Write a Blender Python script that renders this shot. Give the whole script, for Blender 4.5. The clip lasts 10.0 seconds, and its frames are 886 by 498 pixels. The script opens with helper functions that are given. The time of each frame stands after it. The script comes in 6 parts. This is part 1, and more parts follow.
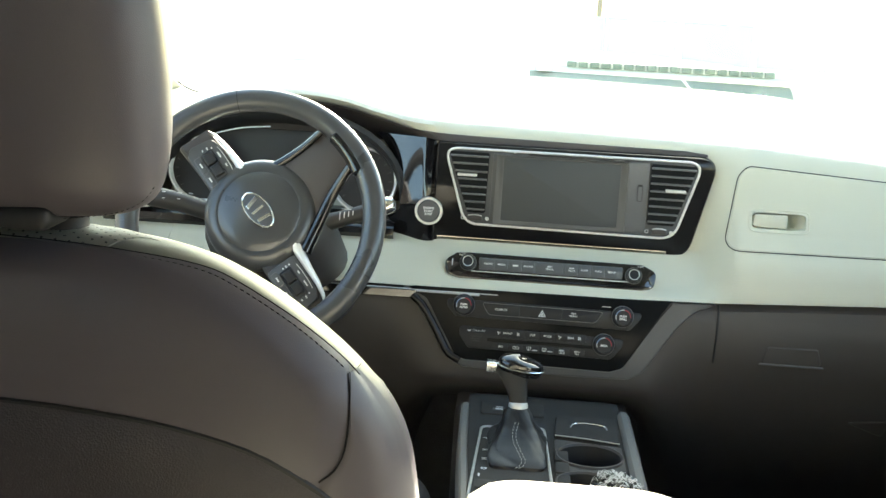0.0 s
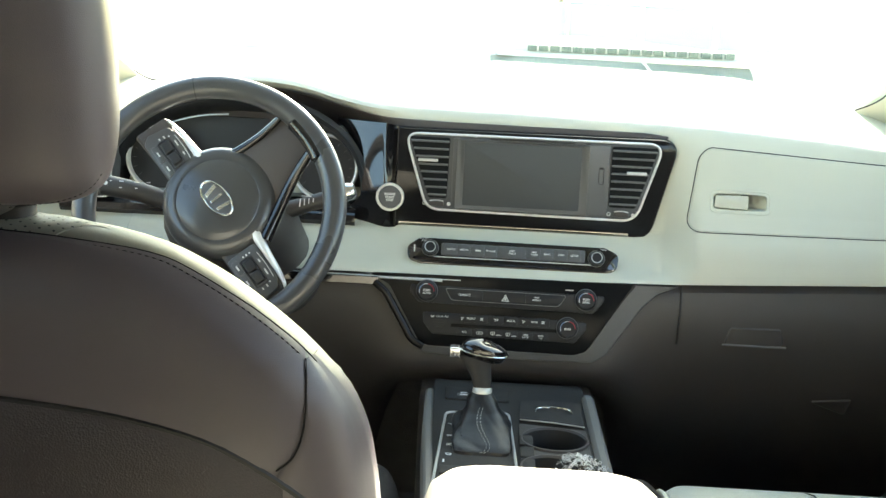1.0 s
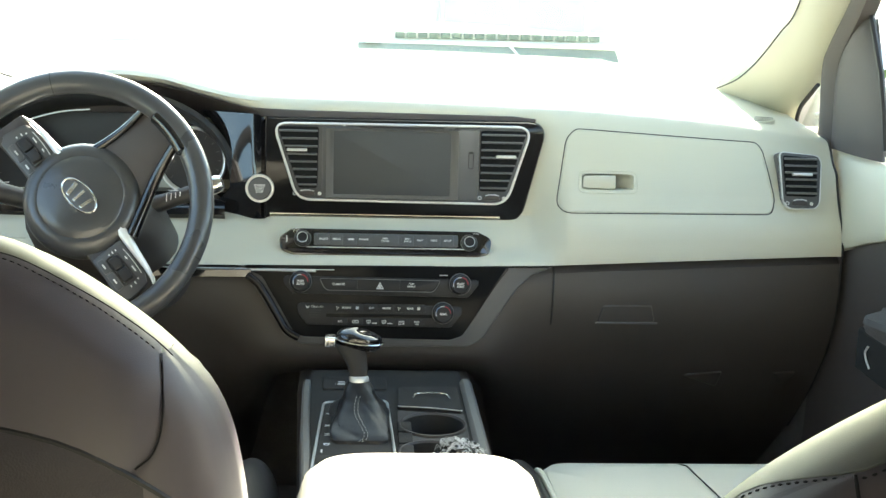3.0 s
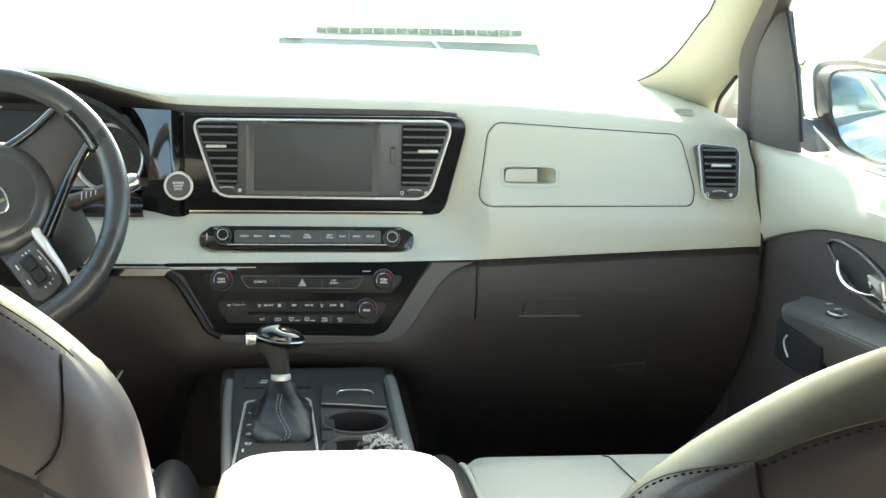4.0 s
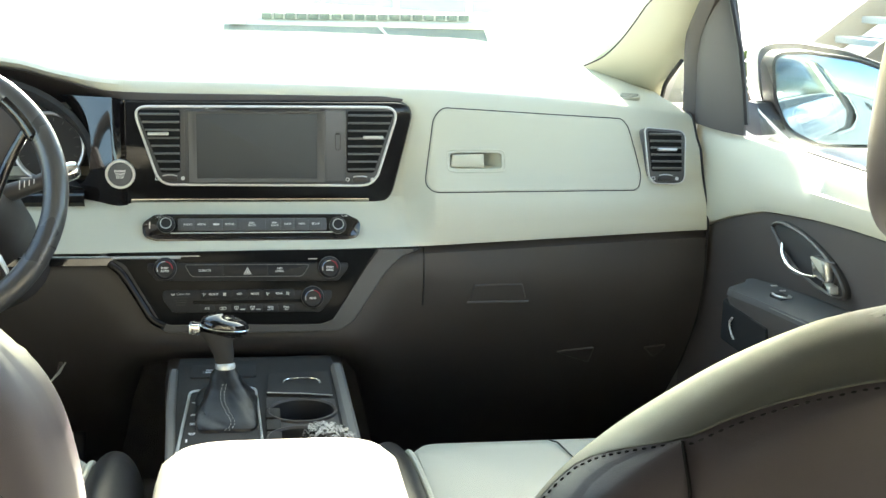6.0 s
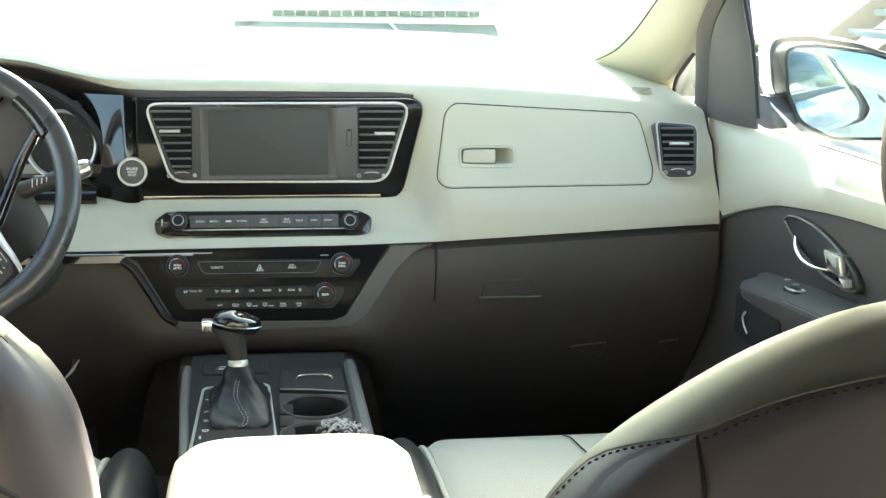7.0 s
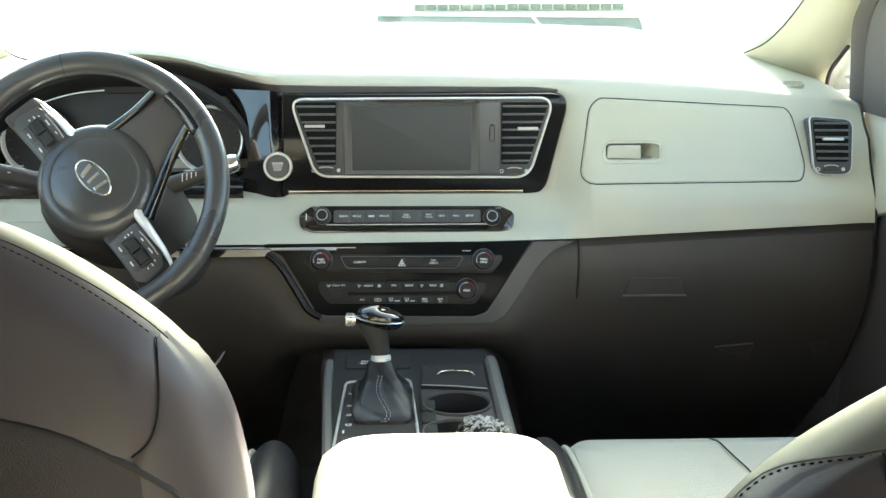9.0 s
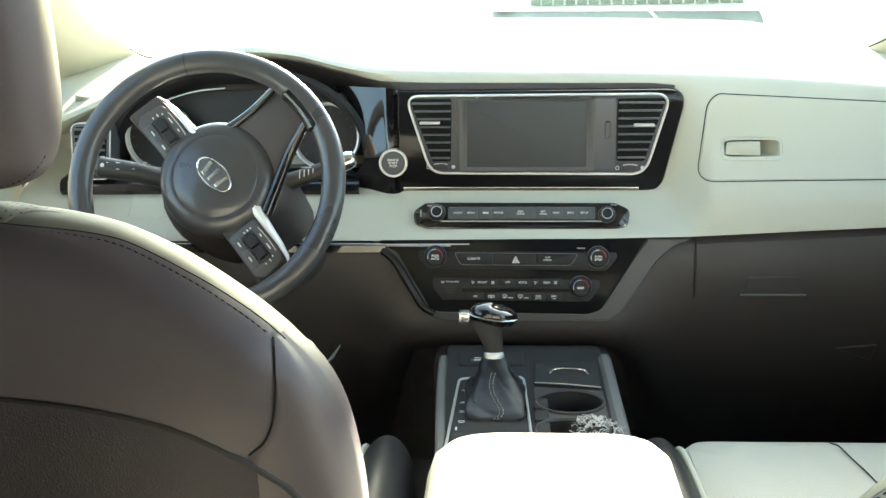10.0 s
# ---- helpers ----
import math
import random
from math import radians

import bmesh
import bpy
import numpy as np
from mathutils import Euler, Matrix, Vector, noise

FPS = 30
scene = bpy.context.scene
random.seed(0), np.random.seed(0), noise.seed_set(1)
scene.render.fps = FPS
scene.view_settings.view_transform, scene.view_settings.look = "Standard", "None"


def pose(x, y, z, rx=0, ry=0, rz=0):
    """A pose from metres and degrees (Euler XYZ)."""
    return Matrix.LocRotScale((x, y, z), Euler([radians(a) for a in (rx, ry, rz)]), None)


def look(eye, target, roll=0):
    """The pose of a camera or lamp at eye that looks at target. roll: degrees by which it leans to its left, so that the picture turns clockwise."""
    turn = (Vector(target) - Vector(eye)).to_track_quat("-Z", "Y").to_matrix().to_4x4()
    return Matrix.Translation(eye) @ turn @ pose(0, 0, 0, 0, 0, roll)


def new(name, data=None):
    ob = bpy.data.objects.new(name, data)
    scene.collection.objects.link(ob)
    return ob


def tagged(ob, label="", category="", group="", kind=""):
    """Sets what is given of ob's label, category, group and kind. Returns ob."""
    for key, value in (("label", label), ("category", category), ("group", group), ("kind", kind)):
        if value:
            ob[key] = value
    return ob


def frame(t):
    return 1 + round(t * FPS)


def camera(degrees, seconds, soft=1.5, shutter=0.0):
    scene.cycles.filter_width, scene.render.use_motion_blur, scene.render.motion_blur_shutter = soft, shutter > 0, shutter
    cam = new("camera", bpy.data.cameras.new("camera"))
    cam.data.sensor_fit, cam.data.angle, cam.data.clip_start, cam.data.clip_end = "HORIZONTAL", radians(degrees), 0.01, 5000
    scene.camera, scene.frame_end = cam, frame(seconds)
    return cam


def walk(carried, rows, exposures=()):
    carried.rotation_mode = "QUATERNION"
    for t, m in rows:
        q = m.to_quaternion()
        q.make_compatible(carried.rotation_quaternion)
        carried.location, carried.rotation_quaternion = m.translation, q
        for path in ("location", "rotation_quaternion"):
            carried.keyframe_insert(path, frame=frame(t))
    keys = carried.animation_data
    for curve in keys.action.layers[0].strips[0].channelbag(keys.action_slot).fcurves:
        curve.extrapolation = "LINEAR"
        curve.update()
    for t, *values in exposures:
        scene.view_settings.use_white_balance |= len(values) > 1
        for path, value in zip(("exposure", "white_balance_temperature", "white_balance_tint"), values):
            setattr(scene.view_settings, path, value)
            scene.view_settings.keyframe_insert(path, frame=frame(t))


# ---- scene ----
# ---- camera and walk ----
cam = camera(39.0, 10.0, soft=1.45)
PATH = [
    (0, (-0.069, -1.89, 1.017), (-0.171, 0.069, 0.631), 3.5),
    (0.5, (-0.058, -1.888, 1.012), (-0.145, 0.072, 0.625), 3.1),
    (1, (-0.063, -1.881, 1.013), (-0.11, 0.078, 0.61), 2.9),
    (1.5, (-0.054, -1.881, 1.015), (-0.095, 0.076, 0.604), 2.6),
    (2, (-0.049, -1.88, 1.015), (-0.059, 0.076, 0.599), 2.6),
    (2.5, (-0.05, -1.877, 1.012), (-0.002, 0.078, 0.595), 2.1),
    (3, (-0.046, -1.878, 1.01), (0.092, 0.075, 0.598), 1.8),
    (4.5, (-0.022, -1.868, 1.006), (0.256, 0.068, 0.587), 1.7),
    (5, (-0.016, -1.867, 1.004), (0.292, 0.063, 0.58), 1.7),
    (5.5, (-0.014, -1.865, 1.002), (0.301, 0.063, 0.574), 1.5),
    (7, (-0.014, -1.863, 1.001), (0.28, 0.066, 0.564), 1.0),
    (7.5, (-0.02, -1.86, 0.999), (0.245, 0.073, 0.556), 1.0),
    (8, (-0.026, -1.86, 1.0), (0.206, 0.076, 0.554), 1.2),
    (8.5, (-0.033, -1.855, 1.0), (0.151, 0.086, 0.553), 1.3),
    (9, (-0.027, -1.846, 1.001), (0.057, 0.101, 0.552), 0.2),
    (9.5, (-0.022, -1.844, 1.006), (-0.038, 0.104, 0.554), -0.6),
    (10, (-0.027, -1.845, 1.007), (-0.125, 0.099, 0.547), -0.6),
]
EXPOSURES = [(0.0, 2.97, 7050, 8), (10.0, 2.97, 7050, 8)]
walk(cam, [(t, look(eye, target, roll)) for t, eye, target, roll in PATH], EXPOSURES)

# ---- world and sun ----
world = bpy.data.worlds.new("sky")
scene.world = world
world.use_nodes = True
wn = world.node_tree.nodes
sky = wn.new("ShaderNodeTexSky")
sky.sky_type, sky.sun_disc = "NISHITA", False
SUN_ELEVATION, SUN_AZIMUTH = 28, 12        # degrees; azimuth from straight ahead, to the right
sky.sun_elevation, sky.sun_rotation = radians(SUN_ELEVATION), radians(SUN_AZIMUTH)
sky.air_density, sky.dust_density = 1.0, 1.5
world.node_tree.links.new(sky.outputs[0], wn["Background"].inputs[0])
wn["Background"].inputs[1].default_value = 0.15
sun = new("sun", bpy.data.lights.new("sun", "SUN"))
sun.data.energy, sun.data.angle, sun.data.color = 4.5, radians(0.6), (1.0, 0.95, 0.86)
sd = Vector((math.sin(radians(SUN_AZIMUTH)) * math.cos(radians(SUN_ELEVATION)),
             math.cos(radians(SUN_AZIMUTH)) * math.cos(radians(SUN_ELEVATION)), math.sin(radians(SUN_ELEVATION))))
sun.matrix_world = look(sd * 20, (0, 0, 0))


# ---- materials ----
def material(name, color, rough=0.5, metal=0.0, grain=0.0, grain_scale=400.0, mottle=0.0, mottle_scale=6.0,
             coat=0.0, wear=0.0, spec=0.5):
    """A plain surface with mottled colour, fine relief and uneven gloss."""
    m = bpy.data.materials.new(name)
    m.use_nodes = True
    n, l = m.node_tree.nodes, m.node_tree.links
    b = n["Principled BSDF"]
    b.inputs["Base Color"].default_value = (*color, 1)
    b.inputs["Roughness"].default_value = rough
    b.inputs["Metallic"].default_value = metal
    b.inputs["Coat Weight"].default_value = coat
    b.inputs["Specular IOR Level"].default_value = spec
    tc = n.new("ShaderNodeTexCoord")
    if mottle:
        t1 = n.new("ShaderNodeTexNoise")
        t1.inputs["Scale"].default_value, t1.inputs["Detail"].default_value = mottle_scale, 6
        l.new(tc.outputs["Object"], t1.inputs["Vector"])
        mx = n.new("ShaderNodeMixRGB")
        mx.inputs[1].default_value = (*[c * (1 - mottle) for c in color], 1)
        mx.inputs[2].default_value = (*[min(1, c * (1 + mottle)) for c in color], 1)
        l.new(t1.outputs["Fac"], mx.inputs[0])
        l.new(mx.outputs[0], b.inputs["Base Color"])
        mr = n.new("ShaderNodeMapRange")
        mr.inputs["To Min"].default_value = max(0.02, rough - 0.1 - wear)
        mr.inputs["To Max"].default_value = min(1, rough + 0.1 + wear)
        l.new(t1.outputs["Fac"], mr.inputs["Value"])
        l.new(mr.outputs[0], b.inputs["Roughness"])
    if grain:
        t2 = n.new("ShaderNodeTexVoronoi")
        t2.inputs["Scale"].default_value = grain_scale
        l.new(tc.outputs["Object"], t2.inputs["Vector"])
        bp = n.new("ShaderNodeBump")
        bp.inputs["Strength"].default_value, bp.inputs["Distance"].default_value = grain, 0.001
        l.new(t2.outputs["Distance"], bp.inputs["Height"])
        l.new(bp.outputs[0], b.inputs["Normal"])
    return m


def perforated(name, color, hole, pitch, cover=1.25):
    """Leather with a regular field of small punched holes."""
    m = material(name, color, 0.5, mottle=0.05, mottle_scale=8)
    n, l = m.node_tree.nodes, m.node_tree.links
    b = n["Principled BSDF"]
    old = b.inputs["Base Color"].links[0].from_socket
    tc = n.new("ShaderNodeTexCoord")
    mp = n.new("ShaderNodeMapping")
    mp.inputs["Rotation"].default_value[2] = radians(45)
    l.new(tc.outputs["Object"], mp.inputs["Vector"])
    sx = n.new("ShaderNodeSeparateXYZ")
    l.new(mp.outputs[0], sx.inputs[0])
    total = None
    for axis in (0, 1):
        k = n.new("ShaderNodeMath")
        k.operation = "MULTIPLY"
        k.inputs[1].default_value = 2 * math.pi / pitch
        l.new(sx.outputs[axis], k.inputs[0])
        s = n.new("ShaderNodeMath")
        s.operation = "SINE"
        l.new(k.outputs[0], s.inputs[0])
        if total is None:
            total = s
        else:
            p = n.new("ShaderNodeMath")
            p.operation = "ADD"
            l.new(total.outputs[0], p.inputs[0])
            l.new(s.outputs[0], p.inputs[1])
            total = p
    g = n.new("ShaderNodeMath")
    g.operation = "GREATER_THAN"
    g.inputs[1].default_value = cover
    l.new(total.outputs[0], g.inputs[0])
    mx = n.new("ShaderNodeMixRGB")
    mx.inputs[2].default_value = (*hole, 1)
    l.new(g.outputs[0], mx.inputs[0])
    l.new(old, mx.inputs[1])
    l.new(mx.outputs[0], b.inputs["Base Color"])
    return m


def glass(name, tint, rough=0.0):
    m = bpy.data.materials.new(name)
    m.use_nodes = True
    n, l = m.node_tree.nodes, m.node_tree.links
    n.remove(n["Principled BSDF"])
    tr, gl, mix = n.new("ShaderNodeBsdfTransparent"), n.new("ShaderNodeBsdfGlossy"), n.new("ShaderNodeMixShader")
    tr.inputs[0].default_value, gl.inputs["Roughness"].default_value = (*tint, 1), rough
    lw, pw, ad = n.new("ShaderNodeLayerWeight"), n.new("ShaderNodeMath"), n.new("ShaderNodeMath")
    pw.operation, ad.operation = "POWER", "MULTIPLY_ADD"
    lw.inputs[0].default_value, pw.inputs[1].default_value = 0.5, 5.0
    ad.inputs[1].default_value, ad.inputs[2].default_value = 0.85, 0.04
    l.new(lw.outputs["Facing"], pw.inputs[0])
    l.new(pw.outputs[0], ad.inputs[0])
    l.new(ad.outputs[0], mix.inputs[0])
    l.new(tr.outputs[0], mix.inputs[1])
    l.new(gl.outputs[0], mix.inputs[2])
    l.new(mix.outputs[0], n["Material Output"].inputs[0])
    return m


CREAM = material("cream_vinyl", (0.60, 0.585, 0.475), 0.52, grain=0.12, grain_scale=900, mottle=0.035, mottle_scale=5)
CREAM_TRIM = material("cream_trim", (0.50, 0.485, 0.37), 0.6, grain=0.15, grain_scale=1200, mottle=0.04)
CONSOLE = material("console_plastic", (0.052, 0.049, 0.046), 0.7, spec=0.12, grain=0.2, grain_scale=900, mottle=0.12, mottle_scale=9)
DARK = material("dark_plastic", (0.063, 0.055, 0.050), 0.5, grain=0.25, grain_scale=900, mottle=0.12, mottle_scale=9)
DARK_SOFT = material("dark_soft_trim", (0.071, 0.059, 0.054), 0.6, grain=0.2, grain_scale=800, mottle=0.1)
GREY = material("grey_trim", (0.105, 0.103, 0.100), 0.42, grain=0.1, grain_scale=900, mottle=0.08)
SLAT = material("vent_slat", (0.165, 0.162, 0.157), 0.4, mottle=0.06)
RAIL = material("satin_rail", (0.185, 0.175, 0.162), 0.62, spec=0.25, grain=0.1, grain_scale=900, mottle=0.08)
PANEL = material("charcoal_panel", (0.094, 0.096, 0.099), 0.38, grain=0.1, grain_scale=1500, mottle=0.1)
PIANO = material("piano_black", (0.013, 0.012, 0.012), 0.07, spec=0.5, coat=0.5)
PIANO_FLAT = material("piano_black_panel", (0.013, 0.012, 0.012), 0.07, spec=0.25)
GLOSS_DARK = material("semi_gloss_black", (0.011, 0.011, 0.011), 0.16, spec=0.08)
KEY_BLACK = material("key_plastic", (0.022, 0.023, 0.025), 0.42, spec=0.3, grain=0.1, grain_scale=1500, mottle=0.1)
STALK = material("stalk_plastic", (0.040, 0.039, 0.038), 0.42, grain=0.15, grain_scale=900, mottle=0.1)
SCREEN = material("screen_glass", (0.072, 0.075, 0.076), 0.5, spec=0.3, grain=0.03, grain_scale=2500)
SILVER = material("satin_silver", (0.72, 0.72, 0.70), 0.34, metal=0.45, mottle=0.05, mottle_scale=30)
CHROME = material("chrome", (0.90, 0.90, 0.88), 0.16, metal=1.0, mottle=0.03, mottle_scale=30)
# polished trim whose sky glint is put into a near-white, mostly diffuse colour
GLINT_TRIM = material("glint_white_trim", (0.93, 0.93, 0.91), 0.22, metal=0.25, mottle=0.03, mottle_scale=30)
SMOKED = material("smoked_chrome", (0.30, 0.285, 0.26), 0.14, metal=1.0, mottle=0.08, mottle_scale=20)
GAITER = material("gaiter_leather", (0.020, 0.020, 0.021), 0.36, grain=0.12, grain_scale=1400, mottle=0.12, mottle_scale=12, spec=0.35)
RUBBER = material("black_rubber", (0.022, 0.021, 0.021), 0.55, mottle=0.1)
# near-black that puts the shade of deep recesses on parts without depth
WELL_SHADE = material("recess_shade", (0.004, 0.004, 0.004), 0.9)
LEATHER = material("black_leather", (0.030, 0.030, 0.031), 0.32, grain=0.12, grain_scale=1400, mottle=0.12, mottle_scale=12)
WHEEL_LEATHER = material("smooth_wheel_leather", (0.062, 0.062, 0.062), 0.30, grain=0.06, grain_scale=1600, mottle=0.05, mottle_scale=9, coat=0.45)
TAUPE = material("taupe_leather", (0.110, 0.093, 0.102), 0.42, grain=0.07, grain_scale=1500, mottle=0.07, mottle_scale=7)
POCKET = material("grained_back_panel", (0.050, 0.042, 0.047), 0.5, grain=0.36, grain_scale=760, mottle=0.1)
# one cream leather by light level: armrest lightened for sun, backrest darkened for shade
ARM_CREAM_LIT = material("cream_leather_lit", (0.42, 0.41, 0.34), 0.45, grain=0.07, grain_scale=1500, mottle=0.05, mottle_scale=7)
SEAT_CREAM_DIM = material("cream_leather_dim", (0.185, 0.179, 0.146), 0.45, grain=0.07, grain_scale=1500, mottle=0.05, mottle_scale=7)
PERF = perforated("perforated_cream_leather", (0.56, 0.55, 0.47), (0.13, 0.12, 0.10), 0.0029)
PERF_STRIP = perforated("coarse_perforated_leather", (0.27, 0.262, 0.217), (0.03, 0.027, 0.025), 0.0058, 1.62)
THREAD = material("grey_thread", (0.42, 0.40, 0.36), 0.8, mottle=0.1)
THREAD_DARK = material("dark_thread", (0.016, 0.014, 0.014), 0.8, mottle=0.1)
CARPET = material("black_carpet", (0.15, 0.142, 0.135), 0.95, grain=1.0, grain_scale=500, mottle=0.3, mottle_scale=30)
WHITE_INK = material("white_ink", (0.75, 0.75, 0.73), 0.6, mottle=0.03)
RED_INK = material("red_ink", (0.36, 0.03, 0.05), 0.5, mottle=0.05)
BLUE_INK = material("blue_ink", (0.16, 0.24, 0.40), 0.5, mottle=0.05)
PAINT = material("white_car_paint", (0.80, 0.80, 0.79), 0.18, coat=0.7, mottle=0.02)
GLASS = glass("laminated_glass", (0.90, 0.97, 0.92))
SIDE_GLASS = glass("side_glass", (0.93, 0.97, 0.95))
# the reflected sky's blue is put into the mirror's own colour
MIRROR = material("sky_toned_mirror", (0.26, 0.35, 0.40), 0.015, metal=1.0)
PRIVACY = glass("privacy_glass", (0.03, 0.03, 0.03))
ASPHALT = material("pale_concrete_lot", (0.46, 0.45, 0.42), 0.9, grain=0.6, grain_scale=60, mottle=0.3, mottle_scale=2)
HEADLINER = material("headliner_cloth", (0.27, 0.265, 0.235), 0.95, grain=0.4, grain_scale=900, mottle=0.04)
HEDGE = material("green_screen_fabric", (0.40, 0.55, 0.36), 0.8, mottle=0.2, mottle_scale=1.2)
STEEL = material("galvanised_steel", (0.50, 0.56, 0.58), 0.5, metal=0.4, mottle=0.12)
TIMBER = material("weathered_timber", (0.20, 0.15, 0.105), 0.8, mottle=0.25, mottle_scale=6)
FOIL = glass("clear_film", (0.80, 0.81, 0.80), 0.15)
# whitened fold lines: glints on the creased film put into the colour
FILM_GLINT = material("film_glint", (0.80, 0.80, 0.78), 0.3, mottle=0.3, mottle_scale=60)
LEAF = material("shrub_leaf", (0.12, 0.17, 0.05), 0.6, mottle=0.3, mottle_scale=20)
# dark cowl paled towards green: the windscreen's glare is put into the colour
COWL_HAZED = material("hazed_cowl_plastic", (0.15, 0.20, 0.18), 0.6, mottle=0.2)
TREAD = material("tread_paint", (0.17, 0.23, 0.25), 0.6, mottle=0.15, mottle_scale=8)
SIDING = material("painted_siding", (0.62, 0.64, 0.62), 0.7, mottle=0.08)

# ---- building blocks ----
WORLD = {}
CENTRE = -0.04      # x of the car's centre line


def thing(name, label, category, at=(0, 0, 0), group="", kind=""):
    ob = new(name)
    ob.empty_display_size = 0.05
    ob.location = at
    WORLD[ob] = Matrix.Translation(at)
    return tagged(ob, label, category, group, kind)


def part(name, bm, mat, parent, label="", m=Matrix(), smooth=True, kind=""):
    me = bpy.data.meshes.new(name)
    bmesh.ops.recalc_face_normals(bm, faces=bm.faces)
    bm.to_mesh(me)
    bm.free()
    me.materials.append(mat)
    if smooth:
        me.shade_smooth()
        me.set_sharp_from_angle(angle=radians(38))
    ob = new(name, me)
    WORLD[ob] = m
    if parent is not None:
        ob.parent = parent
        ob.matrix_basis = WORLD[parent].inverted() @ m
    else:
        ob.matrix_basis = m
    if label or kind:
        tagged(ob, label, kind=kind)
    return ob


def face_at(x, y, z, tilt=0.0, turn=0.0, roll=0.0):
    """A frame on a surface that faces the rear: local x right, y up along it, z out of it; tilt leans its top forward."""
    return (Matrix.Translation((x, y, z)) @ Matrix.Rotation(radians(turn), 4, "Z")
            @ Matrix.Rotation(radians(90 - tilt), 4, "X") @ Matrix.Rotation(radians(roll), 4, "Z"))


def rounded(pts, r, n=4):
    """A polygon with its corners rounded; r is one radius or one for each corner."""
    out, k = [], len(pts)
    for i in range(k):
        p, a, b = Vector(pts[i]), Vector(pts[i - 1]), Vector(pts[(i + 1) % k])
        ri = r[i] if isinstance(r, (list, tuple)) else r
        da, db = (a - p), (b - p)
        ang = da.angle(db)
        if ri <= 0 or ang > 3.1:
            out.append(tuple(p))
            continue
        d = min(ri / math.tan(ang / 2), 0.49 * da.length, 0.49 * db.length)
        pa, pb = p + da.normalized() * d, p + db.normalized() * d
        for j in range(n + 1):
            t = j / n
            out.append(tuple(pa * (1 - t) ** 2 + p * 2 * t * (1 - t) + pb * t ** 2))
    return out


def densify(pts, step=0.008):
    """More points along the outline's long sides."""
    out = []
    for a, b in zip(pts, pts[1:] + pts[:1]):
        n = max(1, int(math.hypot(b[0] - a[0], b[1] - a[1]) / step))
        out += [(a[0] + (b[0] - a[0]) * k / n, a[1] + (b[1] - a[1]) * k / n) for k in range(n)]
    return out


def rect(w, h, x=0.0, y=0.0):
    return [(x - w / 2, y - h / 2), (x + w / 2, y - h / 2), (x + w / 2, y + h / 2), (x - w / 2, y + h / 2)]


def area(pts):
    return sum(a[0] * b[1] - b[0] * a[1] for a, b in zip(pts, pts[1:] + pts[:1])) / 2


def shrink(pts, d):
    """The polygon moved inwards by d."""
    if area(pts) < 0:
        d = -d
    out, k = [], len(pts)
    for i in range(k):
        a, p, b = Vector(pts[i - 1]), Vector(pts[i]), Vector(pts[(i + 1) % k])
        n1 = Vector((-(p - a).y, (p - a).x)).normalized()
        n2 = Vector((-(b - p).y, (b - p).x)).normalized()
        n = n1 + n2
        n = n / max(0.35, n.dot(n1)) if n.length > 1e-6 else n1
        out.append(tuple(p + n * d))
    return out


def rings_mesh(rings, cap0=True, cap1=True, closed=True, bm=None):
    """Skins a list of rings of equal count."""
    bm = bm or bmesh.new()
    vs = [[bm.verts.new(p) for p in ring] for ring in rings]
    k = len(rings[0])
    for a, b in zip(vs, vs[1:]):
        for i in range(k if closed else k - 1):
            j = (i + 1) % k
            bm.faces.new((a[i], a[j], b[j], b[i]))
    if closed and cap0:
        bm.faces.new(vs[0])
    if closed and cap1:
        bm.faces.new(vs[-1])
    return bm


def slab(pts, h, back=0.004, bevel=0.0015, bm=None):
    """A plate with that outline, its face h above the local plane, with a softened rim."""
    b2 = bevel * 0.3
    rs = [[(*p, -back) for p in pts], [(*p, h - bevel) for p in pts], [(*p, h - b2) for p in shrink(pts, b2)],
          [(*p, h) for p in shrink(pts, bevel)]]
    return rings_mesh(rs, bm=bm)


def band(pts, width, h, back=0.004, bevel=0.0008, bm=None):
    """A frame: the outline and a hole width inside it."""
    inner = shrink(pts, width)
    rs = [[(*p, -back) for p in pts], [(*p, h - bevel) for p in pts], [(*p, h) for p in shrink(pts, bevel)],
          [(*p, h) for p in shrink(pts, width - bevel)], [(*p, h - bevel) for p in inner], [(*p, -back) for p in inner]]
    rs.append(rs[0])
    bm = bm or bmesh.new()
    k = len(pts)
    vs = [[bm.verts.new(p) for p in r] for r in rs[:-1]]
    vs.append(vs[0])
    for a, b in zip(vs, vs[1:]):
        for i in range(k):
            j = (i + 1) % k
            bm.faces.new((a[i], a[j], b[j], b[i]))
    return bm


def pierced(pts, holes, h, back):
    """A plate with round holes (x, y, radius) through it."""
    bm = bmesh.new()
    loops = [pts] + [[(x + r * math.cos(a), y + r * math.sin(a)) for a in np.linspace(0, 2 * math.pi, 36, endpoint=False)] for x, y, r in holes]
    edges = []
    for loop in loops:
        vs = [bm.verts.new((*p, h)) for p in loop]
        edges += [bm.edges.new((a, b)) for a, b in zip(vs, vs[1:] + vs[:1])]
    face = [f for f in bmesh.ops.triangle_fill(bm, use_beauty=True, edges=edges)["geom"] if isinstance(f, bmesh.types.BMFace)]
    low = bmesh.ops.extrude_face_region(bm, geom=face, use_keep_orig=True)["geom"]
    for v in low:
        if isinstance(v, bmesh.types.BMVert):
            v.co.z = -back
    bmesh.ops.recalc_face_normals(bm, faces=bm.faces)
    return bm


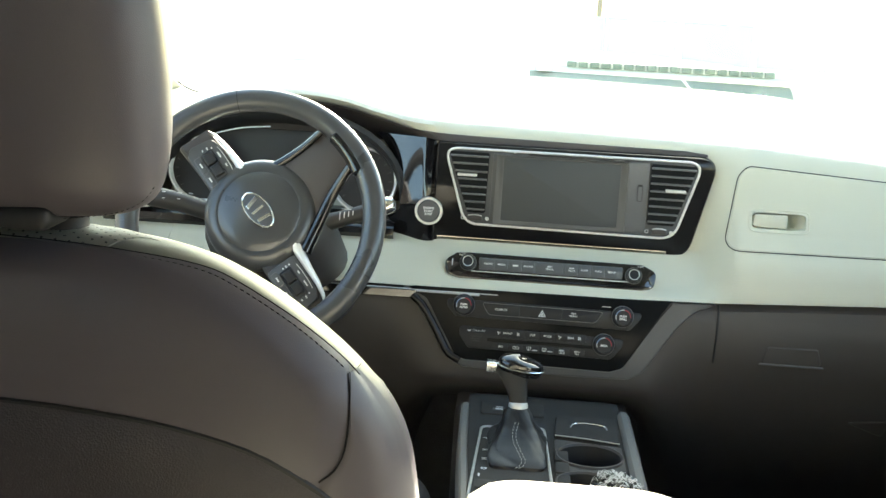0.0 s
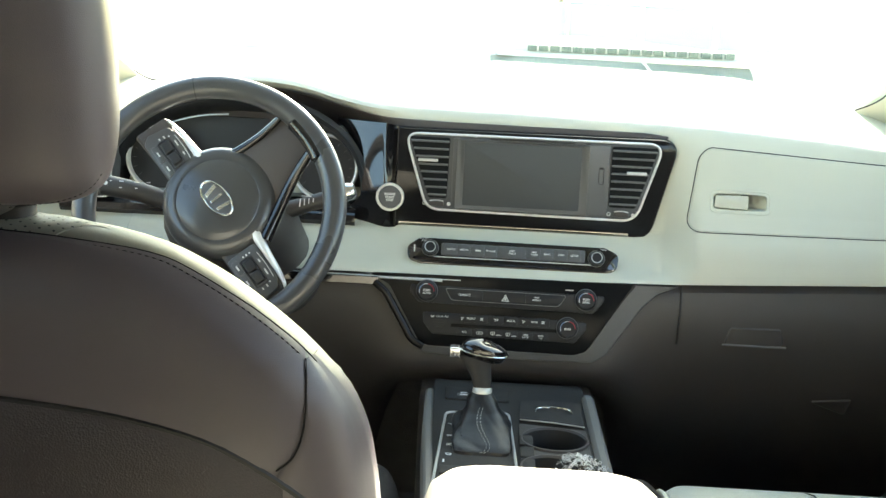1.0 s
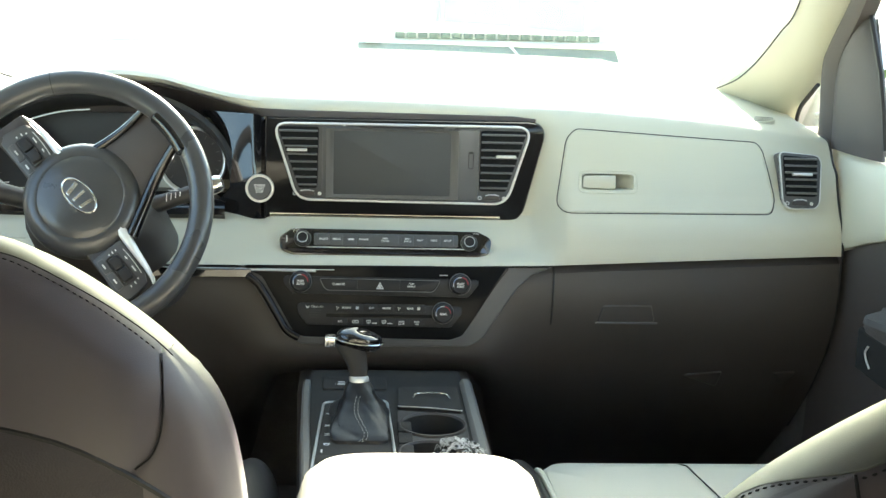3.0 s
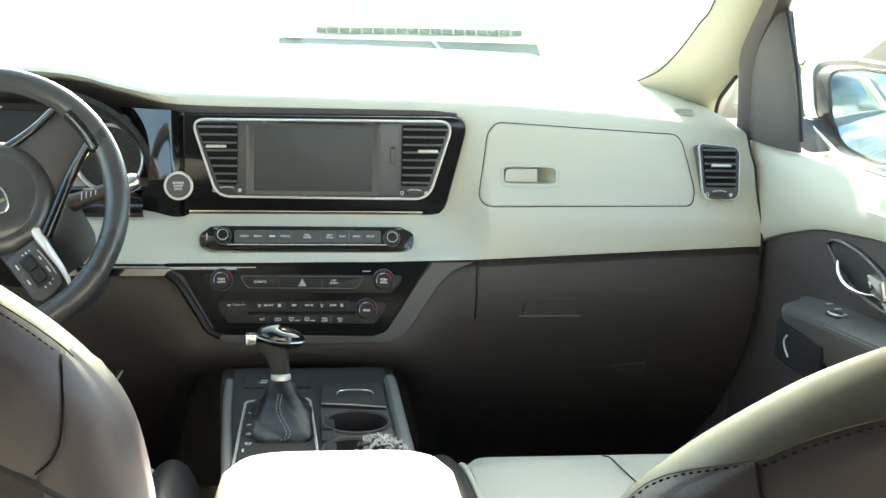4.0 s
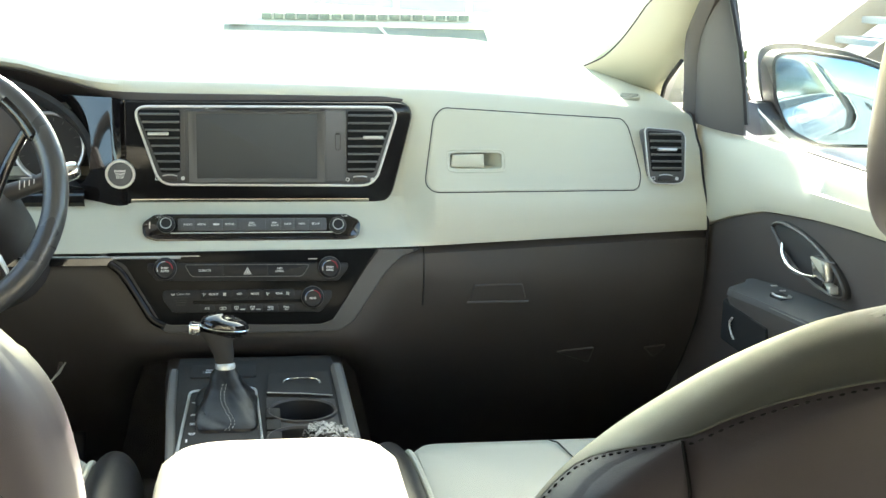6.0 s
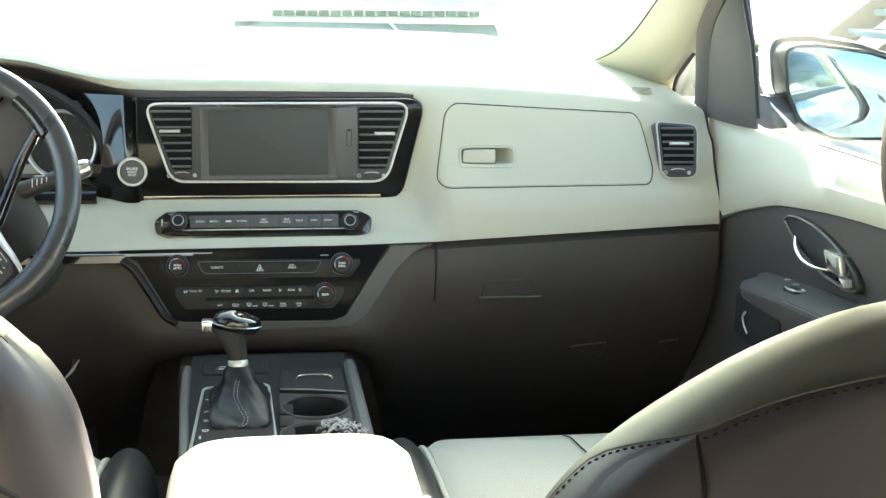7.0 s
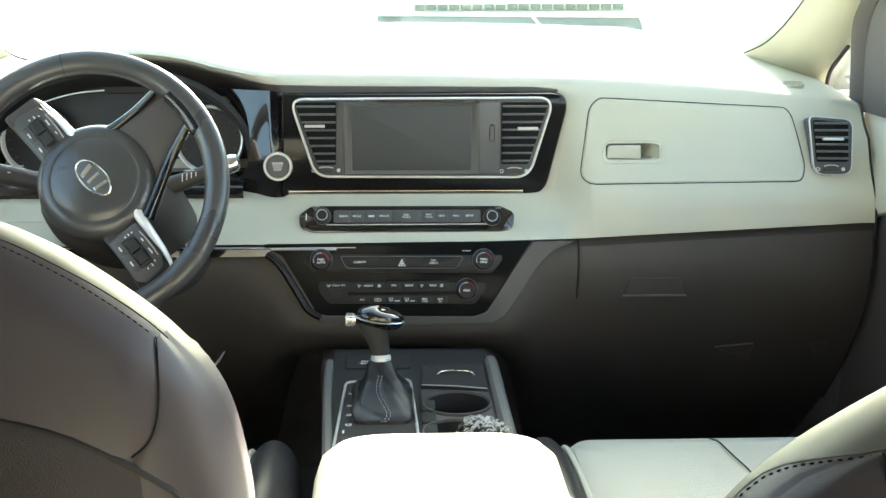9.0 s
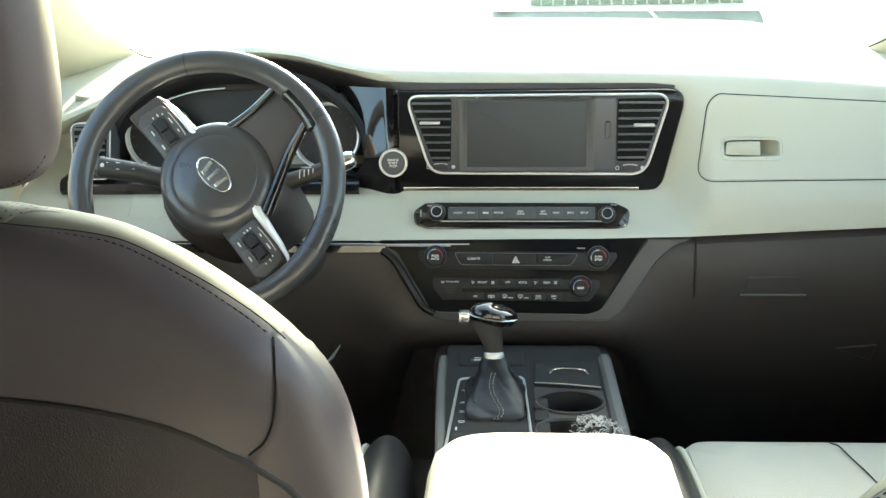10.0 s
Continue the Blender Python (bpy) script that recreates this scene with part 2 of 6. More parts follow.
def lathe(profile, n=40, bm=None):
    """Turns (radius, height) points round local z."""
    rs = [[(max(r, 1e-5) * math.cos(2 * math.pi * i / n), max(r, 1e-5) * math.sin(2 * math.pi * i / n), h) for i in range(n)]
          for r, h in profile]
    return rings_mesh(rs, cap0=profile[0][0] < 1e-4, cap1=profile[-1][0] < 1e-4, bm=bm)


def tube(path, r, n=8, flat=1.0, closed=False, bm=None):
    """A round bar along a path; r is one radius or one for each point."""
    bm = bm or bmesh.new()
    pts = [Vector(p) for p in path]
    rings, up = [], None
    for i, p in enumerate(pts):
        a = pts[i - 1] if (i or closed) else p
        b = pts[(i + 1) % len(pts)] if (i < len(pts) - 1 or closed) else p
        d = (b - a).normalized()
        if up is None:
            up = Vector((0, 0, 1)) if abs(d.z) < 0.9 else Vector((1, 0, 0))
        side = d.cross(up).normalized()
        up = side.cross(d).normalized()
        ri = r[i] if isinstance(r, (list, tuple)) else r
        rings.append([p + (side * math.cos(2 * math.pi * k / n) + up * flat * math.sin(2 * math.pi * k / n)) * ri for k in range(n)])
    if closed:
        rings.append(rings[0])
    return rings_mesh(rings, cap0=not closed, cap1=not closed, bm=bm) if not closed else close_rings(rings[:-1], bm)


def close_rings(rings, bm):
    vs = [[bm.verts.new(p) for p in ring] for ring in rings]
    k = len(rings[0])
    for a, b in zip(vs, vs[1:] + vs[:1]):
        for i in range(k):
            j = (i + 1) % k
            bm.faces.new((a[i], a[j], b[j], b[i]))
    return bm


def sheet(rows, thick=0.0, bm=None):
    """A surface through rows of points; with a thickness it becomes a closed skin."""
    g = np.array([[tuple(p) for p in row] for row in rows], float)
    du, dv = np.gradient(g, axis=0), np.gradient(g, axis=1)
    nrm = np.cross(du, dv)
    nrm /= np.maximum(np.linalg.norm(nrm, axis=2, keepdims=True), 1e-9)
    bm = bm or bmesh.new()
    top = [[bm.verts.new(p) for p in row] for row in g]
    r, c = g.shape[:2]
    for i in range(r - 1):
        for j in range(c - 1):
            bm.faces.new((top[i][j], top[i][j + 1], top[i + 1][j + 1], top[i + 1][j]))
    if thick:
        low = [[bm.verts.new(p) for p in row] for row in g - nrm * thick]
        for i in range(r - 1):
            for j in range(c - 1):
                bm.faces.new((low[i][j], low[i + 1][j], low[i + 1][j + 1], low[i][j + 1]))
        edge = ([(0, j) for j in range(c)] + [(i, c - 1) for i in range(1, r)] + [(r - 1, j) for j in range(c - 2, -1, -1)]
                + [(i, 0) for i in range(r - 2, 0, -1)])
        for (a, b), (d, e) in zip(edge, edge[1:] + edge[:1]):
            bm.faces.new((top[a][b], low[a][b], low[d][e], top[d][e]))
    return bm


def spline(pts, n=8):
    """A smooth way through the points."""
    p = [Vector(q) for q in pts]
    p = [p[0] * 2 - p[1]] + p + [p[-1] * 2 - p[-2]]
    out = []
    for i in range(1, len(p) - 2):
        for j in range(n):
            t = j / n
            out.append(0.5 * ((2 * p[i]) + (p[i + 1] - p[i - 1]) * t + (2 * p[i - 1] - 5 * p[i] + 4 * p[i + 1] - p[i + 2]) * t * t
                              + (3 * p[i] - p[i - 1] - 3 * p[i + 1] + p[i + 2]) * t ** 3))
    out.append(p[-2])
    return out


def box(w, d, h, c=(0, 0, 0), bevel=0.004, bm=None):
    """A block with softened edges, centred at c."""
    own = bmesh.new()
    bmesh.ops.create_cube(own, size=1, matrix=Matrix.Translation(c) @ Matrix.Diagonal((w, d, h, 1)))
    if bevel:
        bmesh.ops.bevel(own, geom=own.edges[:], offset=bevel, segments=3, profile=0.6, affect="EDGES")
    if bm is None:
        return own
    me = bpy.data.meshes.new("tmp")
    own.to_mesh(me)
    own.free()
    bm.from_mesh(me)
    bpy.data.meshes.remove(me)
    return bm


def writing(text, size, parent, m, mat=None, bold=0.0, name="lettering"):
    """Raised letters, centred, as a mesh under its thing."""
    cu = bpy.data.curves.new(name, "FONT")
    cu.body, cu.size, cu.align_x, cu.align_y, cu.extrude, cu.offset = text, size, "CENTER", "CENTER", 0.00012, bold
    cu.resolution_u = 2
    ob = bpy.data.objects.new(name, cu)
    me = bpy.data.meshes.new_from_object(ob)
    bpy.data.objects.remove(ob)
    bm = bmesh.new()
    bm.from_mesh(me)
    bpy.data.meshes.remove(me)
    return part(name, bm, mat or WHITE_INK, parent, m=m, smooth=False)


def stitches(path, length=0.0045, gap=0.0035, r=0.0009, lift=0.0):
    """A row of short threads along a path."""
    bm = bmesh.new()
    pts = [Vector(p) for p in path]
    acc, s = 0.0, 0.0
    dist = [0.0]
    for a, b in zip(pts, pts[1:]):
        dist.append(dist[-1] + (b - a).length)
    xs = [[p[k] for p in pts] for k in range(3)]

    def at(d):
        return Vector([float(np.interp(d, dist, xs[k])) for k in range(3)])
    d = 0.0
    while d + length < dist[-1]:
        a, b = at(d), at(d + length)
        tube([a, a.lerp(b, 0.5), b], [r * 0.6, r, r * 0.6], n=5, bm=bm)
        d += length + gap
    return bm


def smooth01(t):
    t = min(1.0, max(0.0, t))
    return t * t * (3 - 2 * t)


def mirrored(bm):
    """The same mesh on the other side of the car's centre line."""
    for v in bm.verts:
        v.co.x = 2 * CENTRE - v.co.x
    return bm

# ---- cabin shell ----
FLOOR, ROOF, GROUND = 0.0, 1.42, -0.40


def quad_sheet(a, b, c, d, thick, n=6):
    """A flat skin between four corners."""
    a, b, c, d = (Vector(p) for p in (a, b, c, d))
    return sheet([[a.lerp(b, j / n).lerp(d.lerp(c, j / n), i / n) for j in range(n + 1)] for i in range(n + 1)], thick)


floor = part("floor", quad_sheet((-0.8, -3.0, 0), (0.8, -3.0, 0), (0.8, 0.55, 0), (-0.8, 0.55, 0), 0.03), CARPET, None)
tagged(floor, "black carpeted car floor in deep shade", "floor", kind="structure")
firewall = part("wall_front", quad_sheet((-0.78, 0.50, 0), (0.78, 0.50, 0), (0.78, 0.46, 0.78), (-0.78, 0.46, 0.78), 0.03), CARPET, None)
tagged(firewall, "black carpeted bulkhead below the dashboard", "wall", kind="structure")
roof = part("ceiling", sheet([[(x, y, ROOF - 0.05 * (x / 0.6) ** 2 - (0.03 if y > -0.4 else 0)) for x in np.linspace(-0.62, 0.62, 9)]
                              for y in np.linspace(-3.0, -0.28, 10)], 0.04), HEADLINER, None)
tagged(roof, "pale cloth headliner of the car", "ceiling", kind="structure")
rear = part("wall_rear", quad_sheet((-0.75, -3.0, 0), (0.75, -3.0, 0), (0.75, -3.05, 0.85), (-0.75, -3.05, 0.85), 0.04), DARK_SOFT, None)
tagged(rear, "dark trim of the tailgate below its window", "wall", kind="structure")

# rear side walls, pillars and rails, both sides
for side, word in ((1, "passenger"), (-1, "driver")):
    def flip(bm):
        return mirrored(bm) if side < 0 else bm
    y0 = -1.60 if side > 0 else -0.95       # unseen gap on the passenger side, added to light the seat backs
    w = part("wall_right" if side > 0 else "wall_left",
             flip(quad_sheet((0.76, -3.0, 0), (0.76, y0, 0), (0.74, y0, 0.80), (0.74, -3.0, 0.82), 0.04)), DARK_SOFT, None)
    tagged(w, "dark trim of the rear car side below the windows", "wall", kind="structure")
    if side > 0:
        w = part("wall_right_post", quad_sheet((0.76, -1.05, 0), (0.76, -0.93, 0), (0.74, -0.93, 0.80), (0.74, -1.05, 0.80), 0.05), CREAM_TRIM, None)
        tagged(w, "cream lower trim of the middle pillar", "wall", kind="structure")
    p = part("pillar_middle", flip(quad_sheet((0.74, -1.05, 0.80), (0.74, -0.93, 0.80), (0.62, -0.98, 1.40), (0.62, -1.08, 1.40), 0.05)),
             CREAM_TRIM, None)
    tagged(p, "cream middle pillar trim between the side windows", "pillar", kind="structure")
    p = part("pillar_rear", flip(quad_sheet((0.74, -2.45, 0.82), (0.74, -2.25, 0.82), (0.62, -2.25, 1.40), (0.62, -2.45, 1.40), 0.05)),
             CREAM_TRIM, None)
    tagged(p, "cream rear pillar trim between the side windows", "pillar", kind="structure")
    r = part("trim_roof_rail", flip(sheet([[(0.66, y, ROOF - 0.09), (0.62, y, ROOF - 0.04), (0.56, y, ROOF - 0.03)]
                                           for y in np.linspace(-3.0, -0.28, 12)], 0.03)), CREAM_TRIM, None)
    tagged(r, "cream roof rail trim above the side windows", "trim", kind="structure")

    for y0, y1 in ((-1.06 if side < 0 else -1.60, -2.26), (-2.44, -3.0)):
        v = part("window_rear_side", flip(quad_sheet((0.742, y0, 0.80), (0.742, y1, 0.80), (0.64, y1, ROOF - 0.06), (0.64, y0, ROOF - 0.06), 0.004, 2)), PRIVACY, None, smooth=False)
        tagged(v, "rear side window pane", "window", kind="structure")
v = part("window_tailgate", quad_sheet((-0.70, -3.04, 0.84), (0.70, -3.04, 0.84), (0.58, -3.0, ROOF - 0.02), (-0.58, -3.0, ROOF - 0.02), 0.004, 2), PRIVACY, None, smooth=False)
tagged(v, "dark tinted tailgate window pane", "window", kind="structure")

for side in (1, -1):
    k = quad_sheet((0.705, 0.02, 0.0), (0.705, 0.52, 0.0), (0.705, 0.50, 0.79), (0.705, 0.02, 0.70), 0.02)
    k = part("wall_footwell", k if side > 0 else mirrored(k), CARPET, None)
    tagged(k, "black carpeted side of the footwell", "wall", kind="structure")

# ---- front pillars, windscreen ----
SCREEN_EDGE = [(0.40, 0.44, 0.884), (0.50, 0.375, 0.870), (0.57, 0.315, 0.858), (0.615, 0.26, 0.866), (0.640, 0.215, 0.898), (0.648, 0.175, 0.942),
               (0.646, 0.11, 0.987), (0.625, -0.05, 1.10), (0.60, -0.20, 1.205), (0.57, -0.34, 1.31), (0.545, -0.42, 1.37)]
BASE_Y, BASE_Z = 0.475, 0.889
for side in (1, -1):
    def flip(bm):
        return mirrored(bm) if side < 0 else bm
    rows = []
    for (x, y, z), (fx, fy, fz) in zip(
            [(0.575, 0.325, 0.825), (0.598, 0.275, 0.860), (0.6215, 0.226, 0.894), (0.6360, 0.170, 0.940), (0.6450, 0.117, 0.981), (0.625, -0.05, 1.10),
             (0.60, -0.20, 1.205), (0.545, -0.42, 1.37)],
            [(0.69, 0.275, 0.770), (0.692, 0.225, 0.818), (0.692, 0.145, 0.868), (0.694, 0.090, 0.905), (0.692, 0.03, 0.955), (0.672, -0.11, 1.05),
             (0.65, -0.26, 1.15), (0.60, -0.48, 1.33)]):
        a, b = Vector((x, y, z)), Vector((fx, fy, fz))
        out = (b - a).cross(Vector((0, -0.8, 0.55))).normalized()
        out = out if out.x < 0 else -out
        rows.append([a + Vector((0.004, 0.02, 0.012)), a, a.lerp(b, 0.12) + out * 0.005, a.lerp(b, 0.35) + out * 0.013, a.lerp(b, 0.65) + out * 0.015,
                     a.lerp(b, 0.9) + out * 0.008, b, b + Vector((0.012, 0, 0))])
    dense = []
    cols = [spline([r[j] for r in rows], 5) for j in range(len(rows[0]))]
    dense = [[c[i] for c in cols] for i in range(len(cols[0]))]
    p = part("pillar_front", flip(sheet(dense, 0.006)), CREAM_TRIM, None)
    tagged(p, "cream front pillar trim beside the windscreen", "pillar", kind="structure")
    # sill piece under the small fixed window and the frame round it
    q = part("trim_quarter_window", flip(tube(spline([(0.694, 0.205, 0.785), (0.694, 0.188, 0.825), (0.694, 0.150, 0.850), (0.694, 0.112, 0.872)], 5), 0.0035, 6)),
             RUBBER, None)
    tagged(q, "black rubber frame of the small fixed window", "trim", kind="structure")
    sill = sheet([[(0.706, y, 0.70), (0.700, y, 0.76), (0.699, y, z - 0.004), (0.703, y, z), (0.730, y, z)] for y, z in ((0.040, 0.801), (0.08, 0.801), (0.12, 0.799), (0.18, 0.793), (0.25, 0.785))], 0.004)
    sill = part("trim_quarter_sill", flip(sill), CREAM_TRIM, None)
    tagged(sill, "cream corner trim below the small fixed window", "trim", kind="structure")
    pane = part("window_quarter", flip(quad_sheet((0.700, 0.20, 0.78), (0.700, 0.07, 0.78), (0.700, 0.085, 0.90), (0.700, 0.10, 0.885), 0.003, 2)),
                SIDE_GLASS, None, smooth=False)
    pane.visible_shadow = False
    tagged(pane, "small fixed window pane ahead of the door", "window", kind="structure")

edge = SCREEN_EDGE
half = spline(edge, 4)
left = [Vector((2 * CENTRE - p.x, p.y, p.z)) for p in half]
base = [Vector((x, BASE_Y - 0.035 * (x / 0.40) ** 2, BASE_Z - 0.006 * (x / 0.40) ** 2)) for x in np.linspace(-0.40, 0.40, 13)][1:-1]
rows = []
for a, b in zip(left, half):
    rows.append([a.lerp(b, t) + Vector((0, 0.035 * (1 - (2 * t - 1) ** 2), 0.035 * (1 - (2 * t - 1) ** 2) * 0.2)) for t in np.linspace(0, 1, 17)])
ws = part("windscreen", sheet(rows, 0.004), GLASS, None)
ws.visible_shadow = False
tagged(ws, "clear laminated windscreen with a faint green tint", "windscreen", kind="structure")
seal_run = [(-0.656, 0.25, 0.857), (-0.642, 0.25, 0.848), (-0.626, 0.25, 0.842), (-0.605, 0.25, 0.8405), (-0.585, 0.25, 0.8425)]
run_right = [(0.5803, 0.295, 0.8485), (0.6035, 0.259, 0.8670), (0.6195, 0.222, 0.8945), (0.6300, 0.187, 0.9238), (0.6377, 0.148, 0.9548), (0.6440, 0.113, 0.9810), (0.635, 0.03, 1.045), (0.615, -0.09, 1.13), (0.59, -0.23, 1.225)]
run_right = [Vector(p) + (Vector((-0.02, -1.87, 1.0)) - Vector(p)).normalized() * 0.022 for p in run_right]
seal = part("trim_windscreen_seal", tube(spline(run_right, 5), 0.0013, 6), RUBBER, None)
tagged(seal, "thin black seal along the windscreen's edge and pillar", "trim", kind="structure")
seal = part("trim_windscreen_seal", tube(spline(seal_run, 5), 0.0016, 6), RUBBER, None)
tagged(seal, "thin black seal at the windscreen's lower corner", "trim", kind="structure")
# unseen header trim, drawn further down the screen to block sun from the seats
header_shade = part("trim_header_shade", sheet([[(x, -0.24 - 0.16 * (x / 0.6) ** 2 - dy, 1.385 - dz - 0.03 * (x / 0.6) ** 2) for x in np.linspace(-0.58, 0.58, 9)]
                                               for dy, dz in ((-0.05, 0.135), (-0.02, 0.115), (0.03, 0.06), (0.07, 0.02), (0.12, -0.005))], 0.012), HEADLINER, None)
tagged(header_shade, "unseen pale header trim, extended to shade the front seats", "trim", kind="structure")

# ---- dashboard ----
LIP_X = [-0.78, -0.70, -0.63, -0.57, -0.50, -0.42, -0.34, -0.275, -0.19, 0.0, 0.24, 0.346, 0.526, 0.69]
LIP_Z = [0.745, 0.772, 0.802, 0.833, 0.861, 0.875, 0.870, 0.854, 0.841, 0.838, 0.833, 0.828, 0.814, 0.790]


LIP_LINE = spline([(x, 0, z) for x, z in zip(LIP_X, LIP_Z)], 8)
LIP_DX, LIP_DZ = [p.x for p in LIP_LINE], [p.z for p in LIP_LINE]


def lip(x):
    return float(np.interp(x, LIP_DX, LIP_DZ))


def low_edge(x):
    return float(np.interp(x, [-0.7, 0.0, 0.25, 0.67], [0.600, 0.602, 0.608, 0.629]))


def screen_base(x):
    """Where the windscreen meets the dashboard, at that x."""
    ax = abs(x) if x > 0 else max(0.0, abs(x) + 2 * CENTRE)
    return (float(np.interp(ax, [0, 0.2, 0.40, 0.50, 0.57, 0.62, 0.72], [0.50, 0.495, 0.452, 0.386, 0.325, 0.27, 0.20])),
            float(np.interp(ax, [0, 0.40, 0.57, 0.62, 0.72], [0.885, 0.880, 0.851, 0.836, 0.80])))


def profile(x):
    """The dashboard's section at x, from the windscreen over the lip and down the face."""
    zl, zb = lip(x), low_edge(x)
    by, bz = screen_base(x)
    top = [(by, bz), (by * 0.72 + 0.012, zl + (bz - zl) * 0.72), (by * 0.42 + 0.02, zl + (bz - zl) * 0.42 + 0.002),
           (0.064, zl + (bz - zl) * 0.10 + 0.002), (0.034, zl + 0.001), (0.024, zl - 0.0025), (0.0170, zl - 0.0085)]
    mid = [(0.0130, zl - 0.016), (0.0095, zl - 0.031), (0.007, 0.75), (0.006, 0.70), (0.004, 0.668), (-0.008, 0.657), (-0.020, 0.646),
           (-0.034, 0.632), (-0.052, 0.616), (-0.070, zb + 0.004)]
    side = [(0.011, zl - 0.016), (0.000, zl - 0.030), (-0.020, 0.745), (-0.036, 0.710), (-0.048, 0.690), (-0.059, zb + (0.69 - zb) * 0.78), (-0.066, zb + (0.69 - zb) * 0.60),
            (-0.0695, zb + (0.69 - zb) * 0.40), (-0.072, zb + (0.69 - zb) * 0.20), (-0.074, zb + 0.004)]
    hood = [(0.026, zl - 0.015), (0.060, zl - 0.021), (0.100, min(0.80, zl - 0.03)), (0.100, 0.71), (0.060, 0.672), (0.010, 0.660), (-0.014, 0.648),
            (-0.032, 0.632), (-0.052, 0.616), (-0.070, zb + 0.004)]
    s, h = smooth01((x - 0.215) / 0.06), smooth01((-0.174 - x) / 0.035)
    early = smooth01((-0.150 - x) / 0.150)
    face = []
    for i, (m, p, q) in enumerate(zip(mid, side, hood)):
        k = early if i < 2 else h
        face.append(tuple(np.array(m) * (1 - s - k) + np.array(p) * s + np.array(q) * k))
    return top + face + [(-0.074, zb - 0.001), (-0.060, zb - 0.004), (0.02, zb - 0.004)]


def dash_y(x, z):
    """The face's y at (x, z)."""
    pr = profile(x)[5:18]
    zs, ys = [p[1] for p in pr][::-1], [p[0] for p in pr][::-1]
    return float(np.interp(z, zs, ys))


def patch(outline, off, mat, parent, name, label="", depth=0.004, soft=0.002, yf=dash_y, grow=(1, 0.985, 0.93, 0.8, 0.6, 0.35, 0.1)):
    """A fitted lid that follows the face, off metres proud, with a rounded rim."""
    outline = densify(outline)
    cx, cz = sum(p[0] for p in outline) / len(outline), sum(p[1] for p in outline) / len(outline)
    rs = [[(x, yf(x, z) + depth, z) for x, z in outline], [(x, yf(x, z) - off + soft, z) for x, z in outline]]
    for i, g in enumerate(grow):
        if i == 0:
            ins = shrink(outline, soft)
            rs.append([(x, yf(x, z) - off, z) for x, z in ins])
        else:
            rs.append([(cx + (x - cx) * g, yf(cx + (x - cx) * g, cz + (z - cz) * g) - off, cz + (z - cz) * g) for x, z in ins])
    return part(name, rings_mesh(rs), mat, parent, label)


dash = thing("dashboard", "two-tone cream and black dashboard with centre screen", "dashboard", (0, 0.2, 0.6))
xs = sorted(set([round(v, 4) for v in np.linspace(-0.765, 0.685, 74)] + [round(-0.05 - 0.0047 * i, 4) for i in range(54)] + [0.215, 0.225, 0.235, 0.245, 0.255, 0.265, 0.275]))
face = sheet([[(x, y, z) for y, z in profile(x)] for x in xs], -0.003)
cut = [f for f in face.faces if 0.275 < f.calc_center_median().x < 0.39 and 0.70 < f.calc_center_median().z < 0.755]
bmesh.ops.delete(face, geom=cut, context="FACES")      # opening behind the glove box latch
part("upper_panel", face, CREAM, dash, "cream padded upper panel with soft rounded lip")


def low_profile(x):
    zb = low_edge(x) - 0.004
    c = 1 - smooth01((abs(x + 0.01) - 0.15) / 0.10)
    sidep = [(-0.058, zb), (-0.070, zb - 0.010), (-0.074, 0.575), (-0.074, 0.555), (-0.068, 0.52), (-0.055, 0.485), (-0.036, 0.45), (-0.008, 0.41),
             (0.03, 0.36), (0.09, 0.30), (0.18, 0.22), (0.32, 0.10)]
    midp = [(-0.058, zb), (-0.066, zb - 0.006), (-0.071, 0.578), (-0.075, 0.558), (-0.082, 0.520), (-0.088, 0.488), (-0.090, 0.474), (-0.084, 0.462),
            (-0.072, 0.450), (-0.05, 0.435), (-0.02, 0.42), (0.05, 0.40)]
    return [tuple(np.array(a) * (1 - c) + np.array(b) * c) for a, b in zip(sidep, midp)]


def low_y(x, z):
    pr = low_profile(x)
    return float(np.interp(z, [p[1] for p in pr][::-1], [p[0] for p in pr][::-1]))


part("lower_panel", sheet([[(x, y, z) for y, z in low_profile(x)] for x in np.linspace(-0.765, 0.685, 62)], -0.003), DARK, dash,
     "dark grained plastic lower panel")
# shut lines of the glove box below
bm = bmesh.new()
tube([(0.249, low_y(0.249, z) - 0.001, z) for z in np.linspace(0.602, 0.515, 10)], 0.0016, 6, bm=bm)
part("shut_line", bm, RUBBER, dash)
g = patch(rounded([(0.318, 0.518), (0.408, 0.520), (0.400, 0.548), (0.325, 0.547)], 0.006), 0.002, DARK, dash, "glove_box_latch", yf=low_y)
part("lip", tube([(x, low_y(x, 0.519) - 0.004, 0.519) for x in np.linspace(0.316, 0.410, 8)], 0.0018, 6), GREY, g)

# upper glove box lid
lid_out = rounded([(0.252, 0.683), (0.581, 0.686), (0.587, 0.708), (0.574, 0.776), (0.566, 0.7885), (0.283, 0.804), (0.268, 0.790)],
                  [0.018, 0.018, 0.03, 0.02, 0.016, 0.018, 0.03], 6)
lid_out = densify(lid_out)
gap = part("glove_box_gap", tube([(x, dash_y(x, z) - 0.0002, z) for x, z in lid_out], 0.0008, 6, closed=True), RUBBER, dash)
LX, LZ = 0.331, 0.7275


def hole_at(a, w, h, p=7.0):
    """Point of a softened rectangle in direction a from the latch's centre."""
    c, s = math.cos(a), math.sin(a)
    k = (abs(c / (w / 2)) ** p + abs(s / (h / 2)) ** p) ** (-1 / p)
    return LX + k * c, LZ + k * s


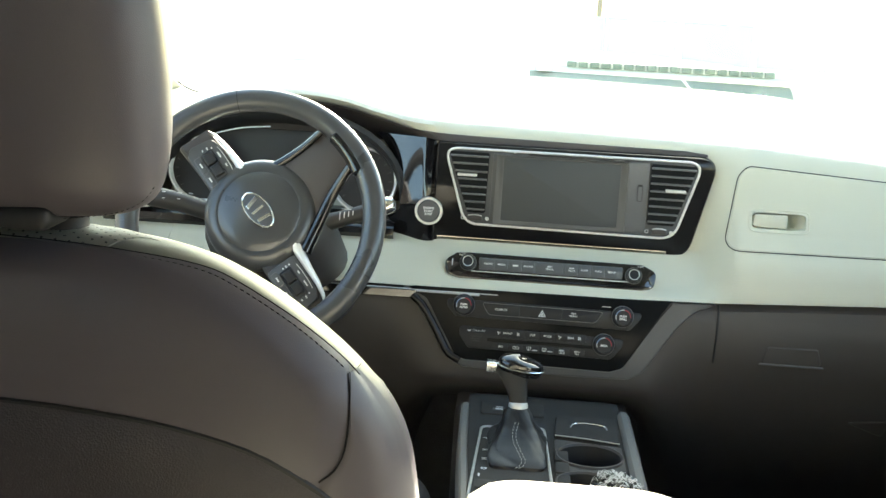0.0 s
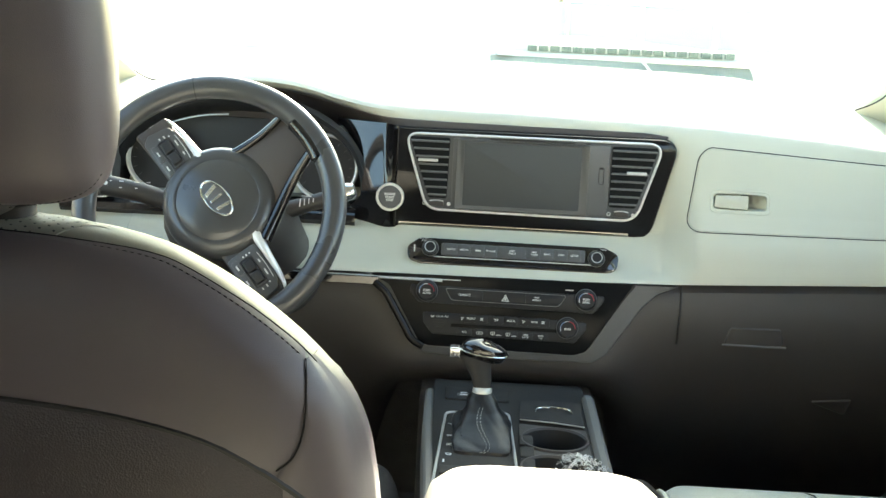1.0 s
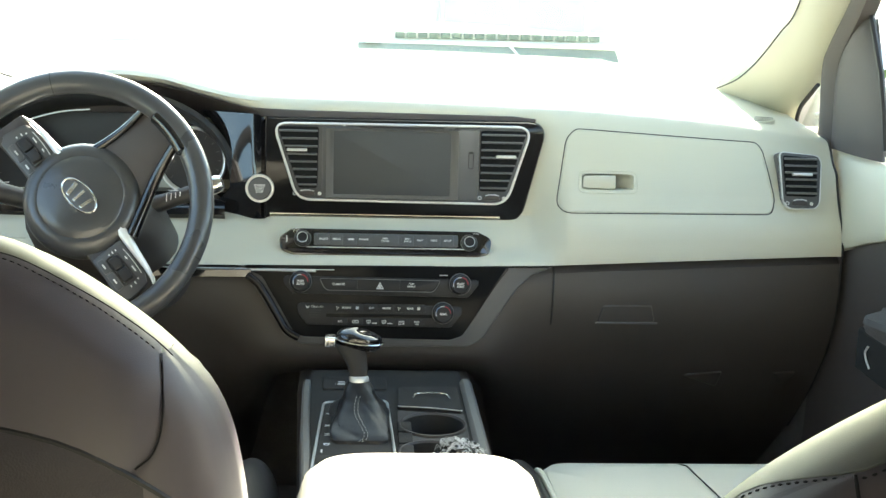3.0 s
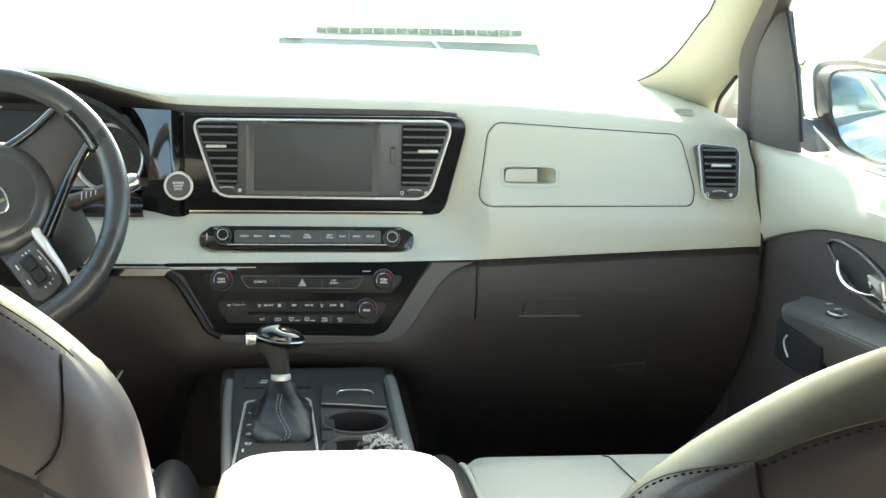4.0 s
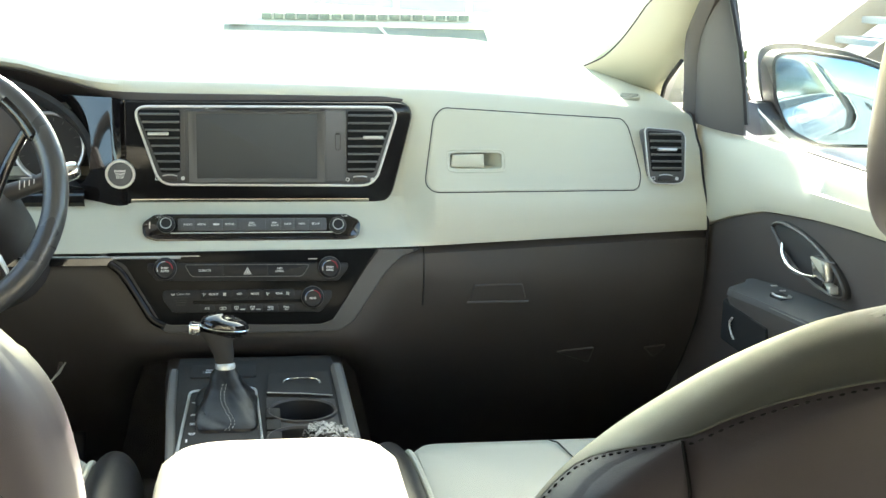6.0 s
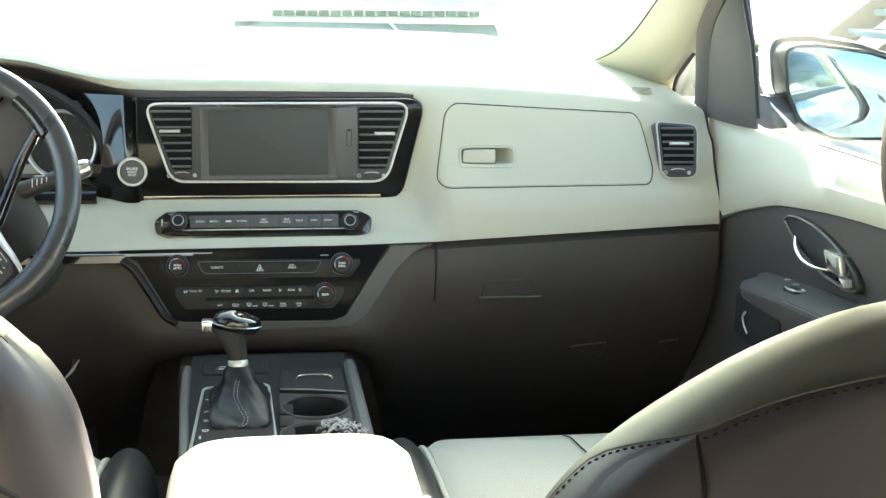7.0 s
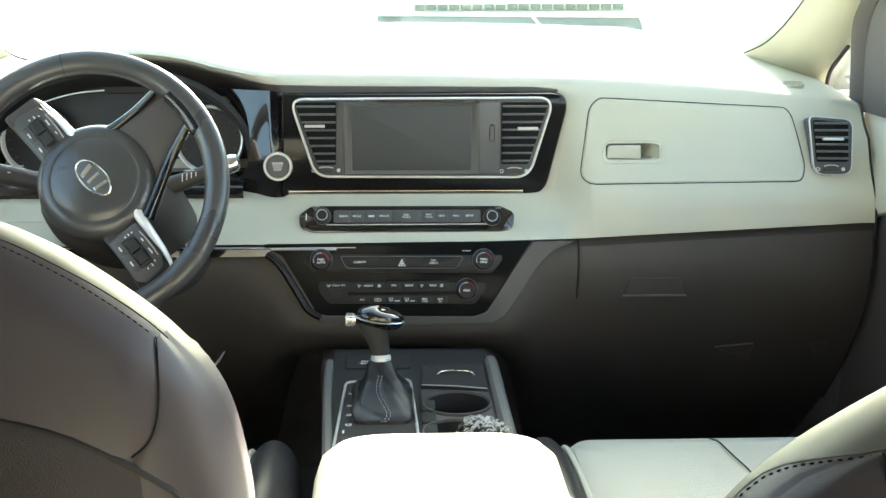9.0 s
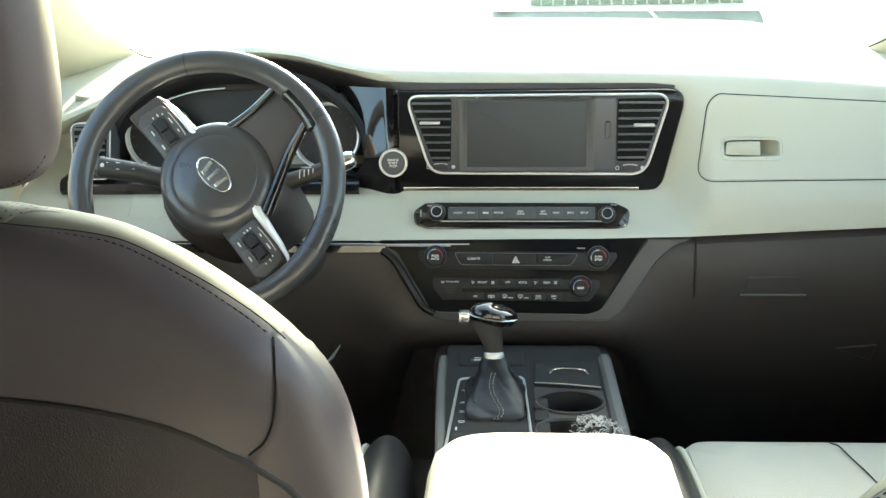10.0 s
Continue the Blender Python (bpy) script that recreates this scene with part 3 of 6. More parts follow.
rim = densify(shrink(lid_out, 0.0012), 0.003)
angles = [math.atan2(z - LZ, x - LX) for x, z in rim]
hole = [hole_at(a, 0.080, 0.0235) for a in angles]
rs = [[(x, dash_y(x, z) + 0.002, z) for x, z in rim], [(x, dash_y(x, z) - 0.0002, z) for x, z in rim], [(x, dash_y(x, z) - 0.0012, z) for x, z in shrink(rim, 0.0012)]]
for u in (0.02, 0.1, 0.25, 0.4, 0.55, 0.7, 0.82, 0.92, 0.98, 1.0):
    rs.append([(p[0] + (q[0] - p[0]) * u, dash_y(p[0] + (q[0] - p[0]) * u, p[1] + (q[1] - p[1]) * u) - 0.0012, p[1] + (q[1] - p[1]) * u) for p, q in zip(shrink(rim, 0.0012), hole)])
for g, dp in ((0.99, 0.0), (0.985, 0.15), (0.975, 0.8), (0.94, 1.0), (0.86, 1.0), (0.75, 1.0), (0.6, 1.0), (0.45, 1.0), (0.3, 1.0), (0.02, 1.0)):
    rs.append([(LX + (x - LX) * g, dash_y(x, z) + dp * float(np.interp((x - LX) * g, [0.010, 0.037], [0.042, 0.008])), LZ + (z - LZ) * g) for x, z in hole])
lid = part("glove_box_lid", rings_mesh(rs, cap0=False), CREAM, dash, "cream glove box lid with inset latch")
frame_pts = [hole_at(a, 0.088, 0.0315, 8) for a in np.linspace(0, 2 * math.pi, 80, endpoint=False)]
part("latch_frame", tube([(x, dash_y(x, z) - 0.0010, z) for x, z in frame_pts], 0.0013, 6, closed=True), CREAM, lid)
part("latch_paddle", slab(rounded([(-0.039, -0.0090), (0.012, -0.0102), (0.012, 0.0102), (-0.036, 0.0095)], [0.004, 0.001, 0.001, 0.004]), 0.0, 0.018, 0.0010), CREAM, lid, m=face_at(LX, dash_y(LX, LZ) - 0.0008, LZ, 12))

# ---- centre stack: glossy panel, bright frame, vents, screen ----
F0 = face_at(0, 0.002, 0)
piano_out = rounded([(-0.1915, 0.6545), (0.205, 0.6550), (0.2425, 0.8125), (-0.1915, 0.811)],
                    [0.0005, 0.036, 0.026, 0.0005], 8)
panel = part("gloss_panel", slab(piano_out, 0.006, 0.02, 0.008), PIANO_FLAT, dash, "piano black glossy panel", m=F0)
frame_out = rounded([(-0.1755, 0.8045), (-0.138, 0.6865), (0.182, 0.6845), (0.2185, 0.8065)], [0.018, 0.030, 0.032, 0.020], 7)
part("inner_panel", slab(shrink(frame_out, 0.003), 0.0075, 0.0, 0.001), PANEL, panel, m=F0)
part("bright_frame", band(frame_out, 0.0036, 0.0104, 0.0, 0.0012), SILVER, panel, "satin silver frame", m=F0)


def vent(outline, parent, m, n, tab, wheel_at, name="air_vent"):
    """An air vent: near-black plate for the well's shade, slats one by one, a bright tab and its thumb wheel."""
    lo, hi = min(p[1] for p in outline), max(p[1] for p in outline)
    v = part(name, slab(rounded(outline, 0.004), 0.0022, 0.0, 0.0006), WELL_SHADE, parent, "black air vent with horizontal slats", m=m)

    def span(y):
        xs = []
        for a, b in zip(outline, outline[1:] + outline[:1]):
            if (a[1] - y) * (b[1] - y) <= 0 and a[1] != b[1]:
                xs.append(a[0] + (b[0] - a[0]) * (y - a[1]) / (b[1] - a[1]))
        return min(xs), max(xs)
    pitch = (hi - lo) / n
    for i in range(n):
        y = lo + (i + 0.5) * pitch
        a, b = span(y)
        bm = bmesh.new()
        rs = [[(x, y - 0.0020, 0.0030), (x, y - 0.0014, 0.0066), (x, y + 0.0002, 0.0070), (x, y + 0.0014, 0.0034)] for x in (a + 0.0010, b - 0.0010)]
        rings_mesh(rs, bm=bm)
        part("slat", bm, SLAT, v, m=m, smooth=False)
    part("tab", slab(rounded(rect(0.030, 0.0042, tab[0], tab[1]), 0.0015), 0.0095, -0.003, 0.0012), SILVER, v, "satin silver tab", m=m)
    wx, wy = wheel_at
    wl = part("thumb_wheel", slab(rounded([(wx - 0.012, wy - 0.004), (wx + 0.012, wy - 0.004), (wx + 0.010, wy + 0.0032), (wx - 0.010, wy + 0.0032)], 0.002),
                                  0.0055, 0.0, 0.0012), DARK, v, m=m)
    part("edge", tube([(wx - 0.0105, wy + 0.0035, 0.0048), (wx - 0.004, wy + 0.0050, 0.0055), (wx + 0.004, wy + 0.0050, 0.0055), (wx + 0.0105, wy + 0.0035, 0.0048)],
                      0.0009, 5), SILVER, wl, m=m)
    for s in (-1, 1):
        part("mark", lathe([(0.0030, 0.0), (0.0030, 0.0016), (0.0021, 0.0016), (0.0021, 0.0)] if s < 0 else [(0.0030, 0.0), (0.0026, 0.0016), (0.0012, 0.0012), (0.0, 0.0016)], 10), WHITE_INK, wl,
             m=m @ Matrix.Translation((wx + s * 0.0185, wy - 0.0008, 0.0012)))
    return v


FV = face_at(0, -0.0060, 0)
vent([(-0.134, 0.7060), (-0.1065, 0.7060), (-0.1050, 0.7985), (-0.1665, 0.7985)], panel, FV, 8, (-0.137, 0.764), (-0.1215, 0.6985))
vent([(0.1385, 0.7060), (0.1790, 0.7060), (0.2085, 0.7985), (0.1385, 0.7985)], panel, FV, 8, (0.177, 0.760), (0.158, 0.6965))

FS = face_at(0, -0.0055, 0)
unit = part("screen_unit", slab(rounded(rect(0.236, 0.108, 0.0185, 0.7455), 0.004), 0.0022, 0.0, 0.001), PANEL, panel, m=FS)
bezel_outer, bezel_inner = rect(0.201, 0.1075, 0.0055, 0.7445), rect(0.1745, 0.0945, 0.0055, 0.7455)
bm = rings_mesh([[(*p, 0.0) for p in bezel_outer], [(*p, 0.0038) for p in bezel_outer], [(*p, 0.0048) for p in shrink(bezel_outer, 0.0012)], [(*p, 0.0044) for p in shrink(bezel_inner, -0.0040)], [(*p, 0.0024) for p in bezel_inner]], cap1=False)
part("bezel", bm, GREY, unit, m=FS)
part("display", slab(rounded(rect(0.1760, 0.0960, 0.0055, 0.7455), 0.002), 0.0030, 0.0, 0.0004), SCREEN, unit, "blank dark grey touch screen", m=FS)
part("disc_slot", slab(rounded(rect(0.150, 0.0028, 0.030, 0.8005), 0.001), 0.0052, 0.0, 0.0004), RUBBER, unit, m=FS)
part("eject_mark", slab([(-0.069, 0.8005), (-0.065, 0.8005), (-0.067, 0.8030)], 0.0054, 0.0, 0.0002), WHITE_INK, unit, m=FS, smooth=False)
part("maker_mark", slab(rect(0.016, 0.0022, 0.090, 0.8005), 0.0054, 0.0, 0.0002), GREY, unit, m=FS, smooth=False)
part("card_slot", band(rounded(rect(0.0080, 0.026, 0.1245, 0.7530), 0.0039), 0.0008, 0.0034, 0.0, 0.0003), RUBBER, unit, m=FS)
part("slot_tab", slab(rounded(rect(0.0060, 0.0030, 0.1245, 0.7645), 0.001), 0.0036, 0.0, 0.0004), RUBBER, unit, m=FS)

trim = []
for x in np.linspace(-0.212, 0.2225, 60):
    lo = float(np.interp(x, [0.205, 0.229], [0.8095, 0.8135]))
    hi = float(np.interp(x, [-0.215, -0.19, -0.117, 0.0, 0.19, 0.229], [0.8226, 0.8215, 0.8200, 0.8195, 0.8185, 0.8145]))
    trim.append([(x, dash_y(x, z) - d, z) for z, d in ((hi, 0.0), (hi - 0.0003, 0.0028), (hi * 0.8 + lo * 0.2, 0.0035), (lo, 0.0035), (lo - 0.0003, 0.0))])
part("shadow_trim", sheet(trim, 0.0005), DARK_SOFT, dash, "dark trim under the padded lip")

# starter button and a small blank switch beside it
FB = face_at(-0.1925, -0.004, 0.7035, 4)
st = part("start_button", lathe([(0.0215, -0.014), (0.0215, 0.0045), (0.0205, 0.0062), (0.0182, 0.0062), (0.0172, 0.0048)], 44), SILVER, panel, "silver ringed starter button", m=FB)
part("cap", lathe([(0.0172, 0.0), (0.0172, 0.0056), (0.0160, 0.0068), (0.0, 0.0074)], 40), PANEL, st, m=FB)
for txt, v in (("ENGINE", 0.0046), ("START", 0.0), ("STOP", -0.0046)):
    writing(txt, 0.0047, st, FB @ Matrix.Translation((0, v, 0.0074)), bold=0.0002)


def gloss_y(x, z):
    """The glossy panel curves away towards the dials and rolls back along its top."""
    dx = max(0.0, -0.184 - x)
    return -0.004 + 0.28 * dx + 1.5 * dx * dx + 0.24 * max(0.0, z - 0.706) * smooth01(dx / 0.022)


cheek = []
for z in np.linspace(0.6545, 0.812, 40):
    xl = float(np.interp(z, [0.6545, 0.676, 0.690, 0.702, 0.742, 0.765, 0.787, 0.803, 0.812], [-0.264, -0.262, -0.247, -0.239, -0.2365, -0.2435, -0.2595, -0.275, -0.286]))
    cheek.append([(x, gloss_y(x, z) - 0.0006, z) for x in np.linspace(-0.183, xl, 28)])
part("gloss_cheek", sheet(cheek, 0.002), PIANO, panel, "curved glossy cheek beside the dials")

lining = []
for x in [v for v in xs[::-1] if -0.64 < v < -0.175]:
    pr = profile(x)
    k = 0.0012 + 0.0018 * smooth01((-0.190 - x) / 0.06)
    f = 0.30 * smooth01((x + 0.280) / 0.09)
    top = (pr[7][0] * (1 - f) + pr[8][0] * f, pr[7][1] * (1 - f) + pr[8][1] * f)
    lining.append([(x, y - k, z - k) for y, z in (top, pr[8], pr[9])])
part("hood_lining", sheet(lining, 0.001), DARK_SOFT, dash, "dark lining under the padded hood")
part("gloss_edge", sheet([[(x, -0.0046, 0.6670), (x, -0.0050, 0.6655), (x, -0.0034, 0.6605), (x, 0.0030, 0.6551)] for x in np.linspace(-0.178, 0.172, 24)], -0.001), SMOKED, panel, "smoked bright lower edge of the glossy panel")

# ---- audio strip ----
FA = face_at(-0.002, -0.041, 0.630, 24)
strip_out = rounded([(-0.159, 0.006), (-0.140, 0.0195), (0.137, 0.0185), (0.159, 0.008), (0.155, -0.016), (0.136, -0.0225), (-0.137, -0.0215), (-0.157, -0.014)], 0.012, 5)
strip = part("audio_strip", slab(strip_out, 0.009, 0.03, 0.003), PIANO, dash, "glossy black audio control strip", m=FA)
part("key_bed", slab(rounded(rect(0.215, 0.019, 0, 0.0025), 0.003), 0.0098, 0.0, 0.0006), PANEL, strip, m=FA)
part("bright_line", slab(rect(0.236, 0.0014, 0, -0.0098), 0.0108, 0.0, 0.0004), SILVER, strip, m=FA, smooth=False)
keys = [(-0.093, "RADIO"), (-0.0735, "MEDIA"), (-0.0525, ""), (-0.0335, "PHONE"), (-0.0015, "SEEK\nTRACK"), (0.0315, "MAP\nVOICE"), (0.0505, "NAVI"), (0.0715, "INFO"), (0.0915, "SETUP")]
for i, (x, t) in enumerate(keys):
    wdt = 0.0400 if t.startswith("SEEK") else 0.0185
    k = part("key", slab(rounded(rect(wdt, 0.0165, x, 0.0025), 0.0012), 0.0112, 0.0, 0.0008), PANEL, strip, m=FA)
    if t:
        writing(t, 0.0042 if "\n" not in t else 0.0038, k, FA @ Matrix.Translation((x, 0.0025, 0.0112)), bold=0.00008)
    else:
        part("mark", slab(rect(0.0085, 0.0026, x, 0.0025), 0.0114, 0.0, 0.0001), WHITE_INK, k, m=FA, smooth=False)


def knob(x, y, m, r, parent, ring=None, inked=False):
    """A turned control knob with a bright ring; inked ones carry a blue and a red arc."""
    mm = m @ Matrix.Translation((x, y, 0))
    k = part("knob", lathe([(r * 1.20, 0.004), (r * 1.20, 0.0105), (r * 1.08, 0.0125), (r, 0.0130), (r, 0.0190), (r * 0.94, 0.0205), (r * 0.84, 0.0205), (r * 0.78, 0.0195), (0, 0.0195)], 36),
             KEY_BLACK, parent, "black turning knob", m=mm)
    if inked:
        part("ring", lathe([(r * 1.21, 0.0095), (r * 1.22, 0.0106), (r * 1.16, 0.0118), (r * 1.12, 0.0112)], 36), SLAT, k, m=mm)
    else:
        part("ring", lathe([(r * 0.78, 0.019), (r * 0.78, 0.0210), (r * 0.74, 0.0214), (r * 0.68, 0.0210), (r * 0.68, 0.019)], 36), SILVER, k, m=mm)
        part("skirt_edge", lathe([(r * 1.21, 0.0098), (r * 1.21, 0.0112), (r * 1.14, 0.0120), (r * 1.12, 0.0112)], 36), SLAT, k, m=mm)
    if inked:
        for mat, a0, a1 in ((BLUE_INK, 118, 168), (RED_INK, 0, 82)):
            arc = [(r * 0.80 * math.cos(radians(a)), r * 0.80 * math.sin(radians(a)), 0.0212) for a in np.linspace(a0, a1, 10)]
            part("arc", tube(arc, 0.0009, 5), mat, k, m=mm)
        part("arc", tube([(r * 0.80 * math.cos(radians(a)), r * 0.80 * math.sin(radians(a)), 0.0212) for a in np.linspace(84, 200, 10)], 0.0006, 5), WHITE_INK, k, m=mm)
    return k, mm


knob(-0.124, 0.003, FA, 0.0105, strip)
knob(0.124, 0.0, FA, 0.0105, strip)
writing("POWER\nPUSH", 0.0034, strip, FA @ Matrix.Translation((-0.134, 0.0155, 0.0092)))
writing("TUNE", 0.0036, strip, FA @ Matrix.Translation((0.134, 0.0145, 0.0092)))
part("media_mark", slab(rect(0.0015, 0.010, -0.1475, 0.002), 0.0094, 0.0, 0.0001), WHITE_INK, strip, m=FA, smooth=False)

# ---- climate panel ----
FC = face_at(0, -0.0800, 0.548, 10)

grey_out = rounded([(-0.222, 0.053), (0.254, 0.0590), (0.215, 0.0440), (0.192, 0.0220), (0.1425, -0.0520), (0.122, -0.0640), (0.020, -0.0655), (-0.125, -0.0625), (-0.149, -0.050), (-0.200, 0.0305)],
                   [0.004, 0.004, 0.025, 0.02, 0.02, 0.015, 0.02, 0.02, 0.02, 0.03], 5)
part("climate_surround", slab(grey_out, 0.004, 0.02, 0.003), GREY, dash, "grey painted surround of the climate panel", m=FC)
black_out = rounded([(-0.218, 0.0533), (0.183, 0.0563), (0.163, 0.030), (0.1125, -0.0475), (0.094, -0.0535), (-0.122, -0.0508), (-0.136, -0.044), (-0.183, 0.0365)],
                    [0.004, 0.004, 0.02, 0.014, 0.012, 0.014, 0.014, 0.02], 5)
cp = part("climate_panel", slab(black_out, 0.0062, 0.0, 0.0012), GLOSS_DARK, dash, "glossy black climate control panel", m=FC)
part("bright_edge", tube([(x, v, 0.0050) for x, v in densify(shrink(black_out, -0.0012), 0.006) if v < -0.003], 0.0007, 5), SLAT, cp, m=FC)
part("bed_upper", slab(rounded([(-0.1525, 0.0385), (0.1355, 0.0360), (0.1345, 0.0270), (0.120, 0.0095), (-0.139, 0.0125), (-0.1515, 0.0270)], 0.006), 0.0074, 0.0, 0.0008), KEY_BLACK, cp, m=FC)
part("bed_lower", slab(rounded([(-0.132, -0.0008), (0.112, -0.0040), (0.1105, -0.0160), (0.095, -0.0355), (-0.117, -0.0330), (-0.1300, -0.0160)], 0.006), 0.0074, 0.0, 0.0008), KEY_BLACK, cp, m=FC)
part("key_frame", band(rounded([(-0.1003, 0.0358), (0.0800, 0.0345), (0.0690, 0.0165), (-0.0905, 0.0175)], [0.003, 0.003, 0.010, 0.010]), 0.0009, 0.0094, 0.0, 0.0003), SLAT, cp, m=FC)
for x0, x1, t in ((-0.0993, -0.0440, "CLIMATE"), (-0.0436, 0.0190, ""), (0.0194, 0.0790, "PASS\nAIRBAG")):
    k = part("key", slab(rounded([(x0, 0.0348), (x1, 0.0345), (x1 - (0.0102 if x1 > 0.07 else 0), 0.0178), (x0 + (0.0095 if x0 < -0.09 else 0), 0.0184)], [0.001, 0.001, 0.009 if x1 > 0.07 else 0.001, 0.009 if x0 < -0.09 else 0.001]), 0.0088, 0.0, 0.0007), KEY_BLACK, cp, m=FC)
    if t:
        writing(t, 0.0046 if "\n" not in t else 0.0036, k, FC @ Matrix.Translation((-0.0715 if x0 < 0 else 0.0355, 0.0268, 0.0088)), bold=0.0001)
    else:
        part("hazard_mark", band([(-0.0163, 0.0205), (-0.0047, 0.0205), (-0.0105, 0.0310)], 0.0014, 0.0092, 0.0, 0.0002), WHITE_INK, k, m=FC, smooth=False)
        part("hazard_core", slab([(-0.0128, 0.0226), (-0.0082, 0.0226), (-0.0105, 0.0270)], 0.0091, 0.0, 0.0001), WHITE_INK, k, m=FC, smooth=False)
for x, v, t in ((-0.1267, 0.0304, "PUSH\nAUTO"), (0.1078, 0.0294, "PUSH\nSYNC"), (0.0829, -0.0135, "REAR")):
    k, mm = knob(x, v, FC, 0.0134, cp, inked=True)
    writing(t, 0.0042, k, mm @ Matrix.Translation((0, -0.001, 0.0197)), bold=0.0002)
row1 = ((-0.0560, 0.0425, "FRONT"), (-0.0224, 0.0215, "OFF"), (-0.0003, 0.0205, "MODE"), (0.0346, 0.0440, "REAR"))
for x, wdt, t in row1:
    k = part("key", slab(rounded(rect(wdt, 0.0120, x, -0.0077), 0.0010), 0.0090, 0.0, 0.0006), KEY_BLACK, cp, m=FC)
    writing(t, 0.0042, k, FC @ Matrix.Translation((x - (0.003 if t == "FRONT" else 0), -0.0077, 0.0090)), bold=0.0001)
    if wdt > 0.04:
        for s in (-1, 1):
            blade = bmesh.new()
            for q in range(3 if s < 0 else 4):
                a = radians(120 * q + 20) if s < 0 else radians(90 * q + 45)
                tube([(0.0005 * math.cos(a), 0.0005 * math.sin(a), 0.0002), (0.0026 * math.cos(a), 0.0026 * math.sin(a), 0.0002)], 0.0009 if s > 0 else 0.0007, 5, bm=blade)
            part("fan_mark", blade, WHITE_INK, k, m=FC @ Matrix.Translation((x + s * 0.0145 - 0.002, -0.0077, 0.0090)))
part("groove", slab(rect(0.156, 0.0046, -0.0107, -0.0190), 0.0082, 0.0, 0.0003), GLOSS_DARK, cp, m=FC)
for i, t in enumerate(("A/C", "", "", "", "REAR\nLOCK", "REAR\nON")):
    x, v = -0.0684 + i * 0.02266, -0.0279 - 0.00028 * i
    k = part("key", slab(rounded(rect(0.0220, 0.0105, x, v), 0.0008), 0.0082, 0.0, 0.0004), KEY_BLACK, cp, m=FC)
    if t:
        writing(t, 0.0042 if "\n" not in t else 0.0034, k, FC @ Matrix.Translation((x, v, 0.0082)), bold=0.0001)
    elif i == 1:
        part("mark", band(rounded(rect(0.0095, 0.0042, x, v), 0.0018), 0.0008, 0.0085, 0.0, 0.0001), WHITE_INK, k, m=FC, smooth=False)
        part("mark", slab([(x - 0.0015, v - 0.001), (x + 0.0015, v), (x - 0.0015, v + 0.001)], 0.0085, 0.0, 0.0001), WHITE_INK, k, m=FC, smooth=False)
    else:
        part("mark", band(rounded([(x - 0.0072, v + 0.0032), (x + 0.0005, v + 0.0032), (x - 0.0010, v - 0.0018), (x - 0.0057, v - 0.0018)], 0.0014), 0.0008, 0.0085, 0.0, 0.0001), WHITE_INK, k, m=FC, smooth=False)
        part("mark", slab(rect(0.0010, 0.0036, x - 0.0034, v - 0.0004), 0.0085, 0.0, 0.0001), WHITE_INK, k, m=FC, smooth=False)
        part("mark", slab(rect(0.0075, 0.0012, x + 0.0052, v - 0.0014), 0.0084, 0.0, 0.0001), WHITE_INK, k, m=FC, smooth=False)
writing("Clean Air", 0.0050, cp, FC @ Matrix.Translation((-0.1020, -0.0066, 0.0076)))
part("leaf_mark", slab([(-0.1195, -0.0052), (-0.1180, -0.0058), (-0.1168, -0.0075), (-0.1150, -0.0058), (-0.1135, -0.0052), (-0.1150, -0.0088), (-0.1178, -0.0088)], 0.0077, 0.0, 0.0001), WHITE_INK, cp, m=FC, smooth=False)
for i in range(4):
    part("grille_slot", slab(rect(0.0215 - 0.003 * i, 0.0014, -0.1060, -0.0120 - 0.0035 * i), 0.0078, 0.0, 0.0002), RUBBER, cp, m=FC, smooth=False)
part("display_edge", slab(rect(0.0285, 0.0012, -0.092, 0.0477), 0.0068, 0.0, 0.0002), SILVER, cp, m=FC, smooth=False)
part("display_edge", slab(rect(0.0124, 0.0012, 0.0834, 0.0421), 0.0068, 0.0, 0.0002), SILVER, cp, m=FC, smooth=False)
# bright strip and gloss wing that run out to the driver's side
part("wing_strip", tube([(x, low_y(x, 0.592) - 0.012, 0.5945) for x in np.linspace(-0.66, -0.105, 14)], 0.0024, 8), SILVER, dash, "thin satin silver strip")
wing = []
for x in np.linspace(-0.66, -0.20, 14):
    wing.append([(x, low_y(x, 0.585) - o, z) for o, z in ((0.003, 0.595), (0.011, 0.5935), (0.012, 0.586), (0.004, 0.583))])
part("wing", sheet(wing, 0.002), PIANO, dash, "piano black wing below the cream panel")
wing_edge = spline([(-0.205, -0.082, 0.588), (-0.186, -0.086, 0.572), (-0.160, -0.092, 0.530), (-0.146, -0.096, 0.508), (-0.128, -0.099, 0.498)], 5)
part("wing_edge", tube(wing_edge, 0.0055, 10), PIANO_FLAT, dash, "piano black edge")

# ---- vent at the passenger's end, small demister vents ----
FR = face_at(0.6175, -0.034, 0.738, 12, -3)
vr_out = rounded([(-0.020, -0.046), (0.036, -0.045), (0.037, 0.037), (-0.029, 0.042)], [0.020, 0.016, 0.016, 0.008], 6)
ve = part("end_vent", slab(vr_out, 0.010, 0.03, 0.003), PANEL, dash, "grey framed air vent at the dashboard's end", m=FR)
part("bright_edge", band(vr_out, 0.0016, 0.0108, 0.0, 0.0006), SILVER, ve, m=FR)
vent([(-0.017, -0.026), (0.030, -0.026), (0.029, 0.032), (-0.023, 0.036)], ve, FR @ Matrix.Translation((0, 0, 0.0098)), 6, (0.006, 0.007), (0.004, -0.036), name="louvre")
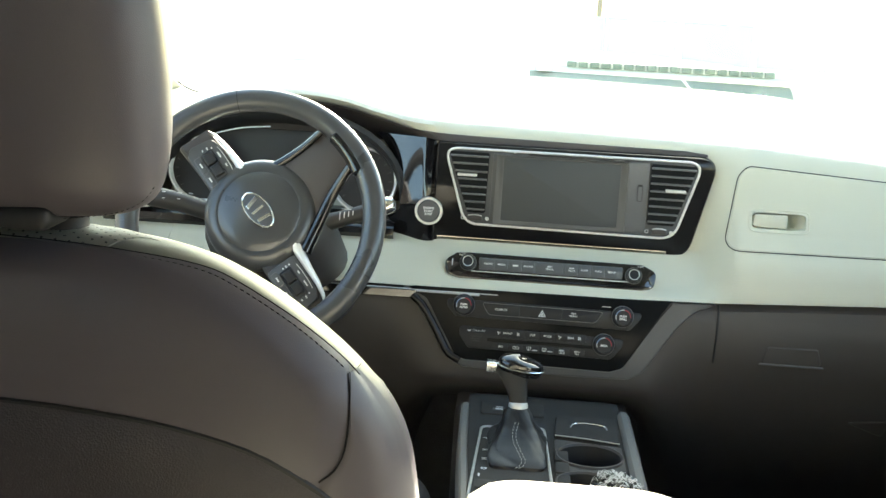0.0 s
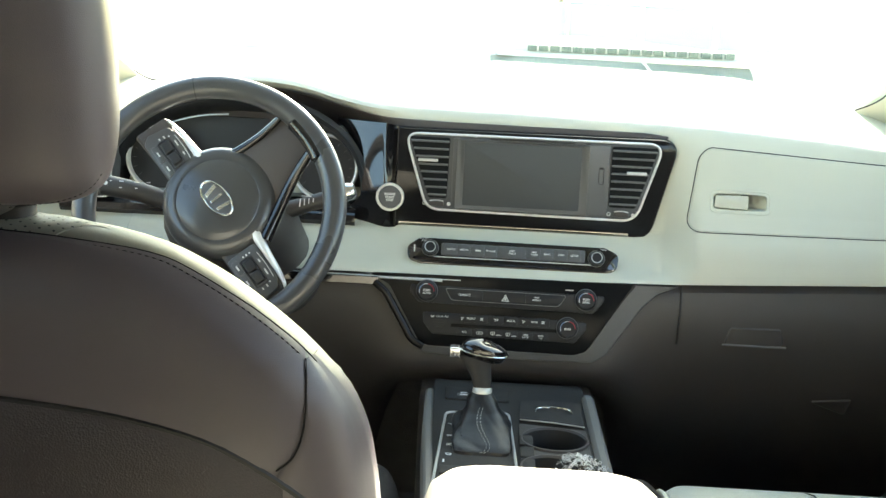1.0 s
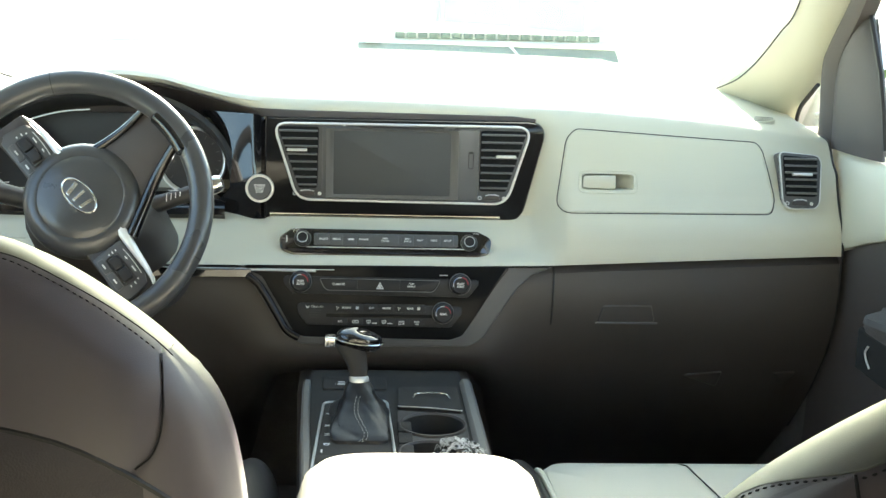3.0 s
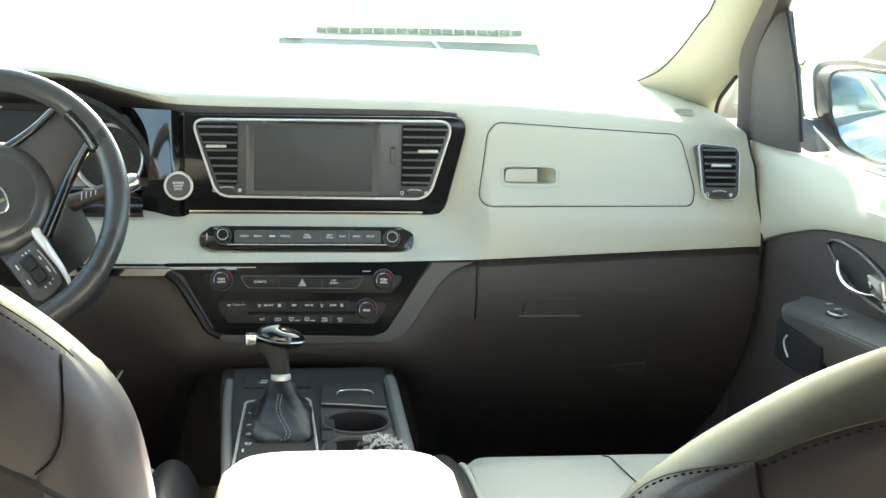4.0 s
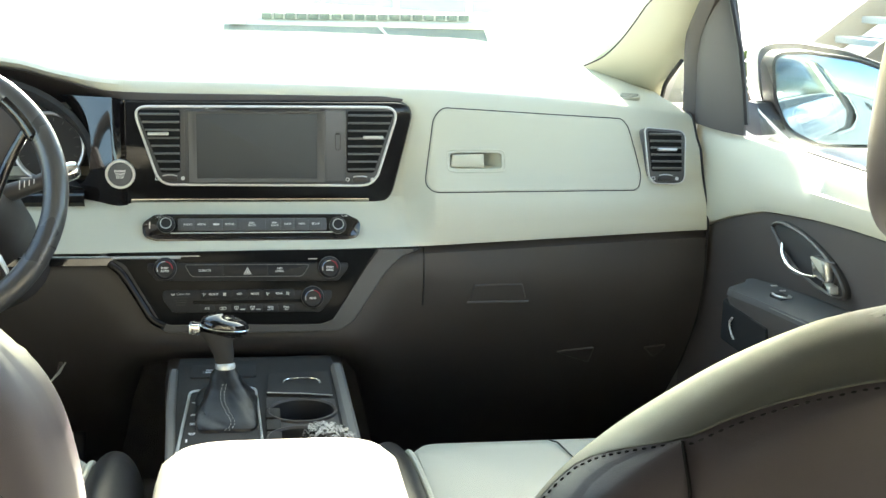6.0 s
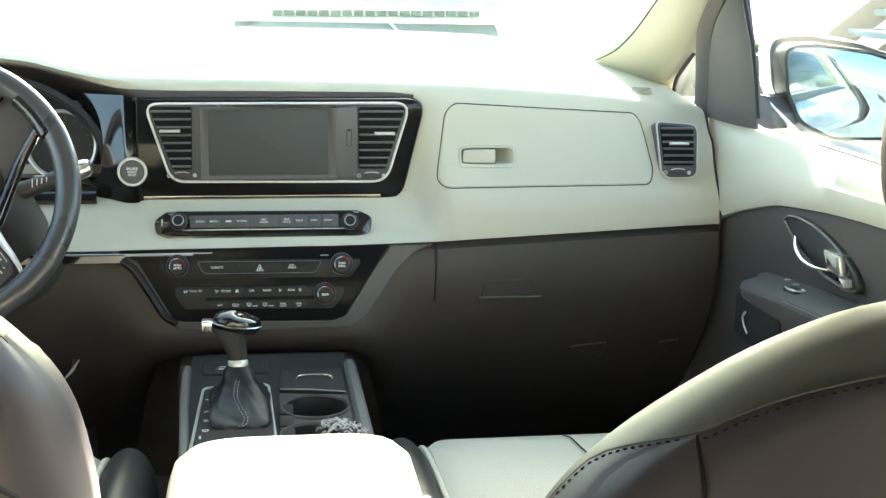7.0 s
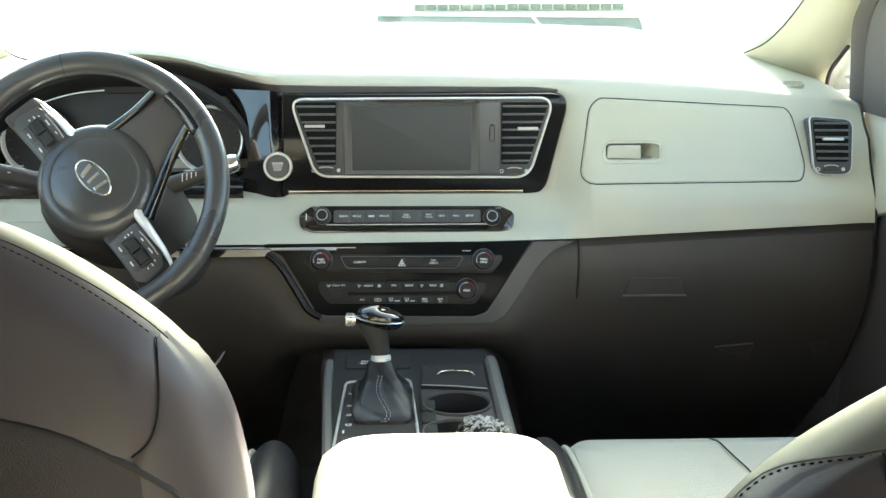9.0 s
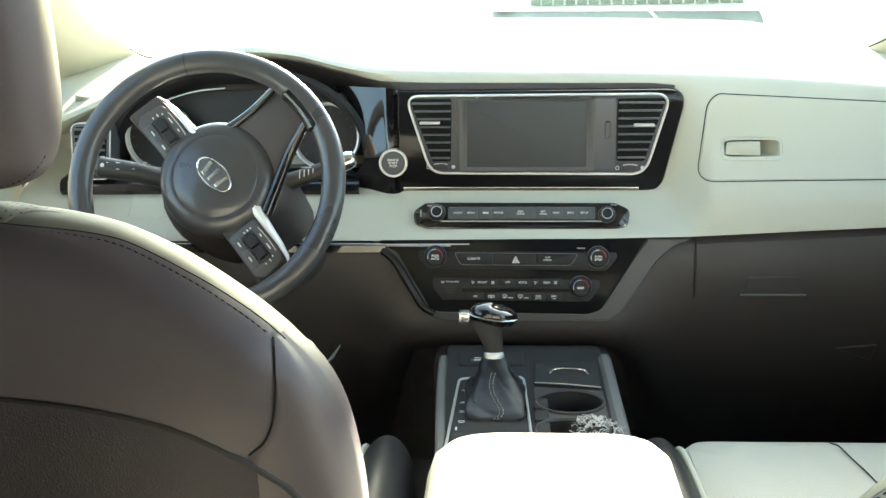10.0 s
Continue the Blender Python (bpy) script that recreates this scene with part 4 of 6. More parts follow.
for sx in (1, -1):
    vx = 0.598 if sx > 0 else 2 * CENTRE - 0.598
    tops = profile(vx)[:7][::-1]
    DM = Matrix.Translation((vx, 0.092, float(np.interp(0.092, [p[0] for p in tops], [p[1] for p in tops])))) @ Matrix.Rotation(radians(-35 * sx), 4, "Z") @ Matrix.Rotation(radians(5), 4, "X")
    ov = [(0.021 * math.cos(a), 0.026 * math.sin(a)) for a in np.linspace(0, 2 * math.pi, 32, endpoint=False)]
    dv = part("demister_vent", slab(ov, 0.002, 0.02, 0.0015), CREAM_TRIM, dash, "small oval demister vent", m=DM)
    for i in range(4):
        yy = -0.0150 + 0.0100 * i
        part("slot", slab(rect(0.036 * math.sqrt(max(0.1, 1 - (yy / 0.026) ** 2)), 0.0030, 0, yy), 0.0024, 0.0, 0.0), RUBBER, dv, m=DM, smooth=False)

part("end_gap", tube([(0.6865, y, z) for y, z in profile(0.685)[3:18]] + [(0.6865, low_y(0.685, z), z) for z in (0.60, 0.55, 0.48, 0.40, 0.30)], 0.0019, 6), RUBBER, dash)

for pts in ([(0.465, 0.422), (0.532, 0.430), (0.530, 0.396)], [(0.612, 0.428), (0.652, 0.432), (0.636, 0.404)]):
    patch(rounded(pts, 0.004), 0.003, DARK, dash, "footwell_cover", yf=low_y)

# ---- instrument cluster ----
cl_shell = []
for a in np.linspace(0, math.pi, 28):
    ca, sa = math.cos(a), math.sin(a)
    cl_shell.append([(-0.4315 + w * ca, y, zc + h * sa ** 0.75) for w, y, zc, h in
                     ((0.205, 0.026, 0.685, 0.164), (0.199, 0.020, 0.685, 0.157), (0.194, 0.024, 0.685, 0.150), (0.188, 0.060, 0.690, 0.130), (0.185, 0.096, 0.695, 0.115))])
clu = part("binnacle", sheet(cl_shell, 0.004), RUBBER, dash, "dark hooded instrument cluster with two dials")
part("backplate", slab(rounded([(-0.62, 0.672), (-0.24, 0.672), (-0.25, 0.78), (-0.32, 0.802), (-0.54, 0.802), (-0.61, 0.78)], 0.03), 0.004, 0.004), RUBBER, clu, m=face_at(0, 0.094, 0))
for gx in (-0.562, -0.3015):
    mg = face_at(gx, 0.068, 0.7335, 6)
    dial = part("dial", lathe([(0.0475, -0.006), (0.0475, 0.004), (0.0, 0.004)], 44), RUBBER, clu, m=mg)
    part("bezel_ring", lathe([(0.0530, -0.006), (0.0530, 0.012), (0.0515, 0.0150), (0.0490, 0.014), (0.0470, 0.004)], 48), GLINT_TRIM, dial, "polished dial ring", m=mg)
    for a in range(-40, 221, 20):
        part("tick", box(0.005, 0.0008, 0.0006, bevel=0), GREY, dial, m=mg @ Matrix.Rotation(radians(a), 4, "Z") @ Matrix.Translation((0.041, 0, 0.0045)), smooth=False)
part("visor_line", tube(spline([(-0.570, 0.020, 0.778), (-0.535, 0.018, 0.796), (-0.49, 0.016, 0.809), (-0.445, 0.015, 0.814)], 6), 0.0012, 6), SILVER, clu)
under = [[(x, y, z) for y, z in ((0.090, 0.690), (0.030, 0.682), (-0.002, 0.678), (-0.008, 0.672), (-0.008, 0.662), (0.0, 0.6545))] for x in np.linspace(-0.70, -0.245, 20)]
part("lower_gloss", sheet(under, -0.003), PIANO, clu, "piano black trim below the dials")
# driver's outer vent and side trim
FD = face_at(-0.643, -0.012, 0.726, 6, 4)
ve = part("end_vent", slab(rounded([(-0.030, -0.045), (0.026, -0.045), (0.030, 0.042), (-0.030, 0.040)], 0.012), 0.010, 0.05, 0.003), PANEL, dash, "grey framed air vent at the dashboard's end", m=FD)
part("bright_edge", band(rounded([(-0.030, -0.045), (0.026, -0.045), (0.030, 0.042), (-0.030, 0.040)], 0.012), 0.002, 0.0108, 0.0, 0.0006), SILVER, ve, m=FD)
vent([(-0.024, -0.026), (0.020, -0.026), (0.024, 0.036), (-0.024, 0.034)], ve, FD @ Matrix.Translation((0, 0, 0.0098)), 6, (0.0, 0.007), (0.0, -0.036), name="louvre")
patch(rounded(rect(0.060, 0.030, -0.560, 0.642), 0.004), 0.002, CREAM, dash, "switch_blank", "cream blank switch cover")

# ---- steering wheel and column ----
WM = face_at(-0.411, -0.258, 0.722, 24)
column = thing("steering_column", "black steering column shroud with two stalks", "steering column", (-0.405, -0.10, 0.66))
CM = face_at(-0.405, -0.21, 0.712, 24)
part("shroud", rings_mesh([[(w * math.cos(a), h * math.sin(a) - 0.012, z) for a in np.linspace(0, 2 * math.pi, 28, endpoint=False)]
                           for w, h, z in ((0.095, 0.066, -0.24), (0.098, 0.068, -0.10), (0.090, 0.064, -0.04), (0.072, 0.054, -0.018), (0.03, 0.03, -0.014))]), DARK, column, m=CM)
part("knee_bolster", sheet([[(-0.405 + w * math.cos(a), y, 0.60 - h * abs(math.sin(a)) ** 0.8) for a in np.linspace(0, math.pi, 16)]
                            for w, h, y in ((0.125, 0.085, -0.02), (0.120, 0.085, -0.085), (0.105, 0.075, -0.12))], 0.004), DARK_SOFT, column)
# right stalk (wipers)
rs = part("wiper_stalk", tube([(0.040, -0.004, -0.050), (0.075, 0.008, -0.045), (0.112, 0.020, -0.040), (0.150, 0.032, -0.035)], [0.013, 0.013, 0.011, 0.012], 14), STALK, column, m=CM)
part("cap", tube([(0.146, 0.031, -0.035), (0.168, 0.039, -0.031), (0.174, 0.041, -0.030)], [0.0128, 0.0125, 0.009], 14), CHROME, rs, "bright stalk end", m=CM)
for i in range(4):
    part("mark", box(0.0012, 0.011 - 0.0016 * i, 0.0006, bevel=0), WHITE_INK, rs, m=CM @ Matrix.Translation((0.100 + i * 0.006, 0.017 + 0.0018 * i, -0.0275)), smooth=False)
part("mark", box(0.014, 0.0012, 0.0006, bevel=0), WHITE_INK, rs, m=CM @ Matrix.Translation((0.108, 0.028, -0.0300)), smooth=False)
ls = part("light_stalk", tube([(-0.040, -0.002, -0.050), (-0.085, 0.014, -0.045), (-0.130, 0.024, -0.040), (-0.178, 0.030, -0.035), (-0.184, 0.031, -0.035)], [0.014, 0.0135, 0.014, 0.015, 0.010], 14), STALK, column, m=CM)
for i, (dx, wd) in enumerate(((-0.165, 0.004), (-0.150, 0.008), (-0.128, 0.010), (-0.112, 0.008), (-0.150, 0.006), (-0.128, 0.006))):
    part("mark", box(wd * 0.7, 0.0011, 0.0006, bevel=0), WHITE_INK, ls, m=CM @ Matrix.Translation((dx, 0.033 - 0.009 * (i > 3), -0.0225)), smooth=False)
part("sun_mark", lathe([(0.003, 0), (0.003, 0.0008), (0, 0.0008)], 8), WHITE_INK, ls, m=CM @ Matrix.Translation((-0.171, 0.029, -0.0205)))

wheel = thing("steering_wheel", "black leather steering wheel turned past half a turn", "steering wheel", (-0.405, -0.255, 0.732))
WT = WM @ Matrix.Translation((-0.003, -0.003, 0)) @ Matrix.Rotation(radians(135), 4, "Z")
WR = WT @ Matrix.Translation((0, 0, -0.032))   # the hub sits deeper than the rim
WH = WM @ Matrix.Translation((0.0025, 0.0125, 0)) @ Matrix.Rotation(radians(135), 4, "Z") @ Matrix.Translation((0, 0, -0.032)) @ Matrix.Scale(1.0, 4)
WP = WR @ Matrix.Rotation(radians(-6), 4, "Z")
WB = WH @ Matrix.Diagonal((1.26, 1.26, 1, 1))
R = 0.1665


def rim_at(deg, r=R, z=0.0):
    return Vector((r * math.cos(radians(deg)), r * math.sin(radians(deg)), z))


rim = part("rim", tube([rim_at(a) for a in np.linspace(0, 360, 96, endpoint=False)], 0.0158, 18, flat=0.92, closed=True), WHEEL_LEATHER, wheel, m=WT)
for a in (-33, -158, 60, 110):
    part("joint", tube([rim_at(a + d) for d in (-0.22, 0, 0.22)], 0.0161, 16, flat=0.93), RUBBER, rim, m=WT)
# gloss inlay along the lower rim
part("inlay", tube([rim_at(a, R - 0.0085, 0.004) for a in np.linspace(-109, -84, 16)], [0.006] + [0.0105] * 14 + [0.006], 14), PIANO, rim, "piano black rim inlay", m=WT)
hub = part("hub", lathe([(0.060, -0.045), (0.076, -0.030), (0.0785, -0.012), (0.0760, 0.000), (0.0700, 0.0065), (0.0600, 0.0105), (0.0560, 0.0098), (0.0545, 0.0108), (0.040, 0.0140), (0.02, 0.0155), (0.0, 0.016)], 64),
           WHEEL_LEATHER, wheel, "round padded black hub", m=WH)
oval = [(0.0235 * math.cos(a), 0.0130 * math.sin(a)) for a in np.linspace(0, 2 * math.pi, 36, endpoint=False)]
badge = part("badge", slab(oval, 0.0170, -0.012, 0.0008), PANEL, hub, "oval emblem with bright rim", m=WB)
part("badge_rim", band(oval, 0.0020, 0.0182, -0.013, 0.0007), CHROME, badge, m=WB)
for x, w, sl in ((-0.0110, 0.0040, 0.0012), (0.0, 0.0034, 0.0), (0.0105, 0.0050, -0.0014)):
    part("badge_bar", slab([(x - w / 2 - sl, -0.0075), (x + w / 2 - sl, -0.0075), (x + w / 2 + sl, 0.0075), (x - w / 2 + sl, 0.0075)], 0.0180, -0.014, 0.0004), CHROME, badge, m=WB, smooth=False)
for s in (1, -1):
    WS = WP @ Matrix.Translation((-s * 0.007, 0, 0))

    def sx(pts):
        return [(s * x, y) for x, y in pts]
    sp = part("spoke", slab(rounded(sx([(0.060, 0.026), (0.105, 0.026), (0.160, 0.030), (0.160, -0.020), (0.118, -0.024), (0.062, -0.034)]), 0.006), 0.0, 0.022, 0.005), DARK, wheel, m=WS)
    pod = part("switch_pod", slab(rounded(sx([(0.076, 0.024), (0.138, 0.026), (0.148, 0.016), (0.144, -0.014), (0.130, -0.0205), (0.074, -0.0205)]), 0.006), 0.0042, 0.0, 0.0018), PANEL, sp, "charcoal switch pod", m=WS)
    ridge = []
    for x, ya, yb in ((0.062, -0.0222, -0.0390), (0.076, -0.0218, -0.0360), (0.100, -0.0220, -0.0325), (0.124, -0.0224, -0.0300), (0.142, -0.0206, -0.0262), (0.151, -0.0185, -0.0215)):
        ridge.append([(s * x, ya + (yb - ya) * u, h) for u, h in ((0.0, 0.0), (0.06, 0.0052), (0.25, 0.0076), (0.55, 0.0078), (0.85, 0.0050), (1.0, -0.004))])
    part("bright_strip", rings_mesh(ridge), GLINT_TRIM, sp, "polished strip whitened for its glint", m=WS)
    for xx in (0.0985, 0.1175):
        part("rocker", box(0.0175, 0.0145, 0.010, bevel=0.003), RUBBER, pod, m=WS @ Matrix.Translation((s * xx, 0.001, 0.006)))
    part("rocker_frame", band(rounded(rect(0.044, 0.0185, s * 0.108, 0.001), 0.003), 0.0012, 0.0052, -0.003, 0.0004), STALK, pod, m=WS)
    for cx, wd in ((0.092, 0.021), (0.1165, 0.026)):
        ring = rounded(rect(wd, 0.0100, s * cx, 0.0165), 0.0025)
        k = part("button", slab(ring, 0.0056, -0.003, 0.001), PANEL, pod, m=WS)
        part("outline", band(ring, 0.0007, 0.0058, -0.004, 0.0002), SLAT, k, m=WS)
        part("mark", slab(rect(0.0075, 0.0022, s * cx, 0.0165), 0.0058, -0.005, 0.0001), WHITE_INK, k, m=WS, smooth=False)
    for cx, cy, wd in ((0.134, 0.004, 0.0030), (0.1335, -0.003, 0.0042), (0.131, -0.009, 0.0024), (0.083, -0.008, 0.0022), (0.083, -0.003, 0.0032), (0.083, 0.002, 0.0022), (0.117, -0.0125, 0.0090), (0.099, -0.0130, 0.0048)):
        part("mark", slab(rect(wd, 0.0020, s * cx, cy), 0.0046, -0.003, 0.0001), WHITE_INK, pod, m=WS, smooth=False)
    part("bright_line", tube([(s * x, -0.0178 + 0.0012 * ((x - 0.108) / 0.02) ** 2, 0.0046) for x in np.linspace(0.088, 0.128, 8)], 0.0006, 6), SILVER, pod, m=WS)
WL = WR @ Matrix.Rotation(radians(4), 4, "Z")
low = part("lower_spoke", slab(rounded([(-0.074, -0.024), (0.046, -0.058), (0.031, -0.100), (0.022, -0.166), (-0.038, -0.166), (-0.042, -0.112)], [0.01, 0.01, 0.04, 0.008, 0.008, 0.05]), -0.004, 0.016, 0.004), DARK_SOFT, wheel, m=WL @ Matrix.Translation((0, -0.06, 0)) @ Matrix.Rotation(radians(-14), 4, "X") @ Matrix.Translation((0, 0.06, 0)))
ARMS = ([(0.050, -0.052, -0.004), (0.039, -0.080, 0.000), (0.029, -0.118, 0.010), (0.022, -0.158, 0.028)],
        [(-0.076, -0.022, -0.004), (-0.062, -0.060, -0.001), (-0.047, -0.104, 0.008), (-0.039, -0.158, 0.030)])
for arm_line, r0 in zip(ARMS, (0.0075, 0.0095)):
    run = spline(arm_line, 5)
    part("gloss_arm", tube(run, [r0 - 0.003 * i / (len(run) - 1) for i in range(len(run))], 10), PIANO, low, "piano black spoke edge", m=WL)

# ---- centre console ----
console = thing("centre_console", "black centre console with gear lever and cup holder", "console", (0, -0.5, 0.2))
part("body", box(0.215, 0.72, 0.396, (0.009, -0.45, 0.213), 0.012), CONSOLE, console)
part("tunnel", box(0.26, 0.24, 0.30, (0, 0.0, 0.285), 0.02), DARK, console)
ZC = 0.452
TOP = Matrix.Translation((0, 0, ZC))
CUPS = ((0.056, -0.352, 0.041), (0.048, -0.450, 0.036))
part("top_panel", pierced(rounded([(-0.092, -0.75), (0.108, -0.75), (0.108, -0.11), (-0.108, -0.11)], 0.01), CUPS, 0.0, 0.02), CONSOLE, console, m=TOP)
for s in (1, -1):
    rail = [[(s * (0.1065 + dx) + (0.018 * smooth01((-0.15 - y) / 0.55) if s < 0 else 0), y, ZC + dz) for dx, dz in ((0, -0.004), (0.001, 0.003), (0.003, 0.005), (0.009, 0.005), (0.012, 0.002), (0.014, -0.042))]
            for y in np.linspace(-0.78, -0.17, 16)]
    part("rail", sheet(rail, 0.003), RAIL, console, "grey painted side rail")
usb = part("usb_panel", slab(rounded(rect(0.090, 0.055, -0.045, -0.175), 0.006), 0.003, 0.0, 0.001), CONSOLE, console, m=TOP)
part("usb_socket", band(rounded(rect(0.018, 0.011, -0.064, -0.186), 0.002), 0.0016, 0.0045, 0.0, 0.0004), GREY, usb, m=TOP)
part("socket_tongue", slab(rect(0.011, 0.0035, -0.064, -0.186), 0.0045, 0.0, 0.0004), WHITE_INK, usb, m=TOP, smooth=False)
part("usb_mark", slab(rect(0.010, 0.003, -0.064, -0.174), 0.0034, 0.0, 0.0001), WHITE_INK, usb, m=TOP, smooth=False)
gate_out = rounded([(-0.096, -0.520), (0.008, -0.520), (0.0, -0.262), (-0.088, -0.272)], [0.006, 0.006, 0.014, 0.014], 5)
gate = part("gear_plate", slab(gate_out, 0.006, 0.0, 0.002), CONSOLE, console, m=TOP)
part("gear_plate_rim", band(gate_out, 0.0035, 0.0085, 0.0, 0.0014), SILVER, gate, "satin silver rim", m=TOP)
for t, y in (("P", -0.318), ("R", -0.362), ("N", -0.394), ("D", -0.428)):
    writing(t, 0.0105, gate, TOP @ Matrix.Translation((-0.079, y, 0.0062)) @ Matrix.Rotation(radians(-90), 4, "Z"), bold=0.0003)
part("sport_mark", slab(rect(0.0022, 0.010, -0.084, -0.450), 0.0062, 0.0, 0.0001), WHITE_INK, gate, m=TOP, smooth=False)
for cx in (-0.066, -0.018):
    k = part("button", slab(rounded(rect(0.044, 0.026, cx, -0.482), 0.003), 0.0085, 0.0, 0.0012), CONSOLE, gate, m=TOP)
    part("mark", slab(rect(0.012, 0.003, cx, -0.482), 0.0087, 0.0, 0.0001), WHITE_INK, k, m=TOP, smooth=False)
for i in range(3):
    part("switch", slab(rounded(rect(0.018, 0.034, 0.019, -0.36 - i * 0.042), 0.003), 0.006, 0.0, 0.0015), CONSOLE, console, m=TOP)
bin_ = part("storage_lid", slab(rounded([(0.012, -0.283), (0.098, -0.300), (0.100, -0.200), (0.016, -0.205)], 0.005), 0.007, 0.0, 0.002), CONSOLE, console, "dark sliding storage lid", m=TOP)
part("grip", tube(spline([(0.034, -0.252, 0.0072), (0.040, -0.243, 0.010), (0.060, -0.242, 0.011), (0.080, -0.245, 0.010), (0.085, -0.255, 0.0072)], 4), 0.0012, 6), CHROME, bin_, "bright grip edge", m=TOP)
part("lid_edge", tube([(0.013, -0.2845, 0.006), (0.055, -0.293, 0.007), (0.098, -0.3015, 0.006)], 0.0008, 6), SILVER, bin_, m=TOP)
cup_plate = part("cup_holder", pierced(rounded([(0.010, -0.56), (0.100, -0.56), (0.100, -0.306), (0.012, -0.292)], 0.006), CUPS, 0.003, -0.0005), DARK, console, m=TOP)
for cx, cy, r in CUPS:
    part("well", lathe([(r - 0.0006, 0.004), (r - 0.0012, -0.006), (r - 0.003, -0.034), (r - 0.006, -0.0365), (0.0, -0.0370)], 36), RUBBER, cup_plate, m=TOP @ Matrix.Translation((cx, cy, 0)))
    part("well_lip", lathe([(r + 0.0035, 0.003), (r + 0.003, 0.0062), (r + 0.001, 0.0066), (r - 0.001, 0.004)], 36), DARK, cup_plate, m=TOP @ Matrix.Translation((cx, cy, 0)))

# gear lever with leather gaiter
lever = thing("gear_lever", "black gear lever with stitched leather gaiter", "gear lever", (-0.045, -0.37, ZC))
LM = Matrix.Translation((-0.044, -0.372, ZC + 0.006))
gaiter = []
shape = ((0.0365, 0.060, 0.006, 0.004, 0.0), (0.0375, 0.059, 0.006, 0.005, 0.004), (0.0370, 0.053, 0.006, 0.010, 0.009), (0.0330, 0.045, 0.007, 0.018, 0.015),
         (0.0255, 0.033, 0.006, 0.028, 0.022), (0.0215, 0.0250, 0.005, 0.037, 0.031), (0.0195, 0.0205, 0.004, 0.044, 0.040), (0.0128, 0.0138, 0.004, 0.050, 0.048))
for r in np.linspace(0, 7, 36):
    w, d, ox, oy, z = [float(np.interp(r, range(8), [q[k] for q in shape])) for k in range(5)]
    amp = float(np.interp(r, range(8), (0.0, 0.03, 0.10, 0.17, 0.19, 0.16, 0.10, 0.0)))
    ring = []
    for a in np.linspace(0, 2 * math.pi, 96, endpoint=False):
        crease = abs(math.sin(2.5 * a + 0.75 * r + 0.5 * math.sin(1.3 * r + a))) ** 0.5 - 0.65
        fold = 1 - amp * 0.75 * math.cos(4 * a + 0.25 * math.sin(a + r)) + amp * 1.25 * crease + amp * 0.2 * math.sin(9 * a + 1.3 * r)
        n = max(2.0, 7.0 - 1.0 * r)
        c, s = math.cos(a), math.sin(a)
        k = (abs(c) ** n + abs(s) ** n) ** (-1 / n)
        ring.append((ox + w * c * k * fold, oy + d * s * k * fold, z))
    gaiter.append(ring)
ga = part("gaiter", rings_mesh(gaiter), GAITER, lever, "creased black leather gaiter", m=LM)
for step in (-1, 1):
    sway = [gaiter[i][72 + round(3 * math.sin(0.24 * i - 0.6))] for i in range(3, 29)]
    run = [(x + 0.0022 * step, y - 0.0006, z + 0.0006) for x, y, z in sway]
    part("stitching", stitches(run, 0.0036, 0.0022, 0.0005), THREAD, ga, m=LM)
part("collar", lathe([(0.0128, -0.002), (0.0130, 0.002), (0.0122, 0.005), (0.011, 0.006)], 28), SILVER, lever, m=LM @ Matrix.Translation((0.004, 0.050, 0.048)) @ Matrix.Rotation(radians(-10), 4, "X"))
neck = [[(ox + w * math.cos(a), oy + d * math.sin(a), z) for a in np.linspace(0, 2 * math.pi, 24, endpoint=False)]
        for w, d, ox, oy, z in ((0.0108, 0.012, 0.004, 0.051, 0.050), (0.0130, 0.013, 0.002, 0.055, 0.064), (0.0165, 0.016, -0.003, 0.060, 0.080), (0.0225, 0.019, -0.004, 0.064, 0.089), (0.026, 0.020, -0.002, 0.066, 0.094))]
part("neck", rings_mesh(neck), CONSOLE, lever, m=LM)
HM = LM @ Matrix.Translation((0.0005, 0.066, 0.0975)) @ Matrix.Scale(0.92, 4)
head = part("knob", rings_mesh([[(0.003 + w * math.cos(a) * (1.0 if math.cos(a) < 0 else 1.02), d * math.sin(a), z + 0.004 * math.cos(a) * -1) for a in np.linspace(0, 2 * math.pi, 32, endpoint=False)]
                               for w, d, z in ((0.026, 0.020, -0.010), (0.031, 0.0245, -0.006), (0.0335, 0.027, 0.001), (0.031, 0.0255, 0.008), (0.024, 0.020, 0.0125), (0.012, 0.010, 0.0145), (0.002, 0.002, 0.0148))]),
            PIANO, lever, "piano black knob top", m=HM)
part("knob_band", tube([(0.003 + 0.0338 * math.cos(a) * (1.0 if math.cos(a) < 0 else 1.02), 0.0272 * math.sin(a), 0.0005 - 0.004 * math.cos(a)) for a in np.linspace(0, 2 * math.pi, 36, endpoint=False)], 0.0013, 6, closed=True), CHROME, head, m=HM)
part("release_button", box(0.016, 0.020, 0.015, bevel=0.003), CHROME, head, "bright release button", m=HM @ Matrix.Translation((-0.0375, -0.002, -0.001)))

